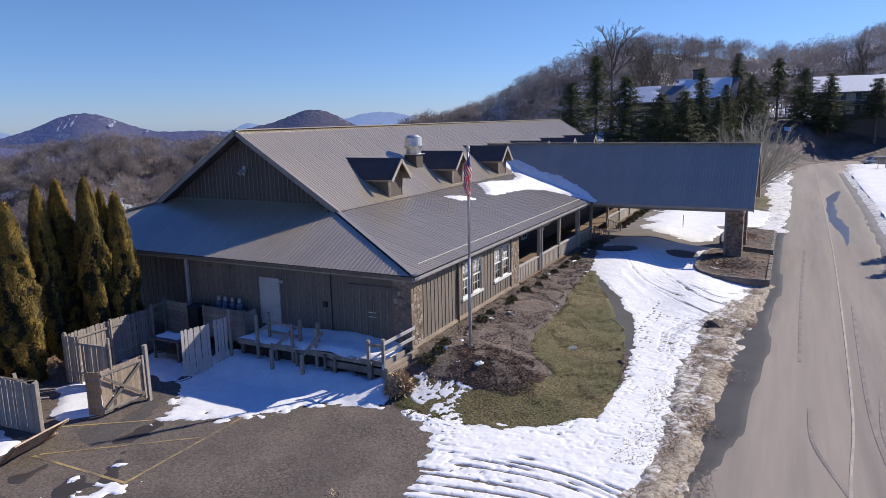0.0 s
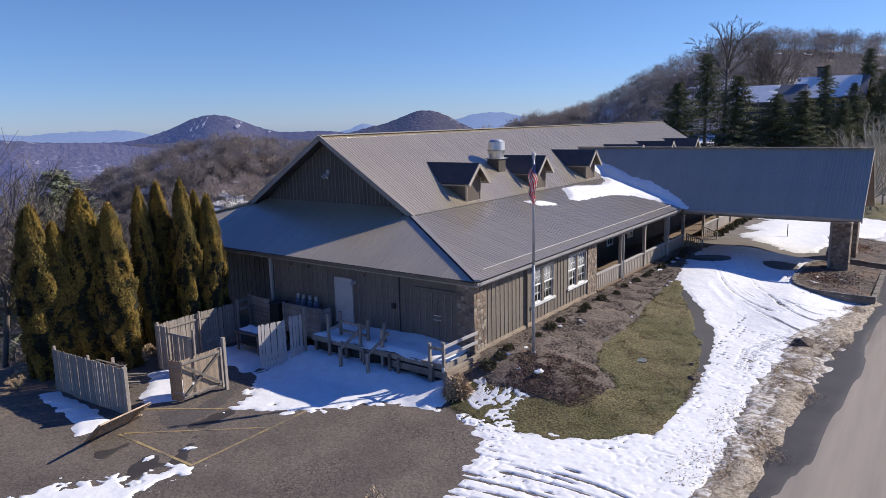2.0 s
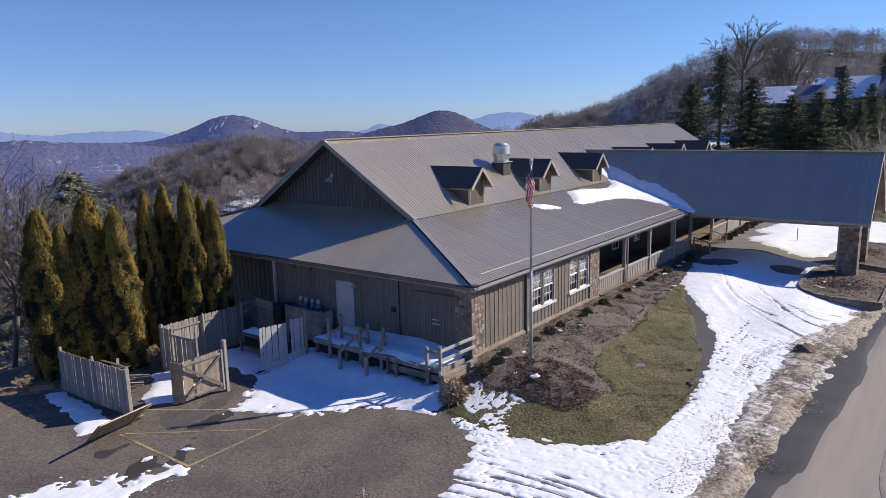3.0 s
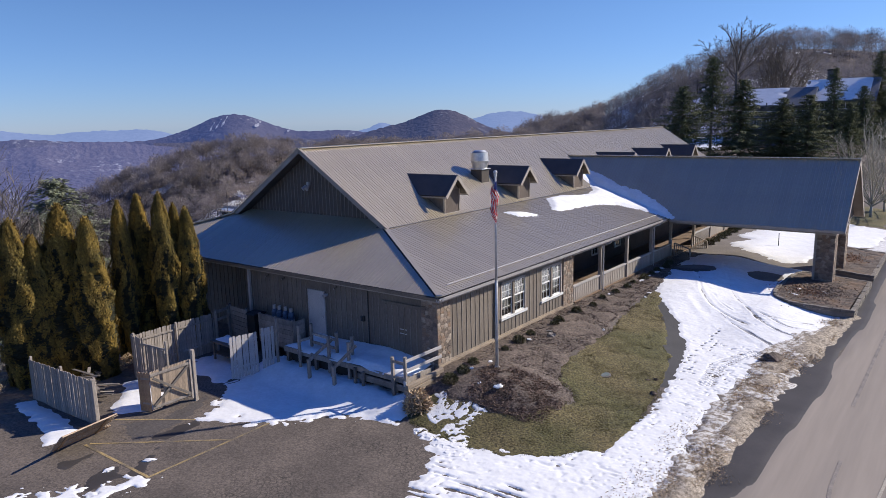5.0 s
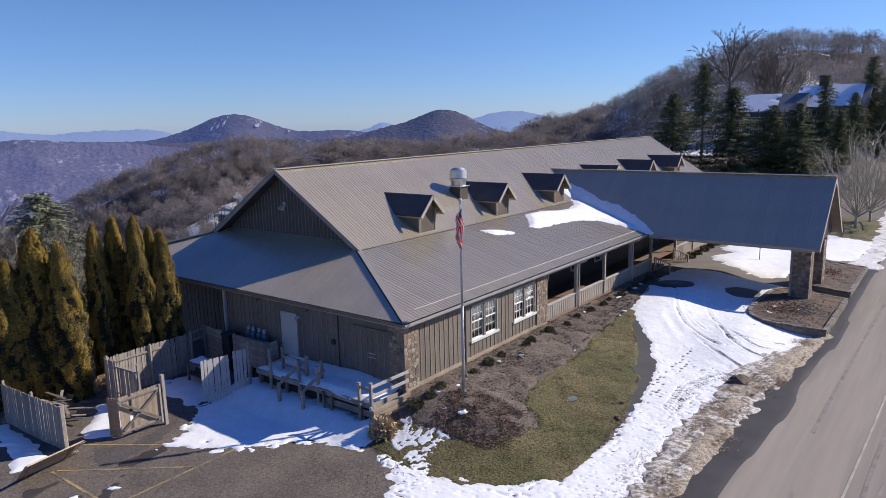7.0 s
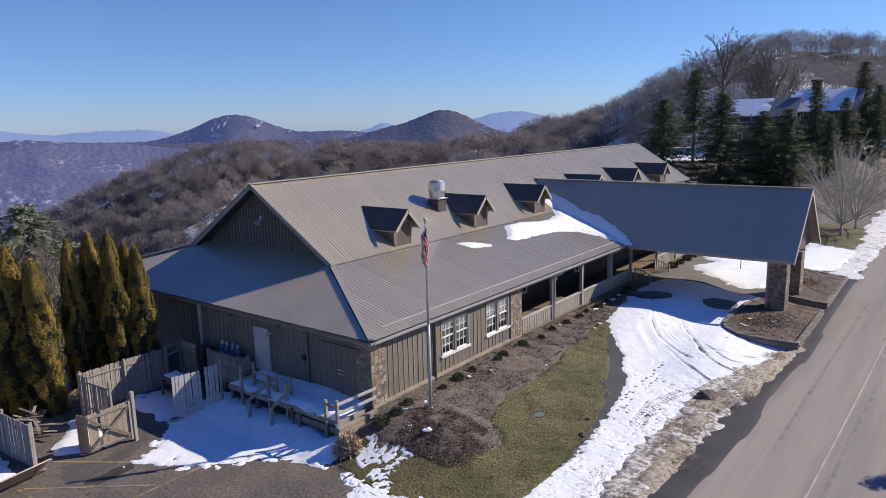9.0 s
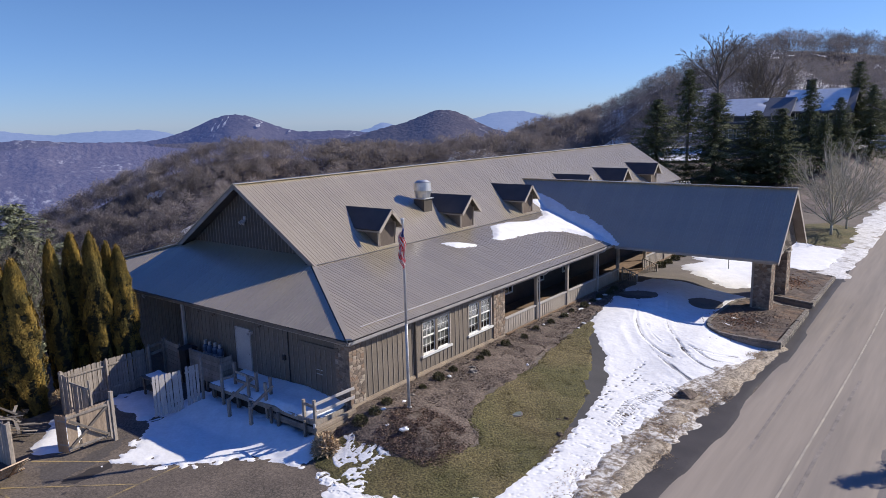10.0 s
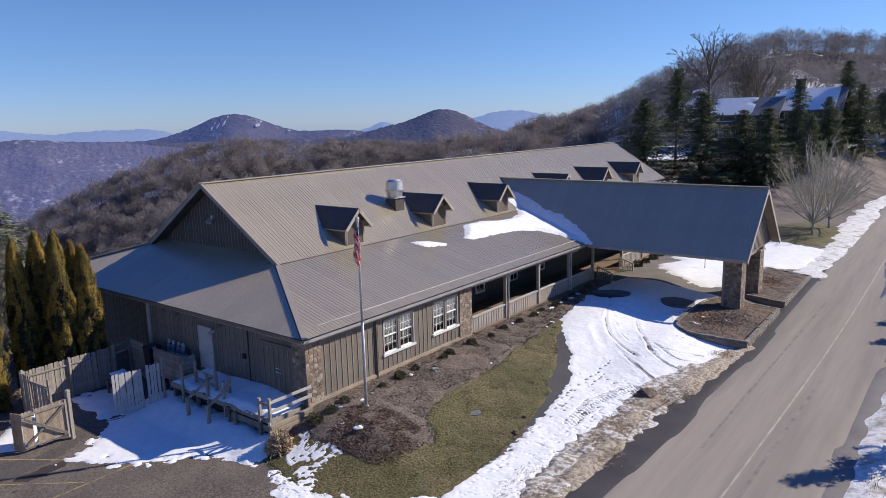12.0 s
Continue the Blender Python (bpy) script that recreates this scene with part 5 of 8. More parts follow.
def wall_door(parent, x0, x1, z0, z1):
    d = part("end_door", M().box(x0, GY - 0.06, z0, x1, GY + 0.02, z1), PALE, parent, "pale grey steel service door")
    part("door_frame", M().box(x0 - 0.06, GY - 0.075, z0, x0, GY + 0.02, z1 + 0.06).box(x1, GY - 0.075, z0, x1 + 0.06, GY + 0.02, z1 + 0.06).box(x0, GY - 0.075, z1, x1, GY + 0.02, z1 + 0.06), PALE, d)
    part("door_knob", M().tube((x1 - 0.1, GY - 0.12, z0 + 0.95), (x1 - 0.1, GY - 0.06, z0 + 0.95), 0.035, n=8), STEEL, d)
    part("door_lamp", M().box(x1 + 0.1, GY - 0.2, z1 - 0.15, x1 + 0.26, GY, z1 + 0.0).tube((x1 + 0.18, GY - 0.2, z1 - 0.07), (x1 + 0.18, GY - 0.3, z1 - 0.15), 0.07, n=8), PALE, d, "small flood lamp beside the door")


wall_door(lodge, -22.42, -21.32, -0.25, 1.98)
dd = part("double_door", M().box(-17.15, GY - 0.05, -0.35, -16.1, GY + 0.02, 2.06).box(-16.08, GY - 0.05, -0.35, -15.05, GY + 0.02, 2.06), SIDING, lodge, "taupe boarded double door")
part("door_frame", M().box(-17.25, GY - 0.07, -0.35, -17.15, GY, 2.06).box(-15.05, GY - 0.07, -0.35, -14.97, GY, 2.06).box(-17.35, GY - 0.09, 2.06, -14.97, GY, 2.18), SIDING, dd)
for k in (0.75, 0.95):
    part("door_bolt", M().box(-16.3, GY - 0.085, k, -15.9, GY - 0.065, k + 0.04), STEEL, dd, "steel door bolt")
part("gable_lamp", M().box(-27.1, GABLE_Y - 0.1, 6.72, -26.9, GABLE_Y, 6.92).tube((-27.12, GABLE_Y - 0.12, 6.7), (-27.15, GABLE_Y - 0.34, 6.52), 0.06, 0.12, n=10).tube((-26.88, GABLE_Y - 0.12, 6.7), (-26.85, GABLE_Y - 0.34, 6.52), 0.06, 0.12, n=10), PALE, lodge, "twin-headed white flood lamp on the gable")
for x in (-25.6, -24.3, -20.4):
    el = part("eave_lamp", M().box(x - 0.045, GY - 0.08, 2.33, x + 0.045, GY, 2.42).tube((x, GY - 0.08, 2.37), (x - 0.03, GY - 0.17, 2.31), 0.03, 0.05, 10), SIDING, lodge, "small taupe flood lamp under the eave")
    part("lamp_glass", M().tube((x - 0.03, GY - 0.171, 2.309), (x - 0.032, GY - 0.176, 2.306), 0.042, n=10), PALE, el)
part("wall_lamp", M().box(-33.1, 25.6, 2.0, -32.8, 25.8, 2.2).tube((-32.95, 25.6, 2.1), (-32.95, 25.35, 1.95), 0.08, 0.13, n=10), PALE, lodge, "white flood lamp under the eave")


def sash_window(parent, y0, y1):
    """A pair of white double-hung sash windows with muntins, set in the front wall."""
    w = part("front_window", M().box(FX - 0.12, y0, WZ[0], FX + 0.03, y0 + 0.08, WZ[1]).box(FX - 0.12, y1 - 0.08, WZ[0], FX + 0.03, y1, WZ[1])
             .box(FX - 0.12, y0, WZ[1] - 0.1, FX + 0.03, y1, WZ[1]), TRIM, parent, "white paired double-hung window")
    part("window_sill", M().box(FX - 0.1, y0 - 0.06, WZ[0] - 0.1, FX + 0.1, y1 + 0.06, WZ[0] + 0.02), WHITE, w)
    mid = (y0 + y1) / 2
    part("mullion", M().box(FX - 0.12, mid - 0.09, WZ[0] + 0.02, FX + 0.02, mid + 0.09, WZ[1] - 0.1), SIDING, w, "dark mullion between the sashes")
    zc = (WZ[0] + WZ[1]) / 2 + 0.02
    for a, b in ((y0 + 0.08, mid - 0.09), (mid + 0.09, y1 - 0.08)):
        for z0, z1, dx in ((WZ[0] + 0.02, zc + 0.03, -0.05), (zc - 0.03, WZ[1] - 0.1, -0.02)):
            x = FX + dx
            s = M().box(x - 0.04, a, z0, x, a + 0.045, z1).box(x - 0.04, b - 0.045, z0, x, b, z1).box(x - 0.04, a + 0.045, z0, x, b - 0.045, z0 + 0.05).box(x - 0.04, a + 0.045, z1 - 0.045, x, b - 0.045, z1)
            for k in (1, 2):
                yy = a + (b - a) * k / 3
                s.box(x - 0.03, yy - 0.011, z0 + 0.06, x - 0.008, yy + 0.011, z1 - 0.06)
            s.box(x - 0.031, a + 0.06, (z0 + z1) / 2 - 0.011, x - 0.007, b - 0.06, (z0 + z1) / 2 + 0.011)
            part("sash", s, WHITE, w)
            g = part("pane", M().box(x - 0.024, a + 0.06, z0 + 0.06, x - 0.018, b - 0.06, z1 - 0.06), GLASS, w)
            g.visible_shadow = False
        n = 48
        folds = M()
        for i in range(n + 1):
            yy = a - 0.04 + (b - a + 0.08) * i / n
            xx = FX - 0.19 + 0.022 * math.sin(i * 1.15) + 0.008 * math.sin(i * 0.37)
            folds.v += [(xx, yy, WZ[0] + 0.32), (xx, yy, WZ[1])]
        folds.f += [(2 * i, 2 * i + 2, 2 * i + 3, 2 * i + 1) for i in range(n)]
        part("curtain", folds, BLIND, w, "pale pleated curtain", True)


sash_window(lodge, *W1)
sash_window(lodge, *W2)

# ---- stone piers ----
def clip_cell(poly, px, py, nx, ny):
    """Keeps the side of a convex polygon that lies behind the line through (px, py) with normal (nx, ny)."""
    out = []
    for i in range(len(poly)):
        a, b = poly[i], poly[(i + 1) % len(poly)]
        da, db = (a[0] - px) * nx + (a[1] - py) * ny, (b[0] - px) * nx + (b[1] - py) * ny
        if da <= 0:
            out.append(a)
        if (da < 0 < db) or (db < 0 < da):
            t = da / (da - db)
            out.append((a[0] + (b[0] - a[0]) * t, a[1] + (b[1] - a[1]) * t))
    return out


def lay_stones(parent, corner, along_dir, width, height, seed, size=0.2, proud=0.018, kind=0):
    """Irregular field stones fitted over a wall face: corner is its lower end, along_dir the way along it; stones stand out on its right-hand side."""
    rng = random.Random(seed)
    d = Vector((*along_dir, 0)).normalized()
    rot = math.atan2(d.y, d.x) - math.pi / 2
    cols, rows = max(1, round(width / size / 1.15)), max(1, round(height / size / 0.85))
    pts = [((i + 0.5 + rng.uniform(-0.42, 0.42)) * width / cols, (j + 0.5 + rng.uniform(-0.42, 0.42)) * height / rows) for i in range(cols) for j in range(rows)]
    for k, (x, y) in enumerate(pts):
        cell = [(0, 0), (width, 0), (width, height), (0, height)]
        for q, (u, v) in enumerate(pts):
            if q != k and abs(u - x) < 3 * size and abs(v - y) < 3 * size:
                nx, ny = u - x, (v - y) * 1.5
                cell = clip_cell(cell, (x + u) / 2, (y + v) / 2, nx, ny)
                if len(cell) < 3:
                    break
        if len(cell) < 3:
            continue
        cx, cy = sum(c[0] for c in cell) / len(cell), sum(c[1] for c in cell) / len(cell)

        def ring(depth, inset):
            out = []
            for a, b in cell:
                L = math.hypot(a - cx, b - cy) + 1e-6
                s = max(0.2, 1 - inset / L)
                out.append((depth, cx + (a - cx) * s - cx, cy + (b - cy) * s - cy))
            return out
        t = proud * rng.uniform(0.6, 1.5)
        n = len(cell)
        m = M().add(ring(-0.01, 0.008) + ring(t * 0.75, 0.014) + ring(t, 0.035), [(i, (i + 1) % n, n + (i + 1) % n, n + i) for i in range(n)] + [(n + i, n + (i + 1) % n, 2 * n + (i + 1) % n, 2 * n + i) for i in range(n)] + [tuple(range(2 * n, 3 * n))])
        me = m.mesh("stone")
        me.materials.append(WALL_STONE if kind else STONE)
        c = Vector(corner) + d * cx + Vector((0, 0, cy))
        piece("stone", me, parent, c.x, c.y, c.z, rot)


corner_pier = part("stone_pier", M().box(-15.02, GY - 0.06, -1.0, FX + 0.06, 25.5, 2.6), MORTAR, lodge, "corner pier of brown field stone")
mid_pier = part("stone_pier", M().box(FX - 0.3, 36.2, -1.0, FX + 0.06, 37.42, 2.6), MORTAR, lodge, "flat pier of brown field stone")


def pier_stones():
    lay_stones(corner_pier, (FX + 0.06, GY - 0.06, -0.62), (0, 1), 0.96, 3.2, 1)
    lay_stones(corner_pier, (-15.02, GY - 0.06, -0.95), (1, 0), 0.88, 3.5, 2)
    lay_stones(mid_pier, (FX + 0.06, 36.2, -0.75), (0, 1), 1.22, 3.3, 3)


# ---- front porch ----
POSTS = [41.25, 45.4, 49.85, 53.85, 59.4, 63.85, 68.2, 72.5, 76.8, 81.0]
part("porch_floor", M().box(-17.6, 37.6, -0.55, FX + 0.12, 83, -0.42), PORCH_FLOOR, lodge, "dark boarded porch floor")
part("porch_beam", M().box(FX - 0.18, 37.42, 2.36, FX + 0.02, 83, 2.58), TRIM, lodge)
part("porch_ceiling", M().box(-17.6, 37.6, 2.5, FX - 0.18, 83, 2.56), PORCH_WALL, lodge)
part("porch_skirt", M().box(FX - 0.1, 37.42, -0.95, FX + 0.08, 53.9, -0.5).box(FX - 0.1, 59.4, -0.95, FX + 0.08, 82, -0.5), TRIM, lodge)
for y in POSTS:
    part("porch_post", M().box(FX - 0.12, y - 0.09, -0.5, FX + 0.08, y + 0.09, 2.4).box(FX - 0.15, y - 0.12, 2.22, FX + 0.11, y + 0.12, 2.36), TRIM, lodge)
for y in (POSTS[0], POSTS[2]):
    spout = part("downspout", M().tube((FX + 0.62, y + 0.35, 2.72), (FX + 0.5, y + 0.3, 2.55), 0.045, n=8).tube((FX + 0.5, y + 0.3, 2.55), (FX + 0.14, y + 0.14, 2.4), 0.045, n=8)
                 .tube((FX + 0.14, y + 0.14, 2.4), (FX + 0.14, y + 0.14, -0.7), 0.045, n=8), PALE, lodge, "pale metal downspout beside the porch post")
    part("spout_foot", M().tube((FX + 0.14, y + 0.14, -0.7), (FX + 0.34, y + 0.1, -0.84), 0.05, n=8), IRON, spout)


def porch_rails():
    m = M().beam((0.012, 0, 0), (0.012, 0, 0.86), 0.05, 0.016, up=(1, 0, 0))
    me = m.mesh("rail_batten")
    me.materials.append(TRIM)
    edges = [37.42] + POSTS
    for y0, y1 in zip(edges[:-1], edges[1:]):
        if 53 < y0 < 55:
            continue
        r = part("porch_rail", M().box(FX - 0.06, y0 + 0.05, -0.48, FX - 0.02, y1 - 0.05, 0.46), TRIM, lodge, "low boarded porch rail with a flat cap")
        part("rail_cap", M().box(FX - 0.13, y0 + 0.09, 0.46, FX + 0.06, y1 - 0.09, 0.54), PALE, r)
        if y0 < 60:
            for y in frange(y0 + 0.25, y1 - 0.2, 0.28):
                piece("rail_batten", me, r, FX - 0.02, y, -0.45)


for i, y in enumerate((38.6, 43.2, 47.6, 51.6)):
    wdw = part("porch_window", M().box(-17.62, y - 0.55, 0.35, -17.52, y - 0.45, 2.0).box(-17.62, y + 0.45, 0.35, -17.52, y + 0.55, 2.0).box(-17.62, y - 0.45, 1.9, -17.52, y + 0.45, 2.0).box(-17.62, y - 0.45, 0.35, -17.52, y + 0.45, 0.45).box(-17.6, y - 0.45, 1.15, -17.54, y + 0.45, 1.2).box(-17.6, y - 0.02, 0.45, -17.55, y + 0.02, 1.9), WHITE, lodge, "white window behind the porch")
    part("pane", M().box(-17.6, y - 0.45, 0.45, -17.57, y + 0.45, 1.9), GLASS_DARK, wdw)
for k in range(4):
    part("porch_step", M().box(FX + 0.1 + 0.3 * k, 54.6, -1.3, FX + 0.42 + 0.3 * k, 58.6, -0.52 - 0.16 * k), FRESH_WOOD, lodge, "brown wooden entrance step")
for y in (54.5, 58.7):
    rl = part("step_rail", M().box(FX + 0.05, y - 0.05, -0.9, FX + 0.15, y + 0.05, 0.5).box(FX + 1.25, y - 0.05, -1.2, FX + 1.35, y + 0.05, 0.1).beam((FX + 0.1, y, 0.5), (FX + 1.32, y, 0.08), 0.09, 0.06), TRIM, lodge, "tan wooden handrail at the steps")
    for k in range(7):
        x = FX + 0.25 + 0.15 * k
        part("baluster", M().box(x - 0.02, y - 0.02, -0.75 - 0.06 * k, x + 0.02, y + 0.02, 0.45 - 0.052 * k), TRIM, rl)

# ---- canopy over the drive ----
part("canopy_fascia", M().box(EAVE_X + 0.3, P_EAVE_Y - 0.04, P_EAVE_Z - 0.2, P_END_X, P_EAVE_Y + 0.02, P_EAVE_Z - 0.02), TRIM, lodge)
part("canopy_beam", M().box(-14, 53.3, 2.2, -2.9, 53.7, 2.65).box(-14, 58.3, 2.2, -2.9, 58.7, 2.65).box(-3.6, 53.3, 2.2, -3.2, 58.7, 2.65), TRIM, lodge, "tan boxed canopy beams")
part("canopy_ceiling", M().box(-14.1, 51.7, 2.62, -2.9, 60.3, 2.68), TRIM, lodge)
canopy_gable = part("canopy_gable", M().prism([(P_EAVE_Y + 0.3, P_EAVE_Z - 0.12), (P_RIDGE_Y, P_RIDGE_Z - 0.25), (2 * P_RIDGE_Y - P_EAVE_Y - 0.3, P_EAVE_Z - 0.12)], "x", -3.05, -2.9), SIDING, lodge, "taupe boarded canopy gable")
for s in (1, -1):
    ey = P_RIDGE_Y - s * (P_RIDGE_Y - P_EAVE_Y)
    part("canopy_rake", M().beam((P_END_X + 0.02, ey - s * 0.05, P_EAVE_Z - 0.2), (P_END_X + 0.02, P_RIDGE_Y, P_RIDGE_Z - 0.13), 0.06, 0.28, up=(0, 0, 1)), TRIM, lodge, "tan rake board of the canopy")
    part("canopy_soffit", M().slab([(-2.9, ey, P_EAVE_Z - 0.2), (-2.9, P_RIDGE_Y, P_RIDGE_Z - 0.2), (P_END_X, P_RIDGE_Y, P_RIDGE_Z - 0.2), (P_END_X, ey, P_EAVE_Z - 0.2)], 0.03), TRIM, lodge)


def canopy_battens():
    for y in frange(P_EAVE_Y + 0.9, 2 * P_RIDGE_Y - P_EAVE_Y - 0.9, 0.36):
        top = P_RIDGE_Z - 0.3 - abs(y - P_RIDGE_Y) * p_slope
        battens(canopy_gable, [(-2.9, y)], P_EAVE_Z - 0.1, max(P_EAVE_Z, round(top, 1)), "x")


pillars = []
for k, (y0, y1) in enumerate(((53.0, 54.15), (57.85, 59.0))):
    p = part("canopy_pillar", M().box(-4.05, y0, -1.4, -3.0, y1, 2.2), MORTAR, lodge, "square brown field-stone canopy pillar")
    part("pillar_cap", M().box(-4.12, y0 - 0.08, 2.2, -2.92, y1 + 0.08, 2.32), TRIM, p)
    pillars.append((p, y0, y1, k))
part("corner_downpipe", M().box(-4.2, 52.95, -0.9, -4.06, 53.08, 2.6), TRIM, lodge)


def pillar_stones():
    for p, y0, y1, k in pillars:
        lay_stones(p, (-4.05, y0, -1.2), (1, 0), 1.05, 3.4, 11 + k, 0.22, 0.022)
        lay_stones(p, (-3.0, y0, -1.2), (0, 1), y1 - y0, 3.4, 21 + k, 0.22, 0.022)
        lay_stones(p, (-4.05, y1, -1.2), (0, -1), y1 - y0, 3.4, 31 + k, 0.34, 0.022)


# ---- dormers ----
def dormer(y):
    """A small gabled dormer on the main roof: cheeks, boarded front, white rakes, metal roof."""
    fx, half, ez, az_ = BREAK_X - 0.25, 0.76, 6.24, 7.1
    z0 = BREAK_Z + main_slope * 0.25 - 0.05
    back = BREAK_X - (az_ - BREAK_Z) / main_slope
    back_e = BREAK_X - (ez - BREAK_Z) / main_slope
    d = part("dormer", M().prism([(fx, z0), (back_e, ez), (fx, ez)], "y", y - half, y - half + 0.1).prism([(fx, z0), (back_e, ez), (fx, ez)], "y", y + half - 0.1, y + half)
             .prism([(y - half + 0.1, z0), (y + half - 0.1, z0), (y + half - 0.1, ez), (y, az_ - 0.12), (y - half + 0.1, ez)], "x", fx - 0.1, fx), SIDING, lodge, "small gabled dormer with taupe boarded front")
    o = 0.36
    pitch = 1.02
    low = az_ - pitch * (half + o)
    for s in (-1, 1):
        blow = BREAK_X - (low - BREAK_Z) / main_slope
        # dormer roofs take a darker metal in place of their shade
        part("dormer_roof", M().slab([(fx + 0.45, y, az_), (back - 0.05, y, az_), (blow - 0.05, y + s * (half + o), low), (fx + 0.45, y + s * (half + o), low)], 0.07), DORMER_SHADE_METAL, d, "metal dormer roof coloured dark for its shade")
        part("dormer_rake", M().beam((fx + 0.47, y, az_ - 0.1), (fx + 0.47, y + s * (half + o), low - 0.1), 0.05, 0.2), TRIM, d, "pale dormer rake board")
        part("dormer_eave", M().box(blow, y + s * (half + o) - 0.03, low - 0.14, fx + 0.43, y + s * (half + o) + 0.02, low - 0.06), TRIM, d)
        part("corner_trim", M().box(fx - 0.02, y + s * half - 0.06, z0, fx + 0.03, y + s * half + 0.06, ez), TRIM, d)
    part("dormer_louvre", M().box(fx, y - half + 0.12, z0 + 0.12, fx + 0.02, y + half - 0.12, ez - 0.02).box(fx, y - half + 0.06, z0 + 0.03, fx + 0.035, y + half - 0.06, z0 + 0.12), DORMER_FACE, d, "dark brown boarded front")
    for s in (-1, 1):
        part("dormer_corner_board", M().box(fx - 0.02, y + s * (half - 0.05) - 0.06, z0 - 0.05, fx + 0.05, y + s * (half - 0.05) + 0.06, ez), BATTEN, d)
    part("dormer_sill", M().box(fx + 0.02, y - half, z0 - 0.06, fx + 0.07, y + half, z0 + 0.05), TRIM, d)


for y in (34.5, 42.8, 51.0, 61.3, 69.7, 77.9):
    dormer(y)

# ---- kitchen vent ----
vent = thing("roof_vent", "round galvanised kitchen exhaust fan on a dark roof curb", "vent", (-22.95, 40.8, 5.9))
vent_z = BREAK_Z + main_slope * (BREAK_X + 22.95)
part("curb", M().box(-23.4, 40.35, vent_z - 0.7, -22.5, 41.25, 6.95), PORCH_WALL, vent)
part("flashing", M().box(-23.5, 40.25, 6.95, -22.4, 41.35, 7.0), STEEL, vent)
part("fan_base", M().tube((-22.95, 40.8, 7.0), (-22.95, 40.8, 7.42), 0.5, 0.56, 24), STEEL, vent)
part("fan_lip", M().tube((-22.95, 40.8, 7.42), (-22.95, 40.8, 7.52), 0.64, 0.66, 24), STEEL, vent)
part("fan_drum", M().tube((-22.95, 40.8, 7.54), (-22.95, 40.8, 8.08), 0.6, 0.56, 24), STEEL, vent)
part("fan_cap", M().tube((-22.95, 40.8, 8.1), (-22.95, 40.8, 8.22), 0.5, 0.34, 24), STEEL, vent)


# ---- snow left on the roof ----
def roof_snow(name, poly, thick, label, seed, surface, cell=0.12):
    """A melting snow sheet that follows a roof slope."""
    xs, ys = [p[0] for p in poly], [p[1] for p in poly]
    nx, ny = int((max(xs) - min(xs) + 1) / cell), int((max(ys) - min(ys) + 1) / cell)
    gx, gy = np.meshgrid(np.linspace(min(xs) - 0.5, max(xs) + 0.5, nx), np.linspace(min(ys) - 0.5, max(ys) + 0.5, ny))
    f = inside(poly, gx, gy) + 0.13 * fbm(gx, gy, 1.4, 3, seed) + 0.04 * fbm(gx, gy, 0.35, 2, seed + 4)
    h = np.minimum(thick, f * 0.35) + 0.012 * fbm(gx, gy, 0.9, 2, seed + 5)
    z = surface(gx, gy) + 0.03 + h
    ok = h > -0.04
    q = ok[:-1, :-1] & ok[1:, :-1] & ok[:-1, 1:] & ok[1:, 1:]
    idx = np.arange(nx * ny).reshape(ny, nx)
    iy, ix = np.nonzero(q)
    faces = np.stack([idx[iy, ix], idx[iy, ix + 1], idx[iy + 1, ix + 1], idx[iy + 1, ix]], 1)
    used = np.unique(faces)
    remap = np.full(nx * ny, -1)
    remap[used] = np.arange(len(used))
    m = M()
    m.v = np.stack([gx.ravel()[used], gy.ravel()[used], z.ravel()[used]], 1).tolist()
    m.f = remap[faces].tolist()
    ob = part(name, m, SNOW, None, label, True, "", False)
    return tagged(ob, label, "snow", "", "stuff")


def roof_top(x, y):
    lowp = EAVE_Z + low_slope * (EAVE_X - x)
    mainp = BREAK_Z + main_slope * (BREAK_X - x)
    can = P_EAVE_Z + p_slope * (y - P_EAVE_Y)
    return np.maximum(np.where(x > BREAK_X, lowp, mainp), np.where(y > P_EAVE_Y - 0.3, can, -9))


roof_snow("roof_snow_patch", [(-19.6, 38.1), (-19.2, 39.6), (-18.3, 40.6), (-18.0, 40.2), (-18.5, 38.6)], 0.14, "small patch of white snow on the low roof", 200, roof_top)
roof_snow("roof_snow_sheet", [(-20.0, 44.9), (-18.4, 42.6), (-17.95, 43.3), (-17.9, 45.4), (-17.7, 48.2), (-16.9, 49.9), (-15.6, 50.9), (-13.9, 51.4), (-13.2, 51.6), (-13.9, 52.1), (-15.1, 52.8), (-16.8, 53.35), (-18.4, 53.75), (-20.6, 54.5), (-22.6, 55.1), (-23.2, 54.8), (-22.0, 53.2), (-20.7, 53.2), (-19.7, 51.9), (-19.6, 49.3), (-20.1, 47.0)], 0.16,
          "thick white snow sheet in the roof valley", 210, roof_top)


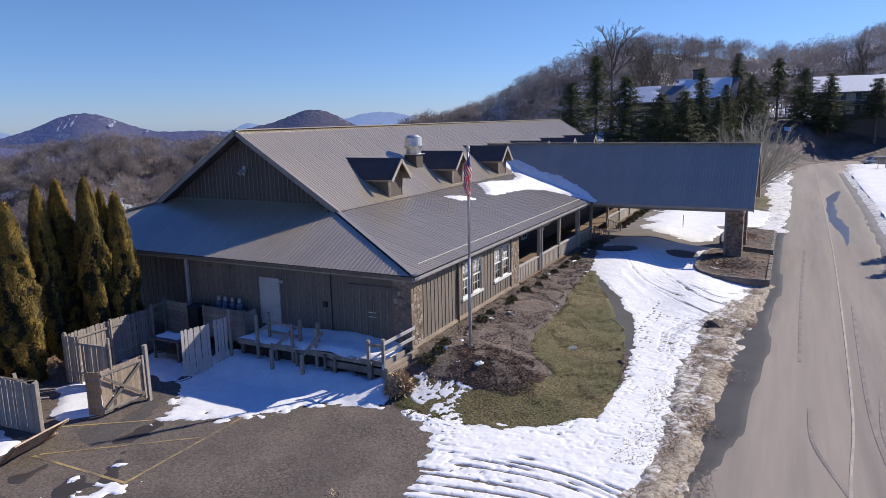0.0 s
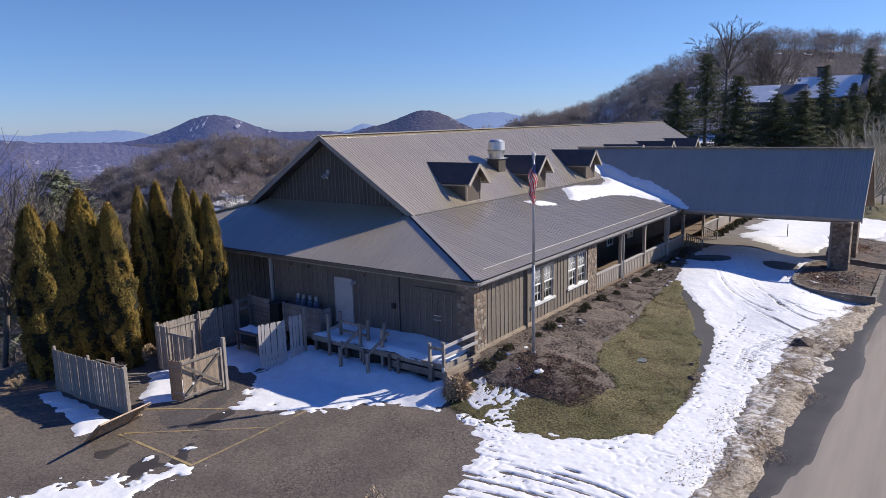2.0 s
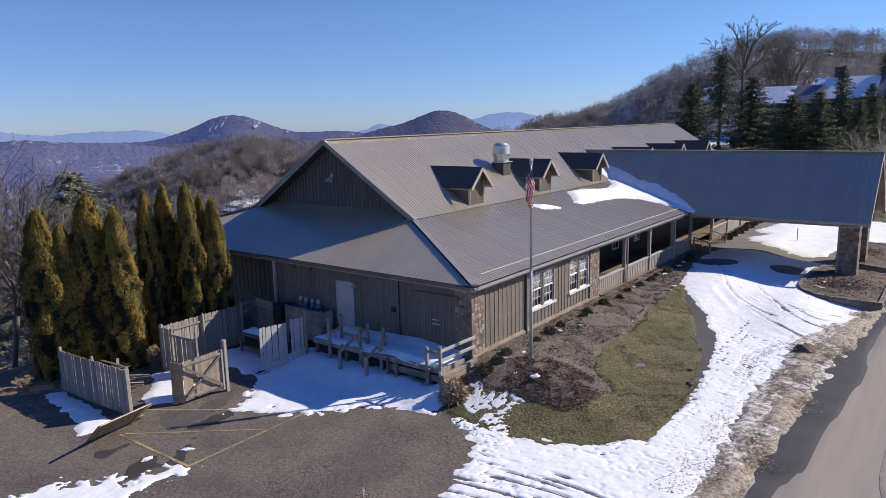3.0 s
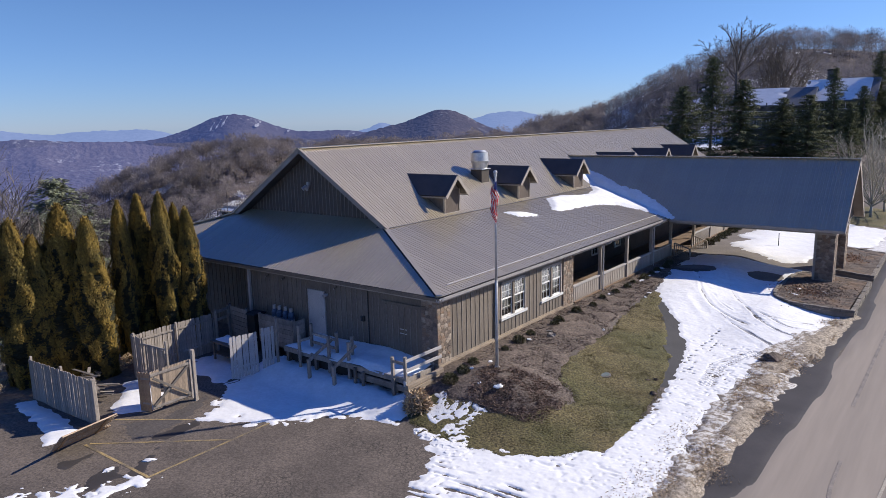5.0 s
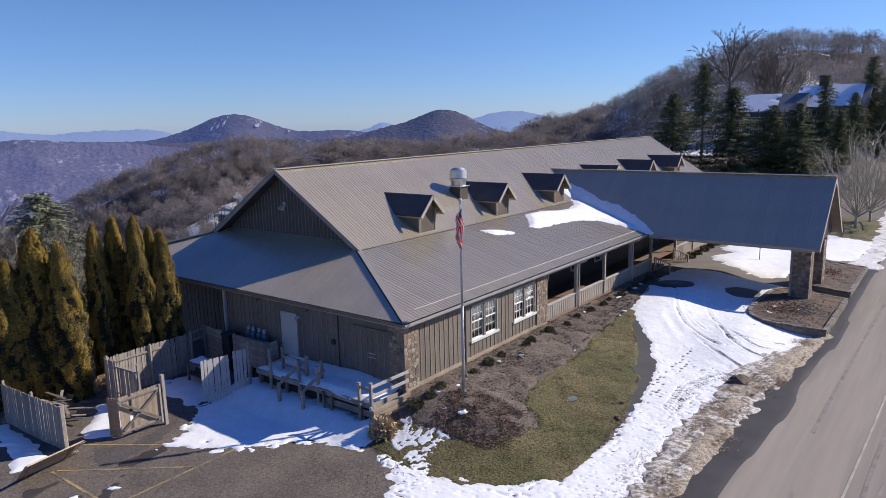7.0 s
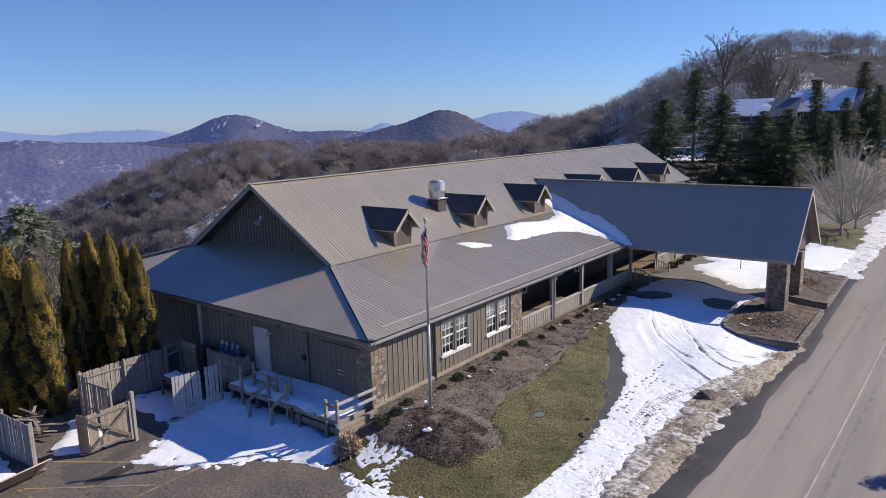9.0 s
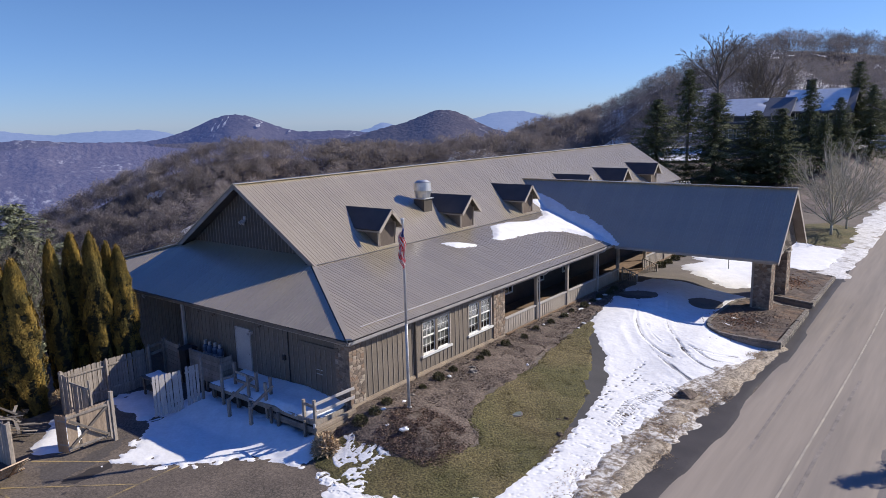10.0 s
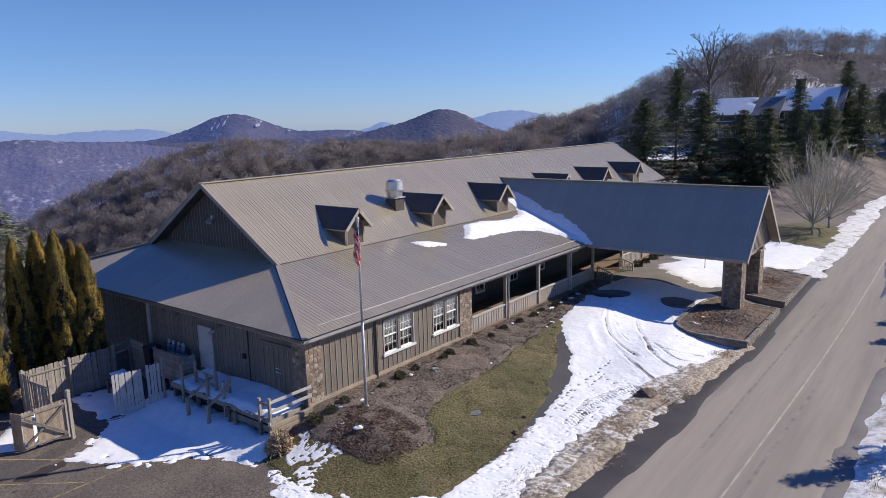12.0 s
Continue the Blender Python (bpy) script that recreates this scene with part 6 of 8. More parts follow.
# ---- planting islands under the canopy ----
def island(name, poly, top, soil, label, seed):
    """A kerbed planting bed: soil, kerb stones round it, and a stone wall towards the road."""
    isl = thing(name, label, "planting bed", (poly[0][0], poly[0][1], -1.5), "canopy islands")
    xs, ys = [p[0] for p in poly], [p[1] for p in poly]
    cell = 0.16
    gx, gy = np.meshgrid(np.arange(min(xs), max(xs) + cell, cell), np.arange(min(ys), max(ys) + cell, cell))
    f = inside(poly, gx, gy)
    z = top - 0.08 * (gx + 5) + 0.06 * fbm(gx, gy, 0.5, 3, seed) + 0.04
    ok = f > 0.05
    q = ok[:-1, :-1] & ok[1:, :-1] & ok[:-1, 1:] & ok[1:, 1:]
    idx = np.arange(gx.size).reshape(gx.shape)
    iy, ix = np.nonzero(q)
    m = M()
    m.v = np.stack([gx.ravel(), gy.ravel(), z.ravel()], 1).tolist()
    m.f = np.stack([idx[iy, ix], idx[iy, ix + 1], idx[iy + 1, ix + 1], idx[iy + 1, ix]], 1).tolist()
    part("soil", m, soil, isl, "rough brown planting soil", False, "", False)
    rng = random.Random(seed)
    kerb_me = M().beam((-0.5, 0, 0), (0.5, 0, 0), 0.24, 0.17).mesh("kerb_stone")
    kerb_me.materials.append(KERB)
    core = M()
    n = len(poly)
    walls = []
    for i in range(n):
        a, b = Vector((*poly[i], 0)), Vector((*poly[(i + 1) % n], 0))
        d = (b - a)
        L = d.length
        d.normalize()
        k = max(1, round(L / 0.52))
        for j in range(k):
            c = a + d * L * (j + 0.5) / k
            ob = piece("kerb_stone", kerb_me, isl, c.x, c.y, top - 0.08 * (c.x + 5) - 0.02 + rng.uniform(-0.02, 0.02), math.atan2(d.y, d.x) + rng.uniform(-0.02, 0.02), (L / k * 0.98, 1, 1))
            ob.rotation_euler[1] = math.atan(0.08 * d.x)
        core.beam(a + Vector((0, 0, top - 0.08 * (a.x + 5) - 0.52)), b + Vector((0, 0, top - 0.08 * (b.x + 5) - 0.52)), 0.15, 0.9)
        if a.x > -1.5 and b.x > -1.5:
            walls.append((a, b))
    base = part("retaining_wall", core, MORTAR, isl)
    for a, b in walls:
        if a.y > b.y:
            a, b = b, a
        lay_stones(base, (a.x + 0.075, a.y, -1.75), (b.x - a.x, b.y - a.y), (b - a).length, top + 1.32, seed + 7, 0.3, 0.05, 1)
    return isl


island("planting_island", curve([(-5.0, 55.0), (-5.4, 53.5), (-5.5, 50.5), (-5.45, 48.2), (-5.1, 47.0), (-4.3, 46.3), (-3.2, 46.25)], 4) + [(-1.0, 46.75), (-1.05, 55.3)], -0.86, DARK_SOIL, "stone-kerbed planting bed round a canopy pillar", 5)
island("planting_island", [(-4.6, 57.2), (-1.1, 57.0), (-1.1, 66.6), (-4.4, 67.0), (-5.0, 62.0)], -0.8, DARK_SOIL, "stone-kerbed bed of dark soil and leaves", 6)
for k, (x, y, sx, sy) in enumerate(((-4.4, 49.6, 0.35, 0.16), (-3.0, 49.9, 0.3, 0.2), (-4.5, 48.0, 0.5, 0.15), (-3.2, 63.2, 0.4, 0.25))):
    rs = np.linspace(0, 2 * math.pi, 13)[:-1]
    m = M().add([(x, y, -0.74 - 0.08 * (x + 5))] + [(x + sx * math.cos(a) * (0.8 + 0.3 * math.sin(3 * a + k)), y + sy * math.sin(a) * (0.9 + 0.2 * math.cos(2 * a)), -0.84 - 0.08 * (x + 5)) for a in rs], [(0, 1 + i, 1 + (i + 1) % 12) for i in range(12)])
    tagged(part("snow_scrap", m, SNOW, None, "small scrap of old snow on the bed", True), "small scrap of old snow on the bed", "snow", "snow scraps", "stuff")

# ---- flagpole ----
pole = thing("flagpole", "tall silver flagpole with a limp striped flag", "flagpole", (-12.2, 26.3, -0.63))
part("shaft", M().tube((-12.2, 26.3, -0.7), (-12.2, 26.3, 3.4), 0.075, 0.062, 14).tube((-12.2, 26.3, 3.4), (-12.2, 26.3, 8.0), 0.062, 0.04, 14), POLE_METAL, pole, "", True)
part("base_collar", M().tube((-12.2, 26.3, -0.7), (-12.2, 26.3, -0.5), 0.16, 0.1, 14), POLE_METAL, pole)
ball = M()
for i in range(6):
    a0, a1 = -math.pi / 2 + math.pi * i / 6, -math.pi / 2 + math.pi * (i + 1) / 6
    ball.tube((-12.2, 26.3, 8.08 + 0.09 * math.sin(a0)), (-12.2, 26.3, 8.08 + 0.09 * math.sin(a1)), max(0.002, 0.09 * math.cos(a0)), max(0.002, 0.09 * math.cos(a1)), 12, False)
part("ball", ball, POLE_METAL, pole, "round pale finial", True)
part("truck", M().tube((-12.2, 26.3, 7.9), (-12.2, 26.3, 8.0), 0.07, n=12), POLE_METAL, pole)
part("halyard", M().tube((-12.12, 26.26, 0.8), (-12.12, 26.26, 7.9), 0.008, n=5), PALE, pole)


def hanging_flag():
    """A limp flag: stripes fall in folds beside the pole, the blue field on top."""
    cols = 30

    def at(u, v):
        # u across the bunched cloth, v down its length
        w = 0.13 + 0.24 * math.sin(math.pi * min(1, 0.12 + v * 0.9)) ** 1.2 - 0.03 * v
        side = w * (u - 0.3) + 0.04 * math.sin(v * 11) - 0.03
        out = 0.1 + 0.05 * math.sin(u * 10 + v * 5) + 0.03 * math.sin(u * 21 + v * 7)
        return (-12.2 - 0.91 * side + 0.42 * out, 26.3 - 0.42 * side - 0.91 * out, 7.72 - 1.62 * v - 0.2 * u + 0.03 * math.sin(u * 7))
    sheets = {"red": M(), "white": M(), "blue": M()}
    for i in range(cols):
        for j in range(26):
            u0, u1, v0, v1 = i / cols, (i + 1) / cols, j / 26, (j + 1) / 26
            stripe_no = int((u0 * 0.7 + 0.75 * v0) * 13) % 2
            key = "blue" if v0 + 0.25 * u0 < 0.27 and u0 < 0.5 else ("red" if stripe_no == 0 else "white")
            sheets[key].add([at(u0, v0), at(u1, v0), at(u1, v1), at(u0, v1)], [(0, 1, 2, 3)])
    flag = part("flag", sheets["red"], RED, pole, "limp flag with red and white stripes and a blue field")
    part("white_stripes", sheets["white"], CLOTH, flag)
    part("blue_field", sheets["blue"], BLUE, flag)


hanging_flag()


# ---- fences and gate ----
BOARD_MESH = {}


def board_mesh(w, h, t, material, top="dog"):
    key = (w, h, t, material.name)
    if key not in BOARD_MESH:
        c = w * 0.22
        me = M().prism([(-w / 2, 0), (w / 2, 0), (w / 2, h - c), (w / 2 - c, h), (-w / 2 + c, h), (-w / 2, h - c)], "y", -t / 2, t / 2).mesh("fence_board")
        me.materials.append(material)
        BOARD_MESH[key] = me
    return BOARD_MESH[key]


def board_fence(name, a, b, z0, h, label, material=GREY_WOOD, seed=1, gaps=(), posts=True, w=0.145, rails=(0.25, 0.85), back=1, raised=()):
    """A fence of upright boards on rails, between two points of the plan."""
    a, b = Vector((*a, 0)), Vector((*b, 0))
    d = (b - a).normalized()
    n = Vector((-d.y, d.x, 0)) * back
    L = (b - a).length
    f = thing(name, label, "fence", (a.x, a.y, z0))
    rng = random.Random(seed)
    for r in rails:
        part("rail", M().beam(a + n * 0.045 + Vector((0, 0, z0 + h * r)), b + n * 0.045 + Vector((0, 0, z0 + h * r)), 0.045, 0.09), material, f)
    if posts:
        k = max(1, round(L / 2.4))
        for i in range(k + 1):
            p = a + d * L * i / k + n * 0.11
            part("post", M().beam((p.x, p.y, z0 - 0.1), (p.x, p.y, z0 + h + 0.08), 0.1, 0.1, up=(d.x, d.y, 0)), material, f)
    me = board_mesh(w - 0.012, h, 0.022, material)
    rot = math.atan2(d.y, d.x)
    k = int(L / w)
    for i in range(k):
        s = (i + 0.5) / k
        if any(g0 < s < g1 for g0, g1 in gaps):
            continue
        lift = rng.uniform(-0.03, 0.02)
        for r0, r1, dz in raised:
            if r0 < s < r1:
                lift += dz
        p = a + d * L * s
        ob = piece("fence_board", me, f, p.x, p.y, z0 + lift, rot + rng.uniform(-0.02, 0.02))
        ob.rotation_euler[1] = rng.uniform(-0.015, 0.015)
    return f


board_fence("board_fence", (-23.7, 13.98), (-28.8, 13.66), -1.65, 1.93, "weathered grey board fence beside the lot", seed=2, back=-1)
board_fence("board_fence", (-28.85, 13.75), (-30.6, 14.6), -1.65, 1.3, "weathered grey board fence turning back", seed=12, back=-1)
board_fence("board_fence", (-27.65, 17.8), (-27.75, 22.5), -1.65, 2.1, "weathered grey board fence in front of the evergreens", seed=3, back=-1)
board_fence("board_fence", (-27.5, 17.75), (-25.0, 17.95), -1.65, 2.15, "broken grey board fence with loose slats", seed=4, gaps=((0.38, 0.42), (0.62, 0.66), (0.8, 0.84)), back=1, raised=((0.4, 1.0, -0.35),))
board_fence("fence_panel", (-23.02, 20.05), (-22.72, 21.45), -1.5, 2.05, "pale grey painted fence panel", PALE, seed=5, posts=False, back=1)
board_fence("fence_panel", (-22.68, 21.62), (-22.5, 22.25), -1.5, 2.15, "narrow pale fence panel beside its post", PALE, seed=6, posts=False, back=1)
gp = thing("gate_post", "square weathered fence post beside the panel", "post", (-22.42, 22.35, -1.5))
part("shaft", M().beam((-22.42, 22.35, -1.6), (-22.42, 22.35, 1.0), 0.12, 0.12), GREY_WOOD, gp)


def gate():
    """An open boarded gate with a frame and two crossed braces, and its post."""
    a, b = Vector((-22.62, 17.72, 0)), Vector((-22.78, 15.95, 0))
    d = (b - a).normalized()
    n = Vector((d.y, -d.x, 0))
    if n.x < 0:
        n = -n
    g = thing("wooden_gate", "open weathered board gate with crossed braces", "gate", (a.x, a.y, -1.6))
    L = (b - a).length
    me = board_mesh(0.135, 1.72, 0.022, WARM_WOOD)
    k = 13
    for i in range(k):
        if i == 9:
            continue
        p = a + d * L * (i + 0.5) / k
        piece("gate_board", me, g, p.x, p.y, -1.52 + 0.1 * (1 - i / k), math.atan2(d.y, d.x))
    o = n * 0.04
    z0, z1 = -1.3, 0.05

    def bar(name, p, q, zp, zq, mat_=GREY_WOOD_DARK):
        part(name, M().beam(p + o + Vector((0, 0, zp)), q + o + Vector((0, 0, zq)), 0.04, 0.11), mat_, g)
    bar("top_rail", a, b, z1 + 0.08, z1, GREY_WOOD)
    bar("bottom_rail", a, b, z0, z0 - 0.08, GREY_WOOD)
    o = n * 0.075
    bar("brace", a + d * 0.1, b - d * 0.08, z1, z0)
    o = n * 0.11
    bar("brace", a + d * 0.1, b - d * 0.08, z0 + 0.06, z1 - 0.12)
    part("stile", M().beam(a + n * 0.05 + Vector((0, 0, -1.5)), a + n * 0.05 + Vector((0, 0, 0.3)), 0.1, 0.05), GREY_WOOD, g)
    part("post", M().beam((-22.58, 17.87, -1.65), (-22.58, 17.87, 0.68), 0.16, 0.16), GREY_WOOD, g, "weathered square gate post")
    side = thing("fence_panel", "sunlit brown back panel beside the gate", "fence", (-22.8, 15.85, -1.6))
    me = board_mesh(0.135, 1.72, 0.022, FRESH_WOOD)
    for i in range(4):
        piece("fence_board", me, side, -22.86 - i * 0.136, 15.9 - 0.05 * i, -1.55, math.atan2(-0.05, -0.14))
    part("rail", M().beam((-22.8, 15.93, -0.1), (-23.35, 15.73, -0.1), 0.04, 0.09), GREY_WOOD, side)
    part("rail", M().beam((-22.8, 15.93, -1.2), (-23.35, 15.73, -1.2), 0.04, 0.09), GREY_WOOD, side)


gate()


def fallen_panel():
    """A gate panel that has come off its hinges and leans out from the fence."""
    pl = thing("fallen_gate_panel", "fallen brown plank gate panel leaning on the asphalt", "gate panel", (-22.8, 12.8, -1.64))
    ll, lr, ul, ur = Vector((-22.66, 11.75, -1.62)), Vector((-22.98, 13.9, -1.62)), Vector((-21.12, 11.6, -0.5)), Vector((-22.05, 14.05, -0.74))
    rng = random.Random(8)
    n = (ul - ll).cross(lr - ll).normalized()
    for i in range(9):
        t = (i + 0.5) / 9
        a, b = ll.lerp(ul, t), lr.lerp(ur, t)
        d = (b - a).normalized()
        part("plank", M().beam(a - d * rng.uniform(0, 0.05), b + d * rng.uniform(-0.1, 0.3) * (1 if i < 8 else 0.3), 0.15, 0.025, up=n), WARM_WOOD if i % 4 else FRESH_WOOD, pl)
    for t in (0.12, 0.85):
        part("batten", M().beam(ll.lerp(lr, t) - n * 0.035, ul.lerp(ur, t) - n * 0.035, 0.09, 0.04, up=n), FRESH_WOOD, pl)
    part("top_rail", M().beam(ul - n * 0.035, ur - n * 0.035, 0.09, 0.045, up=n), WARM_WOOD, pl)
    fp = thing("end_post", "thick pale weathered post at the fence's end", "post", (-23.55, 13.97, -1.65))
    part("shaft", M().beam((-23.55, 13.97, -1.7), (-23.55, 13.97, 0.36), 0.17, 0.17), GREY_WOOD, fp)


fallen_panel()


def yard_clutter():
    rng = random.Random(18)
    jp = thing("scrap_heap", "heap of broken grey boards behind the fence", "boards", (-26.5, 15.6, -1.6))
    for i in range(18):
        c = Vector((-26.9 + rng.uniform(-1.3, 1.1), 15.2 + rng.uniform(-0.6, 0.6), -1.55 + 0.055 * i + rng.uniform(-0.03, 0.05)))
        a = rng.uniform(-0.5, 0.9)
        d = Vector((math.cos(a), math.sin(a), rng.uniform(-0.1, 0.1))) * rng.uniform(0.5, 1.0)
        part("board", M().beam(c - d, c + d, 0.13, 0.024), GREY_WOOD_DARK if i % 2 else GREY_WOOD, jp)
    tb = thing("work_bench", "dark wooden bench with snow on its top", "bench", (-25.6, 21.8, -1.65))
    part("top", M().box(-26.5, 21.3, -0.62, -24.7, 22.4, -0.54), GREY_WOOD_DARK, tb)
    for x in (-26.4, -24.85):
        for y in (21.38, 22.3):
            part("leg", M().box(x, y, -1.65, x + 0.1, y + 0.1, -0.62), GREY_WOOD_DARK, tb)
    part("shelf", M().box(-26.4, 21.4, -1.25, -24.8, 22.3, -1.2), GREY_WOOD_DARK, tb)
    gx, gy = np.meshgrid(np.linspace(-26.5, -24.9, 26), np.linspace(21.5, 22.35, 16))
    z = -0.54 + np.clip(0.3 * np.minimum(np.minimum(gx + 26.5, -24.9 - gx), np.minimum(gy - 21.5, 22.35 - gy)), -0.01, 0.13) + 0.02 * fbm(gx, gy, 0.4, 2, 3)
    idx = np.arange(gx.size).reshape(gx.shape)
    m = M()
    m.v = np.stack([gx.ravel(), gy.ravel(), z.ravel()], 1).tolist()
    m.f = np.stack([idx[:-1, :-1].ravel(), idx[:-1, 1:].ravel(), idx[1:, 1:].ravel(), idx[1:, :-1].ravel()], 1).tolist()
    tagged(part("snow_cap", m, SNOW, None, "snow lying on the work bench", True, "", False), "snow lying on the work bench", "snow", "", "stuff")
    bx = thing("board_enclosure", "low grey horizontally boarded box beside the deck", "enclosure", (-24.0, 23.5, -1.0))
    for k in range(6):
        z = -0.95 + 0.245 * k
        part("board", M().box(-25.3, 23.5, z, -22.6, 23.535, z + 0.232), GREY_WOOD, bx)
        part("board", M().box(-22.6, 23.54, z, -22.565, 24.3, z + 0.232), GREY_WOOD, bx)
    for x, y in ((-25.25, 23.6), (-24.0, 23.6), (-22.66, 23.6), (-22.66, 24.25)):
        part("post", M().beam((x, y, -1.5), (x, y, 0.58), 0.1, 0.1), GREY_WOOD, bx)
    part("cap", M().beam((-25.32, 23.55, 0.535), (-22.55, 23.55, 0.535), 0.11, 0.035), GREY_WOOD, bx)
    rf = thing("rail_fence", "grey two-rail fence beside the board fence", "fence", (-27.9, 23.1, -1.65))
    for x, y in ((-27.8, 22.62), (-28.1, 23.65)):
        part("post", M().beam((x, y, -1.65), (x, y, 0.6), 0.12, 0.12), GREY_WOOD, rf)
    for z in (0.42, -0.02):
        part("rail", M().beam((-27.78, 22.55, z), (-28.1, 23.72, z), 0.05, 0.14), GREY_WOOD, rf)
    sc = thing("board_screen", "grey screen of horizontal boards below the eave", "fence", (-27.3, 23.65, -1.6))
    for k in range(8):
        z = -1.45 + 0.25 * k
        part("board", M().beam((-28.2, 23.74, z + 0.12), (-26.36, 23.56, z + 0.12), 0.028, 0.236), GREY_WOOD, sc)
    for x, y in ((-28.15, 23.8), (-26.45, 23.64)):
        part("post", M().beam((x, y, -1.65), (x, y, 0.6), 0.1, 0.1), GREY_WOOD, sc)
    bn = thing("waste_bin", "black wheeled waste bin beside the boarded box", "bin", (-25.85, 23.75, -1.6))
    body = M()
    lo = [(-26.12, 23.5), (-25.6, 23.5), (-25.6, 24.05), (-26.12, 24.05)]
    hi = [(-26.18, 23.42), (-25.54, 23.42), (-25.54, 24.12), (-26.18, 24.12)]
    body.add([(x, y, -1.5) for x, y in lo] + [(x, y, 0.38) for x, y in hi], [(0, 1, 5, 4), (1, 2, 6, 5), (2, 3, 7, 6), (3, 0, 4, 7), (3, 2, 1, 0), (4, 5, 6, 7)])
    part("body", body, RUBBER, bn, "black plastic body")
    part("lid", M().prism([(23.36, 0.39), (24.16, 0.39), (24.16, 0.46), (23.9, 0.52), (23.42, 0.45)], "x", -26.22, -25.5), RUBBER, bn, "black domed lid")
    part("handle", M().tube((-26.1, 24.2, 0.42), (-25.62, 24.2, 0.42), 0.02, n=8), RUBBER, bn)
    for x in (-26.16, -25.56):
        part("wheel", M().tube((x - 0.03, 24.1, -1.5), (x + 0.03, 24.1, -1.5), 0.12, n=14), RUBBER, bn)


yard_clutter()


def gas_cylinder():
    c = thing("gas_cylinder", "tall blue-and-white gas cylinder against the wall", "gas cylinder", (0, 0, 0), "gas cylinders by the wall")
    m = M()
    prof = [(0.0, 0.15), (0.04, 0.165), (0.85, 0.165), (0.95, 0.13), (1.0, 0.06)]
    for (z0, r0), (z1, r1) in zip(prof[:-1], prof[1:]):
        m.tube((0, 0, z0), (0, 0, z1), r0, r1, 14, False)
    part("body", m, CYL_BLUE, c, "dark blue body", True)
    part("band", M().tube((0, 0, 0.42), (0, 0, 0.6), 0.17, n=14), PALE, c, "pale label band")
    part("neck", M().tube((0, 0, 0.98), (0, 0, 1.1), 0.035, n=8), STEEL, c)
    part("collar", M().tube((0, 0, 1.0), (0, 0, 1.2), 0.09, 0.085, 12, False), PALE, c)
    return c


cyl0 = gas_cylinder()
cyl0.matrix_basis = pose(-24.92, 24.3, -0.3)
for k, x in enumerate((-24.5, -24.05, -23.58)):
    copy_thing(cyl0, pose(x, 24.28 + 0.03 * (k % 2), -0.3, 0, 0, 40 * k))
pad = thing("cylinder_pad", "low grey plank stand under the gas cylinders", "stand", (-24.7, 24.3, -1.6))
part("top", M().box(-25.2, 24.02, -0.4, -23.3, 24.55, -0.3), GREY_WOOD_DARK, pad)
for x in (-25.1, -23.45):
    part("leg", M().box(x, 24.1, -1.65, x + 0.1, 24.5, -0.4), GREY_WOOD_DARK, pad)


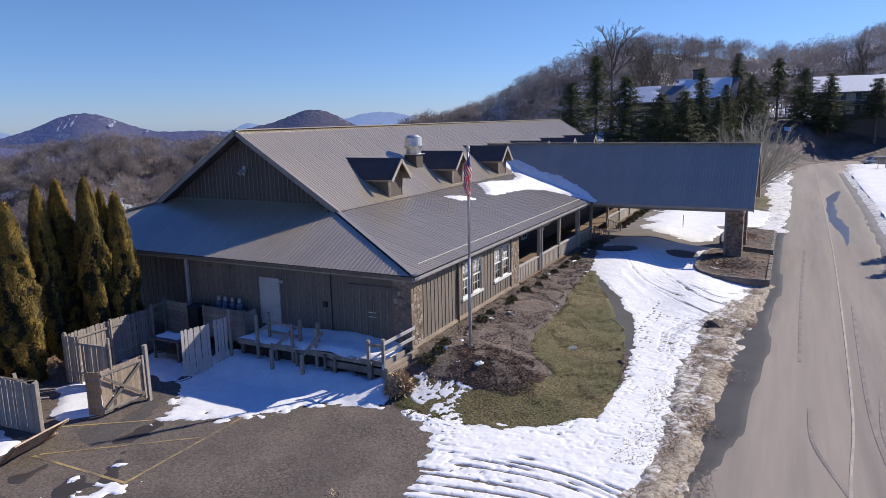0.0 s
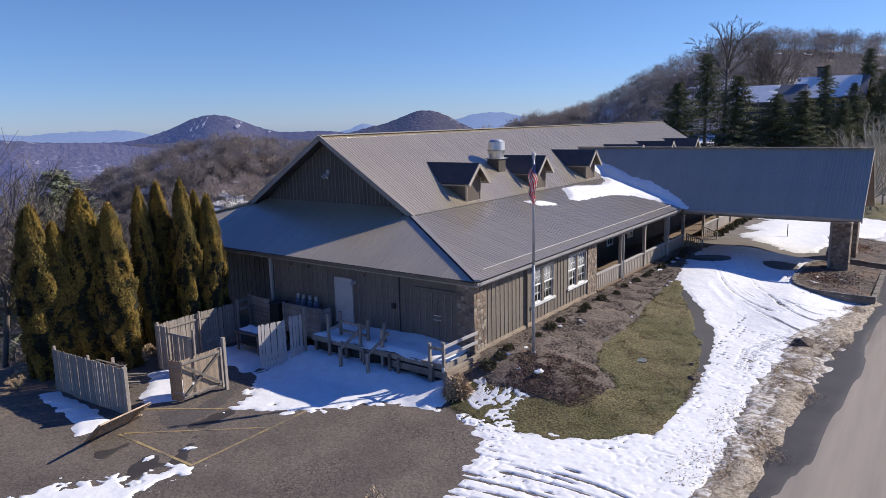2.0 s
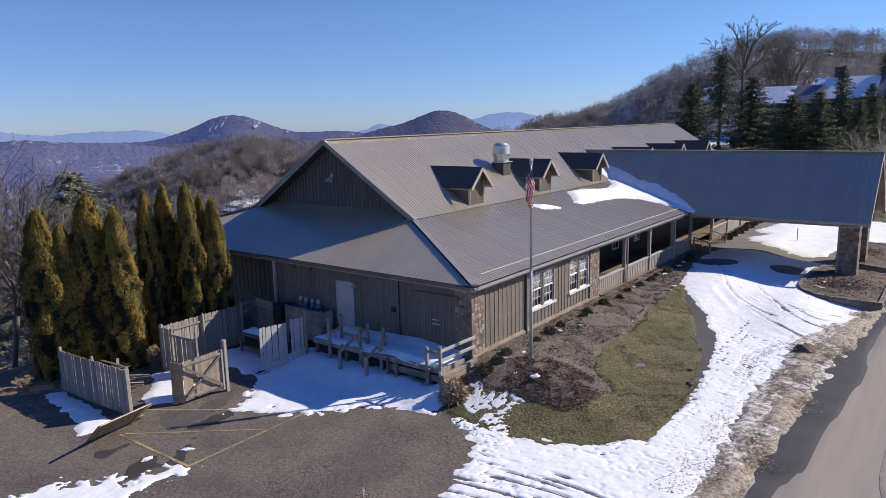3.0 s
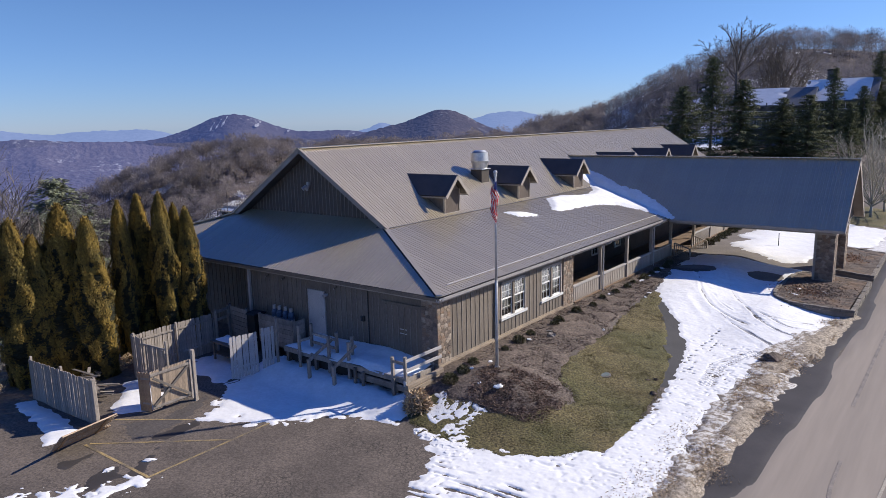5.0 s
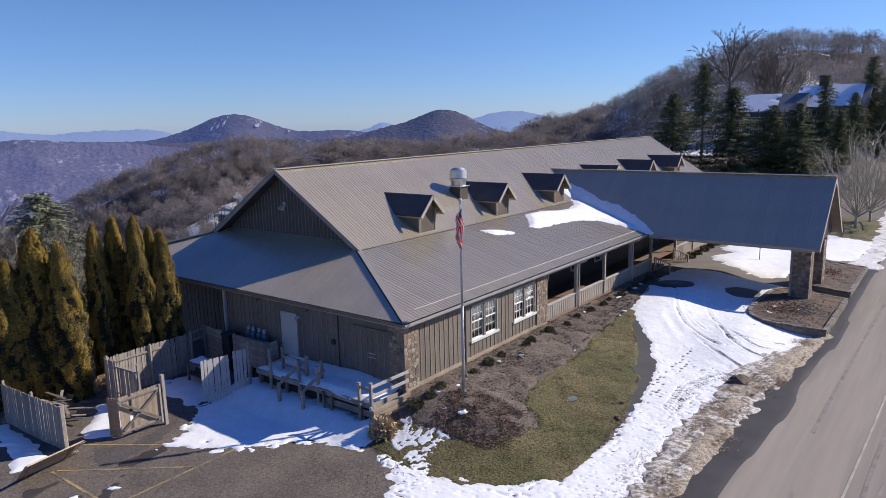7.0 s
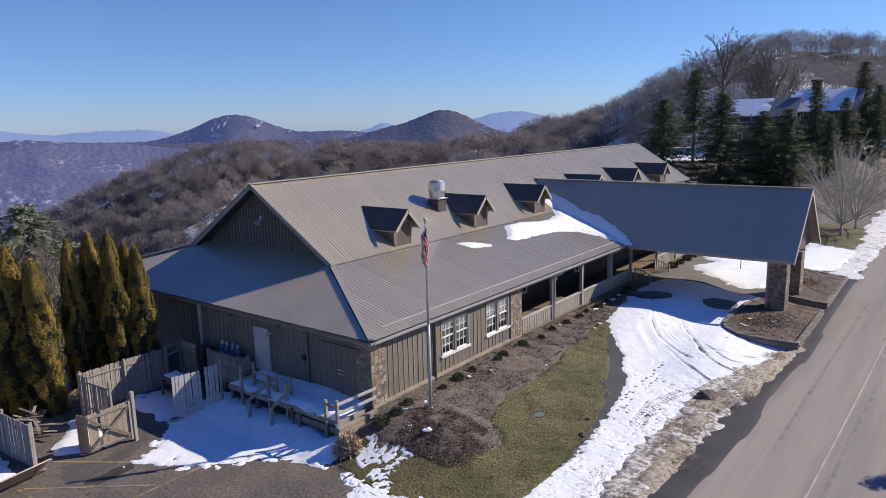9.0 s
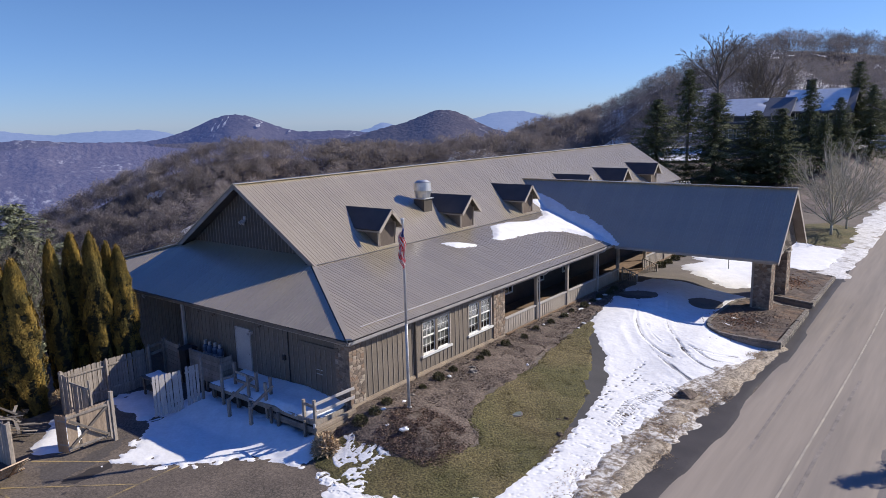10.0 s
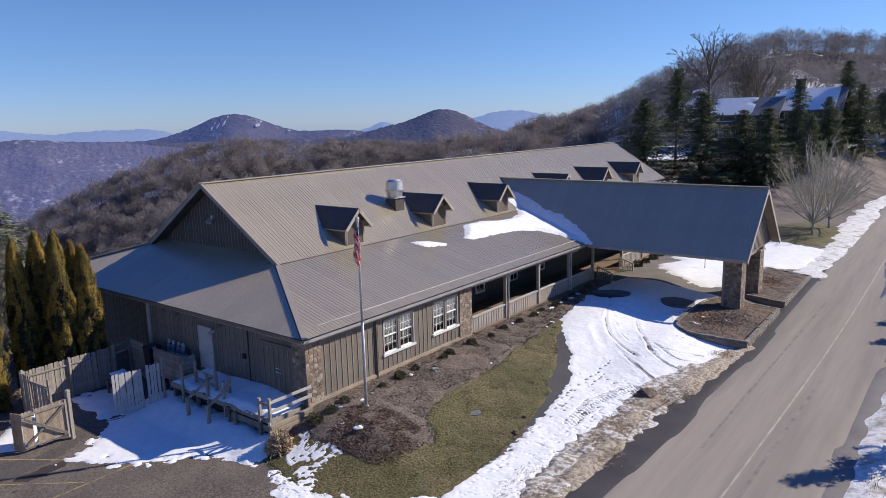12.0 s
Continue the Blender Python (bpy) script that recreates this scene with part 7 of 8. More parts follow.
# ---- deck at the gable end ----
def deck():
    dk = thing("wooden_deck", "weathered grey wooden deck with railing and steps", "deck", (-18.6, 23.5, -1.6))
    part("rim", M().box(-22.25, 22.62, -0.66, -14.35, 22.68, -0.42).box(-14.41, 22.68, -1.2, -14.35, 24.5, -0.42), GREY_WOOD, dk)
    part("rim", M().box(-17.2, 22.56, -1.0, -14.35, 22.62, -0.72), GREY_WOOD_DARK, dk)
    part("joists", M().box(-22.2, 22.72, -0.7, -14.45, 24.5, -0.5), GREY_WOOD_DARK, dk)
    for x in (-22.1, -20.1, -17.1, -15.0):
        part("pier", M().box(x - 0.08, 22.7, -1.7, x + 0.08, 22.86, -0.7), GREY_WOOD_DARK, dk)
    me = M().box(0, 0, 0, 0.14, 1.86, 0.035).mesh("deck_board")
    me.materials.append(GREY_WOOD)
    for i in range(52):
        piece("deck_board", me, dk, -22.2 + 0.15 * i, 22.66, -0.5)
    # black sheet added where only shade lies under the deck
    part("skirt", M().box(-22.2, 22.95, -1.7, -14.45, 23.0, -0.7), DARK, dk, "black sheet in place of the shade below the deck")
    posts = [(-20.95, 22.5, 0.85), (-20.85, 23.2, 0.8), (-19.15, 22.72, 0.62), (-19.0, 23.1, 0.7), (-18.1, 23.2, 0.65), (-17.85, 22.72, 0.55), (-15.15, 22.66, 0.4), (-14.4, 22.62, 0.55)]
    for x, y, zt in posts:
        part("post", M().beam((x, y, -1.6), (x, y, zt), 0.13, 0.13, up=(0, 1, 0)), GREY_WOOD, dk)
    for (a, b, z) in (((-20.85, 23.2), (-19.0, 23.12), 0.32), ((-20.85, 23.2), (-19.0, 23.12), -0.1), ((-20.95, 22.5), (-20.85, 23.2), 0.1), ((-15.15, 22.66), (-14.4, 22.62), 0.22)):
        part("rail", M().beam((*a, z), (*b, z), 0.05, 0.13), GREY_WOOD, dk)
    for z in (0.36, -0.06):
        part("rail", M().beam((-14.36, 22.6, z), (-14.12, 24.75, z + 0.1), 0.05, 0.14), PALE, dk, "pale end rail")
    for x, lo in ((-19.55, -19.7), (-18.0, -18.05)):
        part("step_post", M().beam((lo, 21.95, -1.55), (lo, 21.95, -0.4), 0.15, 0.15, up=(0, 1, 0)), GREY_WOOD, dk)
        part("hand_rail", M().beam((x + 0.35, 23.0, 0.35), (lo, 21.92, -0.5), 0.06, 0.14), GREY_WOOD, dk)
    for x, zt in ((-18.75, -0.5), (-17.25, -0.45), (-16.75, -0.55), (-14.95, -0.45)):
        part("short_post", M().beam((x, 22.48, -1.6), (x, 22.48, zt), 0.12, 0.12, up=(0, 1, 0)), GREY_WOOD_DARK, dk)
    cell = 0.1
    gx, gy = np.meshgrid(np.arange(-22.3, -14.4, cell), np.arange(22.55, 24.62, cell))
    edge = np.minimum(np.minimum(gx + 22.3, -14.5 - gx), gy - 22.6) + 0.12 * fbm(gx, gy, 0.6, 3, 300)
    h = np.clip(0.5 * edge, -0.05, 0.16) + 0.1 * step(23.6, 24.6, gy) + 0.05 * fbm(gx, gy, 1.3, 3, 301)
    h = h + 0.12 * bump_at(gx, -17.2, 1.6)
    ok = h > -0.01
    q = ok[:-1, :-1] & ok[1:, :-1] & ok[:-1, 1:] & ok[1:, 1:]
    idx = np.arange(gx.size).reshape(gx.shape)
    iy, ix = np.nonzero(q)
    m = M()
    m.v = np.stack([gx.ravel(), gy.ravel(), (-0.465 + h).ravel()], 1).tolist()
    m.f = np.stack([idx[iy, ix], idx[iy, ix + 1], idx[iy + 1, ix + 1], idx[iy + 1, ix]], 1).tolist()
    tagged(part("deck_snow", m, SNOW, None, "thick snow lying on the deck", True, "", False), "thick snow lying on the deck", "snow", "", "stuff")
    tw = thing("timber_edging", "tan timber retaining edge at the wall's corner", "edging", (-14.1, 23.5, -1.2))
    for k in range(3):
        part("timber", M().beam((-14.2, 22.45, -1.15 + 0.22 * k), (-13.95, 24.6, -0.95 + 0.22 * k), 0.18, 0.2), PLINTH, tw)
    sg = thing("small_sign", "small white notice on the deck post", "sign", (-14.3, 22.5, -0.4))
    part("plate", M().box(-14.42, 22.5, -0.72, -14.28, 22.53, -0.5), WHITE, sg)


deck()


# ---- leaves and branches ----
def tri_cloud(centres, dirs, lengths, widths, rng, across=None, loose=0.45):
    """Many thin triangles: from each centre along its direction."""
    n = len(centres)
    side = np.cross(dirs, rng.normal(size=(n, 3))) if across is None else across + loose * rng.normal(size=(n, 3))
    side /= np.linalg.norm(side, axis=1, keepdims=True) + 1e-9
    a = centres - side * widths[:, None] / 2
    b = centres + side * widths[:, None] / 2
    c = centres + dirs * lengths[:, None]
    v = np.stack([a, b, c], 1).reshape(-1, 3)
    return v, np.arange(3 * n).reshape(-1, 3)


def cloud_part(name, sets, material, parent, label=""):
    m = M()
    o = 0
    vs, fs = [], []
    for v, f in sets:
        vs.append(v)
        fs.append(f + o)
        o += len(v)
    m.v = np.concatenate(vs).tolist()
    m.f = np.concatenate(fs).tolist()
    return part(name, m, material, parent, label, False, "", False)


def spire(u):
    """Half-width of an arborvitae by height: full to past the middle, then drawn to a point."""
    return np.where(u < 0.3, 0.78 + 0.73 * u, np.where(u < 0.5, 1.0, np.clip((1 - u) / 0.5, 0, 1) ** 0.5))


def evergreen_column(seed, h, r):
    """A columnar arborvitae: small upright sprays over a lumpy spindle that ends in a point."""
    rng = np.random.default_rng(seed)
    t = thing("arborvitae", "tall columnar evergreen, yellow-green where the sun strikes", "tree", (0, 0, 0), "row of evergreens")
    part("trunk", M().tube((0, 0, -0.2), (0, 0, h * 0.75), 0.14, 0.03, 8), BARK, t)
    n = 42000
    u = rng.random(n) ** 1.1
    ang = rng.random(n) * 2 * math.pi
    lobe = 1 + 0.12 * np.sin(ang * 3 + seed + u * 4) + 0.1 * np.sin(ang * 6 + u * 15 + seed)

    def skin(a, b):
        return vnoise(np.cos(a) * 2.2 + np.sin(a) * 0.7 + seed, b * 9 + np.sin(a) * 2.2, seed) * 0.34 + 0.34 * vnoise(a * 4.2 + seed, b * 26, seed + 3) + 0.6
    rad = r * spire(u) * lobe * skin(ang, u) * (0.9 + 0.13 * rng.random(n))
    c = np.stack([rad * np.cos(ang), rad * np.sin(ang), 0.12 + u * (h - 0.25)], 1)
    d = np.stack([np.cos(ang) * 0.12, np.sin(ang) * 0.12, np.full(n, 1.0)], 1) + rng.normal(size=(n, 3)) * 0.17
    d /= np.linalg.norm(d, axis=1, keepdims=True)
    wisp = rng.random(n) < 0.06
    c[wisp] += d[wisp] * 0.16
    s1 = tri_cloud(c, d, 0.05 + 0.09 * rng.random(n), 0.045 + 0.045 * rng.random(n), rng, np.stack([-np.sin(ang), np.cos(ang), 0 * ang], 1), 0.25)
    # inner shell: its near-black colour stands in for shade between the sprays
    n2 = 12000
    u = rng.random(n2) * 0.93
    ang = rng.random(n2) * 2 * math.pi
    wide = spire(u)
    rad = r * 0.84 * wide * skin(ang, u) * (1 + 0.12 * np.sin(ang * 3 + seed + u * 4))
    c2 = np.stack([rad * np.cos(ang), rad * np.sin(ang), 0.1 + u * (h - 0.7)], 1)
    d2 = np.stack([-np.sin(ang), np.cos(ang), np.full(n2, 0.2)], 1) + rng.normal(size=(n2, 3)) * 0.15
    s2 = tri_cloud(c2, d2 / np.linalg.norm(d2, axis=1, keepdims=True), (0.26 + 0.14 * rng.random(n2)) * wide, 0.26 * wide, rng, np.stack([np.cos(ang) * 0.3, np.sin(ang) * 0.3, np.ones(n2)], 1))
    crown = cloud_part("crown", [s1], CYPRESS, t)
    cloud_part("inner_foliage", [s2], CYPRESS_SHADE, crown, "inner foliage coloured near-black for shade")
    return t


ev = [evergreen_column(3, 8.3, 0.84), evergreen_column(7, 8.3, 0.84)]
# place, height and width against the pattern, variant
EV_SPOTS = [(-30.55, 19.3, 1.01, 0.8, 0), (-31.0, 20.6, 1.03, 0.95, 1), (-29.3, 20.85, 1.05, 0.85, 0), (-29.5, 21.75, 0.97, 0.75, 1), (-28.75, 21.95, 0.95, 0.85, 0),
            (-29.0, 16.9, 0.96, 1.05, 1), (-30.3, 16.3, 1.03, 1.3, 0), (-30.6, 15.1, 0.87, 1.0, 1), (-31.0, 14.4, 0.97, 1.15, 0)]
used = set()
for k, (x, y, s, w, v) in enumerate(EV_SPOTS):
    m = pose(x, y, -1.75, 0, 0, 57 * k)
    if v not in used:
        used.add(v)
        ev[v].matrix_basis = m @ Matrix.Diagonal((w, w, s, 1))
    else:
        copy_thing(ev[v], m).scale = (w, w, s)


def conifer(seed, h, r, material, name, label, clear=0.1):
    """A spruce: drooping tiers of boughs hung with short sprays."""
    rng = np.random.default_rng(seed)
    t = thing(name, label, "tree", (0, 0, 0), "spruces on the slope")
    part("trunk", M().tube((0, 0, -0.5), (0, 0, h * 0.96), 0.22, 0.03, 8), BARK, t)
    cs, ds, ls, ws, ss = [], [], [], [], []
    z = h * clear
    while z < h * 0.98:
        f = 1 - z / h
        reach = r * (f ** 0.75) * (0.6 + 0.6 * rng.random()) + 0.2
        k = int(5 + 5 * f)
        a0 = rng.random() * 6.28
        for i in range(k):
            a = a0 + 6.28 * i / k + rng.normal() * 0.25
            L = reach * (0.4 + 0.8 * rng.random())
            if rng.random() < 0.12:
                continue
            m = int(16 + L * 48)
            s = rng.random(m) ** 0.7
            droop = -0.25 * s * L + 0.12 * L * s ** 2
            px, py, pz = np.cos(a) * s * L, np.sin(a) * s * L, z + droop
            c = np.stack([px, py, np.broadcast_to(pz, m)], 1) + rng.normal(size=(m, 3)) * 0.09
            d = np.stack([np.full(m, np.cos(a)), np.full(m, np.sin(a)), np.full(m, -0.35)], 1) + rng.normal(size=(m, 3)) * 0.55
            cs.append(c)
            ds.append(d / np.linalg.norm(d, axis=1, keepdims=True))
            ss.append(np.tile([-np.sin(a), np.cos(a), 0.0], (m, 1)))
            ls.append(0.13 + 0.2 * rng.random(m))
            ws.append(0.06 + 0.08 * rng.random(m))
        z += 0.2 + 0.3 * f * rng.random()
    cloud_part("crown", [tri_cloud(np.concatenate(cs), np.concatenate(ds), np.concatenate(ls), np.concatenate(ws), rng, np.concatenate(ss))], material, t)
    return t


def bare_tree(seed, h, spread, material, name, label, twig=0.012, levels=5, trunk_r=0.2, group="bare trees", lean=0.0, fork=0.3):
    """A leafless tree: forking limbs down to thin twigs."""
    rng = random.Random(seed)
    t = thing(name, label, "tree", (0, 0, 0), group)
    limbs, twigs = M(), M()

    def grow(p, d, length, r, level):
        n = 3 if level < 2 else 2
        q = p
        for i in range(n):
            d2 = (d + Vector((rng.gauss(0, 0.1), rng.gauss(0, 0.1), rng.gauss(0.02, 0.06)))).normalized()
            q2 = q + d2 * length / n
            r2 = r * (1 - 0.28 / n * (i + 1))
            (limbs if level < 3 else twigs).tube(q, q2, r * (1 - 0.28 / n * i), max(r2, twig * 0.6), 7 if level < 2 else (4 if level < 3 else 3), False)
            q, d = q2, d2
            if level >= 1 and level < levels and rng.random() < 0.75:
                side = Vector((rng.gauss(0, 1), rng.gauss(0, 1), rng.uniform(0.0, 0.9))).normalized()
                grow(q, (d * 0.55 + side * 0.75 * spread).normalized(), length * rng.uniform(0.45, 0.7), max(r2 * 0.5, twig), level + 1)
        if level < levels:
            k = rng.choice((2, 3)) if level else rng.choice((3, 4))
            for j in range(k):
                side = Vector((rng.gauss(0, 1), rng.gauss(0, 1), rng.uniform(-0.1, 0.5))).normalized()
                grow(q, (d * 0.8 + side * 0.65 * spread).normalized(), length * rng.uniform(0.58, 0.82), max(r * 0.58, twig), level + 1)
    grow(Vector((0, 0, -0.3)), Vector((lean, 0, 1)).normalized(), h * fork, trunk_r, 0)
    t["tall"] = max(p[2] for p in twigs.v)
    part("limb", limbs, material, t, "", True, "", False)
    part("twig_spray", twigs, material, t, "", False, "stuff", False)
    return t


def open_tree(seed, h, name, label, material, group, trunk, limbs, tilt, reach, wobble, rise, twig, trunk_r, levels=3):
    """A leafless tree whose limbs leave a short trunk in a fan and carry side shoots along their length."""
    rng = random.Random(seed)
    t = thing(name, label, "tree", (0, 0, 0), group)
    wood, shoots = M(), M()

    def limb(p, d, length, r, level):
        n = 6 if level < 2 else 3
        for i in range(n):
            d = (d + Vector((rng.gauss(0, wobble), rng.gauss(0, wobble), rng.gauss(rise, wobble * 0.5)))).normalized()
            q = p + d * length / n
            r2 = max(r * (1 - 0.75 / n), twig)
            (wood if level < 2 else shoots).tube(p, q, r, r2, 6 if level == 0 else 4 if level == 1 else 3, False)
            p, r = q, r2
            if level < levels and (i > 0 or level > 0):
                for s in range(2 if level < 1 else 1):
                    side = Vector((rng.gauss(0, 1), rng.gauss(0, 1), rng.gauss(0.1, 0.5)))
                    side = (side - d * side.dot(d)).normalized()
                    a = radians(rng.uniform(22, 48))
                    limb(p, d * math.cos(a) + side * math.sin(a), length * (1 - 0.6 * i / n) * rng.uniform(0.32, 0.5), max(r * 0.5, twig), level + 1)
    top = Vector((0, 0, h * trunk))
    wood.tube((0, 0, -0.4), top, trunk_r, trunk_r * 0.8, 9)
    for k in range(limbs):
        a = 2.4 * k + rng.uniform(-0.3, 0.3)
        b = radians(tilt * math.sqrt((k + 0.3) / limbs) * rng.uniform(0.85, 1.1))
        p = top - Vector((0, 0, h * trunk * 0.22 * k / limbs))
        limb(p, Vector((math.sin(b) * math.cos(a), math.sin(b) * math.sin(a), math.cos(b))), h * (1 - trunk) * (1 - (1 - reach) * k / limbs), trunk_r * (0.62 if k < 3 else 0.42), 0)
    t["tall"] = max(p[2] for p in shoots.v)
    part("limb", wood, material, t, "", True, "", False)
    part("twig_spray", shoots, material, t, "", False, "stuff", False)
    return t


# spruces between the drive and the houses
sp = [conifer(1, 15, 4.9, SPRUCE, "spruce", "dark green spruce on the snowy slope"), conifer(2, 15, 4.0, SPRUCE, "spruce", "slim dark green spruce on the slope")]
placed = set()


def put_tree(variants, v, x, y, s, wide=1.0, turn=0.0, sink=0.3):
    z = float(terrain(x, y)) - sink
    m = pose(x, y, z, 0, 0, turn)
    t = variants[v]
    if id(t) not in placed:
        placed.add(id(t))
        t.matrix_basis = m @ Matrix.Diagonal((s * wide, s * wide, s, 1))
        return t
    o = copy_thing(t, m)
    o.scale = (s * wide, s * wide, s)
    return o


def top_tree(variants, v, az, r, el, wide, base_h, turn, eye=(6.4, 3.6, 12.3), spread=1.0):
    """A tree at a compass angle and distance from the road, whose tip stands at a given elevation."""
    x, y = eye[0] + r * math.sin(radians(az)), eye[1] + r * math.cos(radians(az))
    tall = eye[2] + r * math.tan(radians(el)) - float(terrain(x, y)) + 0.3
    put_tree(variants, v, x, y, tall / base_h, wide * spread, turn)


sp.append(conifer(5, 15, 4.2, SPRUCE, "spruce", "tall ragged evergreen with a bare lower trunk", 0.42))
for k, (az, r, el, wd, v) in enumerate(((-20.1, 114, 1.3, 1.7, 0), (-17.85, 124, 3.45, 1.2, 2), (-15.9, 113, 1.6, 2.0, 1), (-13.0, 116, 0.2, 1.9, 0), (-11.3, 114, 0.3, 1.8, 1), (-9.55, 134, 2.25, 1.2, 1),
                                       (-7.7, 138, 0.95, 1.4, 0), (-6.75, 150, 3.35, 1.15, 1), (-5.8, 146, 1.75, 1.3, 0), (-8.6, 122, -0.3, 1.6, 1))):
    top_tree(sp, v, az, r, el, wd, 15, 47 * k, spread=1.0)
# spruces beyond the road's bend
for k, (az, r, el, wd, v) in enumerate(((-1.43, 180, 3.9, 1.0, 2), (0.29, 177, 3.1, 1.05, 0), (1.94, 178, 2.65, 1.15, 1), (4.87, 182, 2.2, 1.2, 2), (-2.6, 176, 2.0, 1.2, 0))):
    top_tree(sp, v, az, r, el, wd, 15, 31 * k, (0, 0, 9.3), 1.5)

oak = [open_tree(11, 24, "bare_oak", "tall leafless grey tree with a wide crown on the slope", BARK, "tall bare trees", 0.6, 10, 50, 0.85, 0.12, 0.0, 0.026, 0.34, 4),
       open_tree(16, 24, "bare_oak", "tall leafless grey tree on the slope", BARK, "tall bare trees", 0.36, 10, 44, 0.8, 0.12, 0.03, 0.026, 0.4, 4)]
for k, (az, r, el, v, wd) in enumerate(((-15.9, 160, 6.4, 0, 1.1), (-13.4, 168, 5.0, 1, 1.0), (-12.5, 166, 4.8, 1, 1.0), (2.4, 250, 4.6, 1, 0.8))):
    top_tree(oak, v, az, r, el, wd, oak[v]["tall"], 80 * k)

small = [open_tree(21 + v, 9.6, "bare_ornamental_tree", "leafless pale tree with upswept branches on the brown grass", PALE_BARK, "trees by the far drive", 0.17, 17, 66, 0.72, 0.05, 0.05, 0.012, 0.17) for v in range(2)]
for v, (x, y) in enumerate(((-4.3, 85.8), (-3.6, 91.2))):
    small[v].matrix_basis = pose(x, y, -0.95, 0, 0, 70 * v) @ Matrix.Diagonal((0.9 - 0.14 * v, 0.9 - 0.14 * v, 1 - 0.12 * v, 1))

slope_tree = [bare_tree(31, 13, 0.7, BARK, "slope_tree", "leafless grey tree on the steep bank", 0.01, 5, 0.17, "trees on the bank", fork=0.34), bare_tree(32, 13, 0.85, BARK, "slope_tree", "leafless spreading tree on the steep bank", 0.01, 5, 0.15, "trees on the bank", fork=0.3)]
for k, (x, y, s, v) in enumerate(((-37.5, 16.2, 1.15, 1), (-36.2, 14.4, 0.95, 0), (-37.2, 11.0, 1.15, 1), (-39, 12.6, 0.9, 0), (-42, 11.5, 0.9, 0), (-44, 15, 0.95, 1), (-47, 13, 0.9, 0), (-38.5, 19, 0.75, 0), (-43, 21, 0.8, 1), (-50, 18, 1.0, 0), (-52, 24, 0.9, 1), (-47.5, 26, 0.8, 0), (-56, 30, 0.9, 0), (-58, 21, 0.9, 1), (-60, 36, 0.9, 0), (-64, 27, 1.0, 1), (-66, 16, 1.0, 0), (-70, 33, 1.0, 0), (-74, 22, 1.1, 1), (-55, 13, 0.9, 1), (-61, 10, 1.0, 0), (-50, 9, 1.0, 0), (-72, 42, 1.1, 0), (-80, 36, 1.1, 1), (-66, 46, 1.0, 0), (-78, 52, 1.1, 1))):
    put_tree(slope_tree, v, x, y, s, 1.0, 63 * k)
wp = conifer(9, 13, 4.6, PINE, "white_pine", "pale grey-green pine beyond the evergreens")
wz = float(terrain(-53.5, 26.2)) - 0.3
wp.matrix_basis = pose(-53.5, 26.2, wz) @ Matrix.Diagonal((2.1, 2.1, (6.7 - wz) / 13, 1))
tagged(wp, group="pines on the bank")


# ---- winter woods on the hills ----
def forest(name, label, az0, az1, r0, r1, count, height, seed, thin=0.22, k=105, material=TWIG):
    """Thousands of small leafless trees as one mesh: a trunk and a spray of upswept twigs each."""
    rng = np.random.default_rng(seed)
    az = np.radians(az0 + (az1 - az0) * rng.random(count))
    r = np.sqrt(r0 ** 2 + (r1 ** 2 - r0 ** 2) * rng.random(count))
    x, y = r * np.sin(az), r * np.cos(az)
    keep = vnoise(x / 26, y / 26, seed) > thin
    # the cleared, snowy lots on the valley hill
    keep &= ~((np.abs(az - math.radians(-54)) < 0.07) & (np.abs(r - 350) < 24) & (rng.random(count) < 0.5))
    x, y = x[keep], y[keep]
    n = len(x)
    z = terrain(x, y) - 0.5
    h = height * (0.65 + 0.6 * rng.random(n))
    d = rng.normal(size=(n, k, 3))
    d[:, :, 2] = d[:, :, 2] * 0.8 + 0.3
    d /= np.linalg.norm(d, axis=2, keepdims=True)
    q = 0.2 + 0.8 * rng.random((n, k)) ** 0.45
    out = d * q[:, :, None] * (h[:, None, None] * np.array([0.3, 0.3, 0.29]))
    out[:, :, 0] += x[:, None]
    out[:, :, 1] += y[:, None]
    out[:, :, 2] += (z + h * 0.64)[:, None]
    d = d + rng.normal(size=(n, k, 3)) * 0.7
    d /= np.linalg.norm(d, axis=2, keepdims=True)
    L = (h[:, None] * (0.06 + 0.09 * rng.random((n, k)))).reshape(-1)
    v1, f1 = tri_cloud(out.reshape(-1, 3), d.reshape(-1, 3), L, 0.11 * L + 0.045, rng)
    up = np.tile([0.0, 0.0, 1.0], (n, 1)) + rng.normal(size=(n, 3)) * 0.04
    v2, f2 = tri_cloud(np.stack([x, y, z], 1), up, h, 0.3 + 0 * h, rng)
    m = M()
    m.v, m.f = v1.tolist(), f1.tolist()
    ob = part(name, m, material, None, label, False, "", False)
    stems = M()
    stems.v, stems.f = v2.tolist(), f2.tolist()
    part("stem", stems, BARK, ob, "", False, "stuff", False)
    return tagged(ob, label, "woods", "", "stuff")


forest("winter_woods", "leafless brown woods over the valley hill", -76, -40, 205, 440, 2500, 11.5, 1, 0.14, 260)
forest("winter_woods", "leafless brown woods along the low ridge", -46, -24, 200, 480, 2300, 11.5, 2, 0.14, 240)
forest("winter_woods", "leafless brown woods on the high hill", -31, 13, 235, 505, 4500, 12, 3, 0.18, 105, TWIG_HAZE)
forest("bank_brush", "leafless brown brush on the steep bank", -86, -61, 52, 150, 520, 6.5, 5, 0.1, 170)


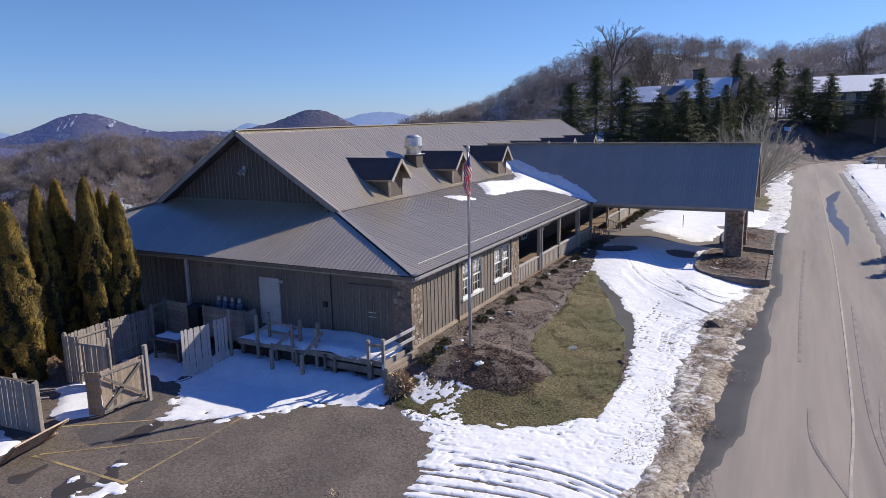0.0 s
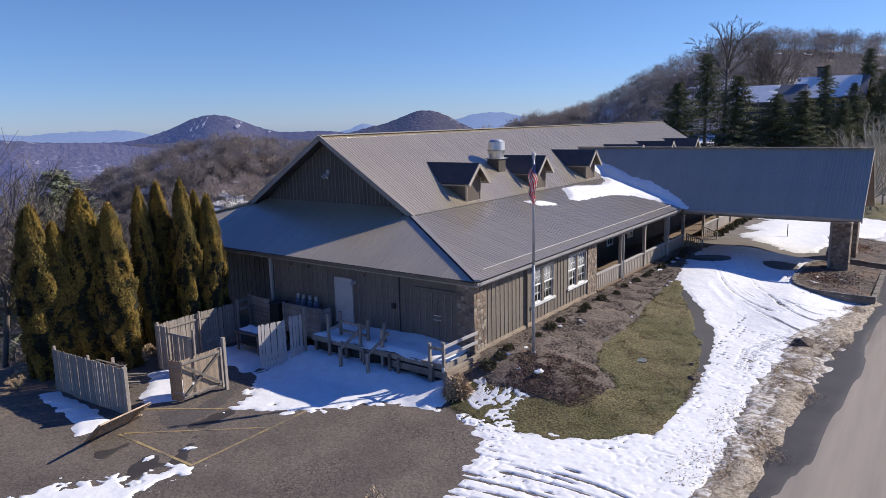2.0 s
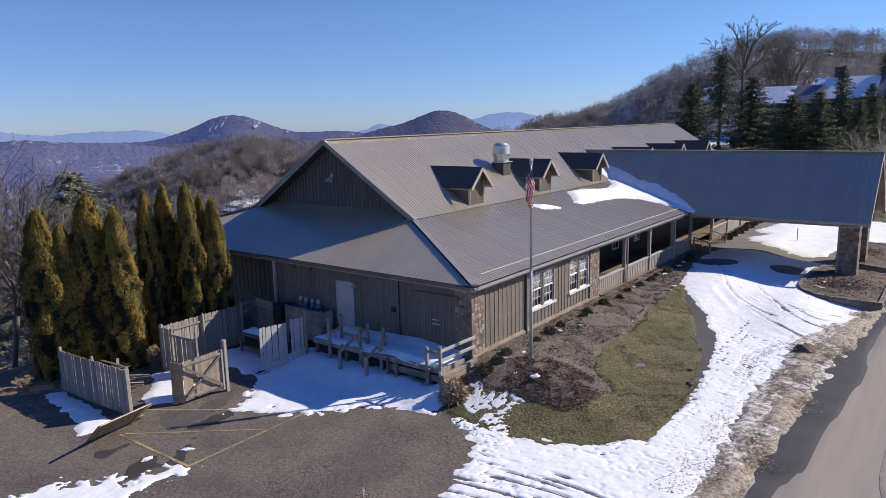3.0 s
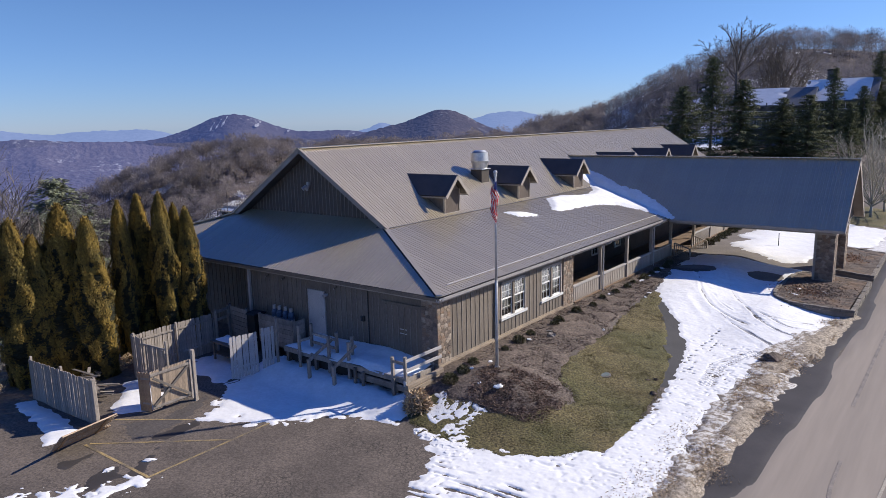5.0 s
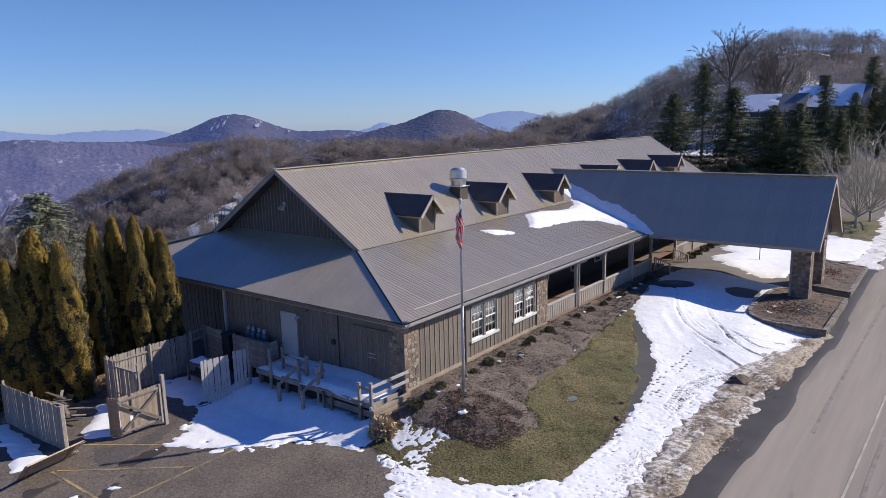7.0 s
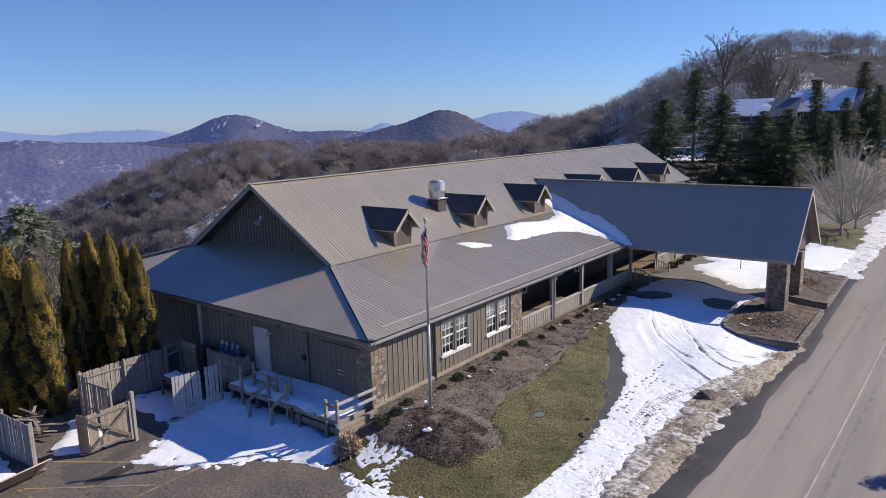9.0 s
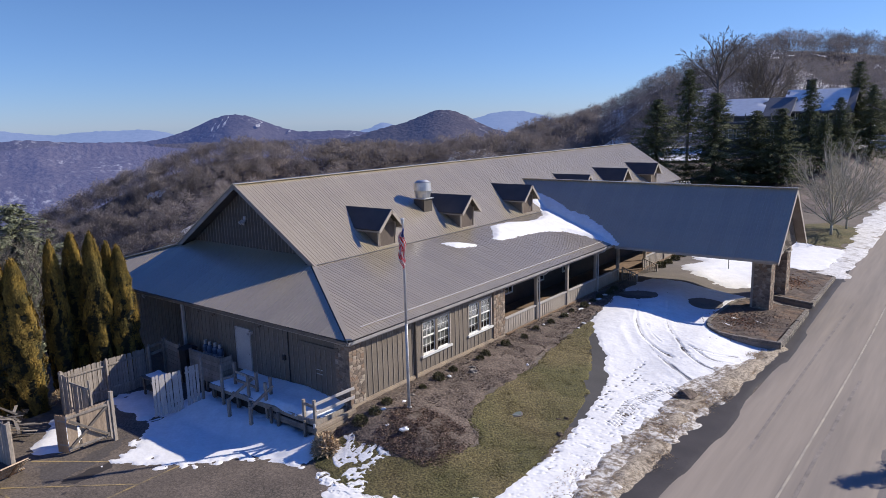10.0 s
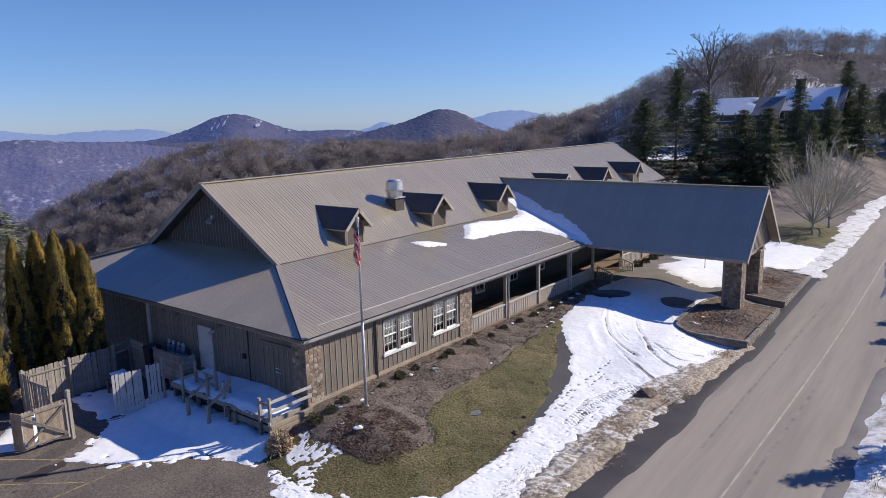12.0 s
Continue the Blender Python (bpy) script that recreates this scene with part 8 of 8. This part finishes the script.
# ---- shrubs, bed and lawn details ----
def shrub(seed, r, h, material, name, label, cat="shrub", group="shrubs along the wall", n=700):
    rng = np.random.default_rng(seed)
    t = thing(name, label, cat, (0, 0, 0), group)
    st = M()
    for i in range(5):
        a = 6.28 * i / 5
        st.tube((0, 0, -0.05), (0.5 * r * math.cos(a), 0.5 * r * math.sin(a), h * 0.6), 0.015, 0.006, 5)
    part("stem", st, BARK, t)
    d = rng.normal(size=(n, 3))
    d[:, 2] = np.abs(d[:, 2]) * 0.9
    d /= np.linalg.norm(d, axis=1, keepdims=True)
    q = (0.45 + 0.6 * rng.random(n) ** 0.5) * (0.85 + 0.3 * vnoise(d[:, 0] * 3 + seed, d[:, 1] * 3, seed))
    c = d * q[:, None] * np.array([r, r, h])
    e = d + rng.normal(size=(n, 3)) * 0.6
    e /= np.linalg.norm(e, axis=1, keepdims=True)
    cloud_part("foliage", [tri_cloud(c, e, r * (0.2 + 0.2 * rng.random(n)), np.full(n, r * 0.13), rng)], material, t)
    return t


sh = [shrub(1, 0.34, 0.42, SHRUB, "shrub", "small dark green shrub in the mulch bed"), shrub(2, 0.28, 0.34, SHRUB, "shrub", "small dark green shrub in the mulch bed")]
SHRUB_Y = [24.15, 24.95, 25.95, 28.35, 29.7, 31.05, 33.2, 33.95, 36.0, 37.8, 39.6, 41.2, 42.9, 44.3, 45.8, 47.2, 48.6, 49.9, 51.1]
for k, y in enumerate(SHRUB_Y):
    x = -13.15 + 0.12 * math.sin(k * 2.3)
    if k > 15:
        x -= 0.02 * (k - 15)
    m = pose(x, y, float(ground_z(x, y)) + 0.02, 0, 0, 70 * k)
    s = 0.6 + 0.35 * ((k * 37) % 10) / 10
    if k < 2:
        sh[k].matrix_basis = m
    else:
        copy_thing(sh[k % 2], m).scale = (s, s, s)
for k in range(9):
    y = 60.5 + 1.7 * k
    copy_thing(sh[k % 2], pose(-13.2, y, float(ground_z(-13.2, y)), 0, 0, 50 * k)).scale = (1.2, 1.2, 1.2)
dry = shrub(5, 0.55, 0.75, DRY_SHRUB, "dry_grass_clump", "tan dried ornamental grass clump at the wall's corner", "shrub", "dry clumps", 1400)
dry.matrix_basis = pose(-13.55, 22.35, -1.45)
dry2 = shrub(6, 0.3, 0.55, DRY_SHRUB, "dry_weed", "dry weed at the edge of the lot", "shrub", "dry clumps", 160)
dry2.matrix_basis = pose(-11.2, 14.6, -1.65)
under = bare_tree(7, 2.3, 1.25, DRY_SHRUB, "undergrowth", "dry brown twiggy undergrowth below the evergreens", 0.007, 5, 0.03, "undergrowth below the evergreens", fork=0.16)
under.matrix_basis = pose(-28.9, 17.6, -1.65)
for k, (x, y) in enumerate(((-28.5, 16.0), (-29.4, 18.4), (-32.0, 15.4), (-31.4, 13.4), (-29.7, 14.2), (-28.6, 18.6), (-33.2, 14.4), (-30.4, 12.8))):
    copy_thing(under, pose(x, y, -1.7, 0, 0, 80 * k))


def scatter(name, material, label, category, poly, count, length, width, up, seed, lift=0.03, height=None, rim=0.35):
    """Blades or chips strewn over a stretch of ground, as one mesh."""
    rng = np.random.default_rng(seed)
    xs, ys = [p[0] for p in poly], [p[1] for p in poly]
    x = min(xs) + (max(xs) - min(xs)) * rng.random(count * 2)
    y = min(ys) + (max(ys) - min(ys)) * rng.random(count * 2)
    ok = inside(poly, x, y) + rim * fbm(x, y, 1.5, 3, seed) + 0.5 * (rim - 0.35) * rng.normal(size=count * 2) > 0.05
    x, y = x[ok][:count], y[ok][:count]
    n = len(x)
    z = ground_z(x, y) + lift + (height(x, y) if height else 0)
    d = rng.normal(size=(n, 3))
    d[:, 2] = up + 0.3 * rng.random(n)
    d /= np.linalg.norm(d, axis=1, keepdims=True)
    v, f = tri_cloud(np.stack([x, y, z], 1), d, length * (0.5 + rng.random(n)), width * (0.6 + 0.8 * rng.random(n)), rng)
    m = M()
    m.v, m.f = v.tolist(), f.tolist()
    return tagged(part(name, m, material, None, label, False, "", False), label, category, "", "stuff")


scatter("grass_blades", BLADE, "short green-brown winter grass blades", "grass", GRASS_EDGE, 60000, 0.05, 0.022, 0.5, 1, 0.035)
scatter("mulch_chips", CHIP, "loose brown mulch chips and dead stems", "mulch", BED_EDGE, 22000, 0.09, 0.04, 0.12, 2, 0.06)
scatter("dead_groundcover", DEAD, "matted dead brown groundcover", "groundcover", [(-12.6, 24.2), (-11.4, 23.5), (-9.6, 23.6), (-8.5, 25.2), (-9.0, 26.9), (-11.2, 27.0), (-12.4, 25.6)], 9000, 0.1, 0.035, 0.12, 3, 0.075, lambda x, y: 0.14 * bump_at(np.hypot((x + 10.4) / 1.9, (y - 25.2) / 1.3), 0, 0.9), 0.9)
scatter("bank_grit", DRY_SHRUB, "dead grass and grit in the snow bank", "grit", [(-3.6, 17), (-3.2, 24), (-3.5, 31), (-3.3, 37), (-2.2, 43), (-1.5, 46.5), (-1.2, 43), (-2, 36), (-2.1, 28), (-2, 22), (-2.6, 17)], 15000, 0.12, 0.02, 0.25, 4, 0.1, None, 0.8)
scatter("snow_grit", DRY_SHRUB, "brown grit and soil thrown on the snow beside the bank", "grit", [(-4.6, 20.5), (-4.2, 24), (-4.4, 29), (-3.7, 29), (-3.4, 24), (-3.2, 20.5)], 650, 0.05, 0.04, 0.05, 7, 0.055, None, 0.9)
scatter("verge_grit", DRY_SHRUB, "dead grass poking through the verge snow", "grit", [(6.4, 20), (6.9, 36), (8, 50), (10, 50), (10, 20)], 7000, 0.2, 0.035, 0.6, 5, 0.2)



def litter(name, label, spot, spread, count, seed, z, material=LITTER):
    """Fallen leaves lying on a planting bed."""
    rng = np.random.default_rng(seed)
    x, y = spot[0] + rng.normal(size=count) * spread[0], spot[1] + rng.normal(size=count) * spread[1]
    c = np.stack([x, y, z - 0.08 * (x + 5) + 0.05 + 0.04 * rng.random(count)], 1)
    d = rng.normal(size=(count, 3)) * np.array([1, 1, 0.25])
    d /= np.linalg.norm(d, axis=1, keepdims=True)
    v, f = tri_cloud(c, d, 0.06 + 0.07 * rng.random(count), 0.05 + 0.04 * rng.random(count), rng)
    m = M()
    m.v, m.f = v.tolist(), f.tolist()
    return tagged(part(name, m, material, None, label, False, "", False), label, "leaves", "", "stuff")


litter("leaf_litter", "orange dead leaves on the planting bed", (-4.0, 49.2), (0.75, 0.8), 420, 61, -0.8)
litter("leaf_litter", "orange dead leaves on the far planting bed", (-3.3, 62.0), (0.7, 1.0), 700, 62, -0.74)
litter("bed_twigs", "dry twigs and bark on the planting bed", (-3.1, 50.0), (0.75, 1.6), 1600, 63, -0.83, CHIP)
cov = thing("valve_cover", "dull green round valve cover in the lawn", "cover", (-8.75, 29.85, -1.3))
part("lid", M().tube((-8.75, 29.85, -1.34), (-8.75, 29.85, -1.27), 0.3, 0.28, 16), mat("faded_green_plastic", (0.08, 0.12, 0.1), rough=0.7, alt=(0.12, 0.13, 0.12), scale=4, fine=20, amount=0.4), cov)
part("rim", M().tube((-8.75, 29.85, -1.36), (-8.75, 29.85, -1.285), 0.36, 0.36, 16), DAMP, cov)


def boulder(name, label, category, c, size, material, seed, group=""):
    rng = random.Random(seed)
    b = bmesh.new()
    bmesh.ops.create_icosphere(b, subdivisions=2, radius=1)
    for v in b.verts:
        k = 1 + 0.6 * noise.noise(v.co * 1.5 + Vector((seed * 3.7, 0, 0))) + 0.3 * noise.noise(v.co * 3.6 + Vector((0, seed * 2.3, 0)))
        v.co = Vector((v.co.x * size[0] * k, v.co.y * size[1] * k, v.co.z * size[2] * k))
    me = bpy.data.meshes.new(name)
    b.to_mesh(me)
    b.free()
    me.materials.append(material)
    ob = new(name, me)
    ob.location = c
    ob.rotation_euler = (0, 0, rng.uniform(0, 3))
    return tagged(ob, label, category, group)


boulder("snow_chunk", "dark gritty chunk of ploughed ice and soil", "ice chunk", (-3.15, 36.9, -1.5), (0.55, 0.38, 0.3), MULCH, 3)
for k, (x, y, s) in enumerate(((-12.4, 31.6, 0.28), (-12.7, 32.0, 0.2), (-12.9, 27.4, 0.14), (-12.0, 24.6, 0.16), (-13.3, 40.6, 0.12), (-13.2, 43.5, 0.12), (-10.9, 34.6, 0.1))):
    boulder("bed_snow_lump" if k in (3, 4, 5, 6) else "bed_stone", "small lump of old snow in the bed" if k in (3, 4, 5, 6) else "grey-brown field stone in the bed", "snow" if k in (3, 4, 5, 6) else "stone", (x, y, float(ground_z(x, y)) + 0.07), (s, s * 0.7, s * 0.42), SNOW if k in (3, 4, 5, 6) else WALL_STONE, 20 + k, "lumps in the bed")
boulder("bed_snow_lump", "lump of old snow on the dead groundcover", "snow", (-11.0, 24.55, -0.62), (0.2, 0.11, 0.09), SNOW, 41, "lumps in the bed")

for k, (x, y, w) in enumerate(((-13.0, 25.35, 0.13), (-12.75, 26.6, 0.11), (-12.9, 30.3, 0.12), (-13.0, 45.1, 0.17), (-13.1, 46.6, 0.15), (-13.05, 48.0, 0.2), (-13.2, 49.3, 0.16), (-11.4, 42.3, 0.12), (-11.3, 41.4, 0.1))):
    boulder("bed_snow_lump", "small lump of old snow beside a shrub", "snow", (x, y, float(ground_z(x, y)) + 0.08), (w * 1.25, w * 0.75, w * 0.32), SNOW, 60 + k, "lumps in the bed")
for k, (x, y, w) in enumerate(((-7.1, 30.95, 0.14), (-6.8, 31.2, 0.12), (-6.3, 29.65, 0.16))):
    boulder("soil_clod", "dark clod of soil at the lawn's edge", "soil", (x, y, -1.6), (w, w, 0.1), DARK_SOIL, 80 + k, "clods at the lawn's edge")

boulder("snow_scrap_lump", "small melting lump of snow on the lot", "snow", (-19.56, 12.38, -1.63), (0.2, 0.13, 0.05), SNOW, 50, "snow lumps on the lot")
boulder("snow_scrap_lump", "small melting lump of snow on the lot", "snow", (-19.03, 13.61, -1.63), (0.26, 0.1, 0.05), SNOW, 51, "snow lumps on the lot")

# ---- houses on the slope ----
def house(x0, x1, y0, y1, base, eave, ridge, label, snowy, chimney=None, bays=6, gable_x=False):
    """A two-storey house: walls, gabled roof with snow, rows of windows, a balcony."""
    h = thing("house", label, "house", ((x0 + x1) / 2, (y0 + y1) / 2, base), "houses on the slope")
    part("wall", M().box(x0, y0, base - 6, x1, y1, eave), HOUSE_WALL, h)
    mid = (y0 + y1) / 2
    o = 0.7
    for s in (1, -1):
        ye = mid - s * ((y1 - y0) / 2 + o)
        ze = eave - o * (ridge - eave) / ((y1 - y0) / 2)
        r = part("roof", M().slab([(x0 - o, ye, ze), (x1 + o, ye, ze), (x1 + o, mid, ridge), (x0 - o, mid, ridge)], 0.25), HOUSE_ROOF, h, "grey shingle roof slope")
        if snowy[0 if s == 1 else 1]:
            a, b = snowy[0 if s == 1 else 1]
            up = 0.97 if x0 > -100 else 0.6
            xa, xb = x0 - o + (x1 - x0 + 2 * o) * a, x0 - o + (x1 - x0 + 2 * o) * b
            n = Vector((0, -s * (ridge - ze), abs(mid - ye))).normalized() * 0.16
            gu, gv = np.meshgrid(np.linspace(0, 1, 60), np.linspace(0.01, up, 26))
            gx = xa + (xb - xa) * gu
            cut = np.minimum(np.minimum(gx - xa, xb - gx) / 1.6, 1) + 0.9 * fbm(gx, gv * 9, 3.0, 4, int(abs(x0)) + 3 * s) + 0.35
            ok = cut > 0.22
            q = ok[:-1, :-1] & ok[1:, :-1] & ok[:-1, 1:] & ok[1:, 1:]
            idx = np.arange(gx.size).reshape(gx.shape)
            iy, ix = np.nonzero(q)
            sheet = M()
            sheet.v = np.stack([gx.ravel(), (ye + (mid - ye) * gv + n.y).ravel(), (ze + (ridge - ze) * gv + n.z * np.clip(cut, 0.3, 1)).ravel()], 1).tolist()
            sheet.f = np.stack([idx[iy, ix], idx[iy, ix + 1], idx[iy + 1, ix + 1], idx[iy + 1, ix]], 1).tolist()
            part("snow_cover", sheet, SNOW, r, "melting white snow on the roof", True, "", False)
    part("gable", M().prism([(y0, eave), (mid, ridge - 0.25), (y1, eave)], "x", x0, x0 + 0.2).prism([(y0, eave), (mid, ridge - 0.25), (y1, eave)], "x", x1 - 0.2, x1), HOUSE_WALL, h)
    if chimney:
        c = part("chimney", M().box(chimney - 0.8, mid - 0.6, eave, chimney + 0.8, mid + 0.6, ridge + 1.5), HOUSE_WALL, h, "dark square chimney")
        part("chimney_cap", M().box(chimney - 0.95, mid - 0.75, ridge + 1.5, chimney + 0.95, mid + 0.75, ridge + 1.75), IRON, c)
    for st in range(2):
        z = base + 0.9 + 2.9 * st
        if z + 1.6 > eave:
            break
        for i in range(bays):
            x = x0 + (x1 - x0) * (i + 0.5) / bays
            w = part("window", M().box(x - 0.75, y0 - 0.06, z, x + 0.75, y0 - 0.01, z + 1.5), GLASS_DARK, h)
            part("frame", M().box(x - 0.9, y0 - 0.1, z - 0.15, x - 0.75, y0, z + 1.65).box(x + 0.75, y0 - 0.1, z - 0.15, x + 0.9, y0, z + 1.65).box(x - 0.75, y0 - 0.1, z + 1.5, x + 0.75, y0, z + 1.65).box(x - 0.75, y0 - 0.1, z - 0.15, x + 0.75, y0, z).box(x - 0.04, y0 - 0.09, z, x + 0.04, y0 - 0.02, z + 1.5), WHITE, w)
    b = part("balcony", M().box(x0, y0 - 1.8, base + 2.75, x1, y0, base + 2.95), GREY_WOOD, h)
    part("balcony_rail", M().box(x0, y0 - 1.85, base + 3.85, x1, y0 - 1.75, base + 3.95), WHITE, b)
    for i in range(bays + 1):
        x = x0 + (x1 - x0) * i / bays
        part("balcony_post", M().box(x - 0.09, y0 - 1.85, base - 2, x + 0.09, y0 - 1.7, base + 5.4), HOUSE_WALL, b)
    return h


house(-32, -21, 143, 152, 6.6, 11.9, 14.8, "long grey house with snow along its roof", ((0.0, 0.62), (0.0, 1.0)), None, 5)
house(-22, -11.5, 146, 157, 6.8, 12.5, 16.2, "grey house with a steep snowy roof and chimney", ((0.0, 0.9), (0, 1)), -18.7, 5)
house(3, 21, 185, 206, 7.6, 13.5, 17.4, "grey house with a bright snow-covered roof", ((0.02, 0.98), (0, 1)), None, 6)
house(-214, -207.5, 151, 155.5, -23.2, -20.4, -18.9, "small pale house in the valley", ((0.0, 0.9), None), None, 3)


def hill_snow(name, label, az0, az1, r0, r1, cell, seed, cut):
    """Patches of snow lying on the wooded slopes."""
    az = np.radians(np.arange(az0, az1, math.degrees(cell / ((r0 + r1) / 2))))
    rr, aa = np.meshgrid(np.arange(r0, r1, cell), az, indexing="ij")
    x, y = rr * np.sin(aa), rr * np.cos(aa)
    f = fbm(x, y, 34, 5, seed) - cut
    z = terrain(x, y) + np.clip(f * 2.0, -1, 0.5) + 0.25
    ok = f > -0.1
    q = ok[:-1, :-1] & ok[1:, :-1] & ok[:-1, 1:] & ok[1:, 1:]
    idx = np.arange(x.size).reshape(x.shape)
    iy, ix = np.nonzero(q)
    m = M()
    m.v = np.stack([x.ravel(), y.ravel(), z.ravel()], 1).tolist()
    m.f = np.stack([idx[iy, ix], idx[iy, ix + 1], idx[iy + 1, ix + 1], idx[iy + 1, ix]], 1).tolist()
    return tagged(part(name, m, SNOW, None, label, True, "", False), label, "snow", "", "stuff")


hill_snow("slope_snow", "broken snow on the slope below the houses", -25, -13.5, 98, 150, 1.2, 500, -0.1)
hill_snow("slope_snow", "broken snow on the bank beyond the bend", -12, 4, 142, 178, 1.2, 503, 0.5)
hill_snow("hill_snow", "snow patches between the trees of the high hill", -30, 13, 215, 480, 3.0, 501, -0.08)
hill_snow("valley_snow", "snow on the cleared lots of the valley hill", -58.5, -49.8, 322, 376, 1.4, 505, 0.42)
hill_snow("valley_snow", "snow patches between the trees of the valley hill", -72, -26, 215, 420, 2.0, 502, 0.74)


# ---- parked car by the far bend ----
def car(x, y, z, turn):
    c = thing("parked_car", "silver estate car parked by the far bend", "car", (0, 0, 0))
    part("body", M().prism([(-2.25, 0.35), (2.25, 0.35), (2.3, 0.75), (1.3, 0.92), (0.7, 1.45), (-1.6, 1.5), (-2.2, 1.0)], "y", -0.88, 0.88), CAR_PAINT, c)
    part("window_band", M().prism([(1.15, 0.95), (0.62, 1.38), (-1.5, 1.42), (-1.95, 1.0)], "y", -0.89, 0.89), GLASS_DARK, c, "dark side windows")
    for wx in (-1.4, 1.4):
        for wy in (-0.8, 0.8):
            w = part("wheel", M().tube((wx, wy - 0.1, 0.33), (wx, wy + 0.1, 0.33), 0.33, n=16), RUBBER, c)
            part("rim", M().tube((wx, wy - 0.11, 0.33), (wx, wy + 0.11, 0.33), 0.19, n=12), STEEL, w)
    for wy in (-0.65, 0.65):
        part("headlight", M().box(2.2, wy - 0.15, 0.62, 2.31, wy + 0.15, 0.76), WHITE, c)
    c.matrix_basis = pose(x, y, z, 0, 0, turn)


car(13.6, 153, -0.9, 200)
sg = thing("road_sign", "small sign on two posts beside the road", "sign", (13.2, 138, -0.9))
part("board", M().box(12.6, 137.97, 0.2, 13.9, 138.03, 1.0), GREY_WOOD, sg)
for x in (12.7, 13.8):
    part("post", M().box(x - 0.05, 138.03, -1.0, x + 0.05, 138.13, 1.1), GREY_WOOD, sg)
mk = thing("marker_post", "thin dark marker post in the snow", "post", (-8.4, 63, -0.9))
part("stake", M().tube((-8.4, 63, -1.2), (-8.4, 63, 0.5), 0.03, n=6), IRON, mk)

# trees beyond the road, which throw their shade on it
verge_tree = [conifer(41, 6.5, 2.0, SPRUCE, "verge_spruce", "small spruce on the road's outer verge")]
tagged(verge_tree[0], group="spruces on the verge")
for k, (x, y, s) in enumerate(((8.9, 38.0, 0.8), (9.3, 57.4, 0.76), (8.9, 61.3, 0.74))):
    m = pose(x, y, -1.7, 0, 0, 50 * k)
    if k == 0:
        verge_tree[0].matrix_basis = m @ Matrix.Diagonal((s, s, s, 1))
    else:
        copy_thing(verge_tree[0], m).scale = (s, s, s)


# ---- the many small pieces of walls and roofs ----
side_battens()
canopy_battens()
porch_rails()
pier_stones()
pillar_stones()
cover_roofs()
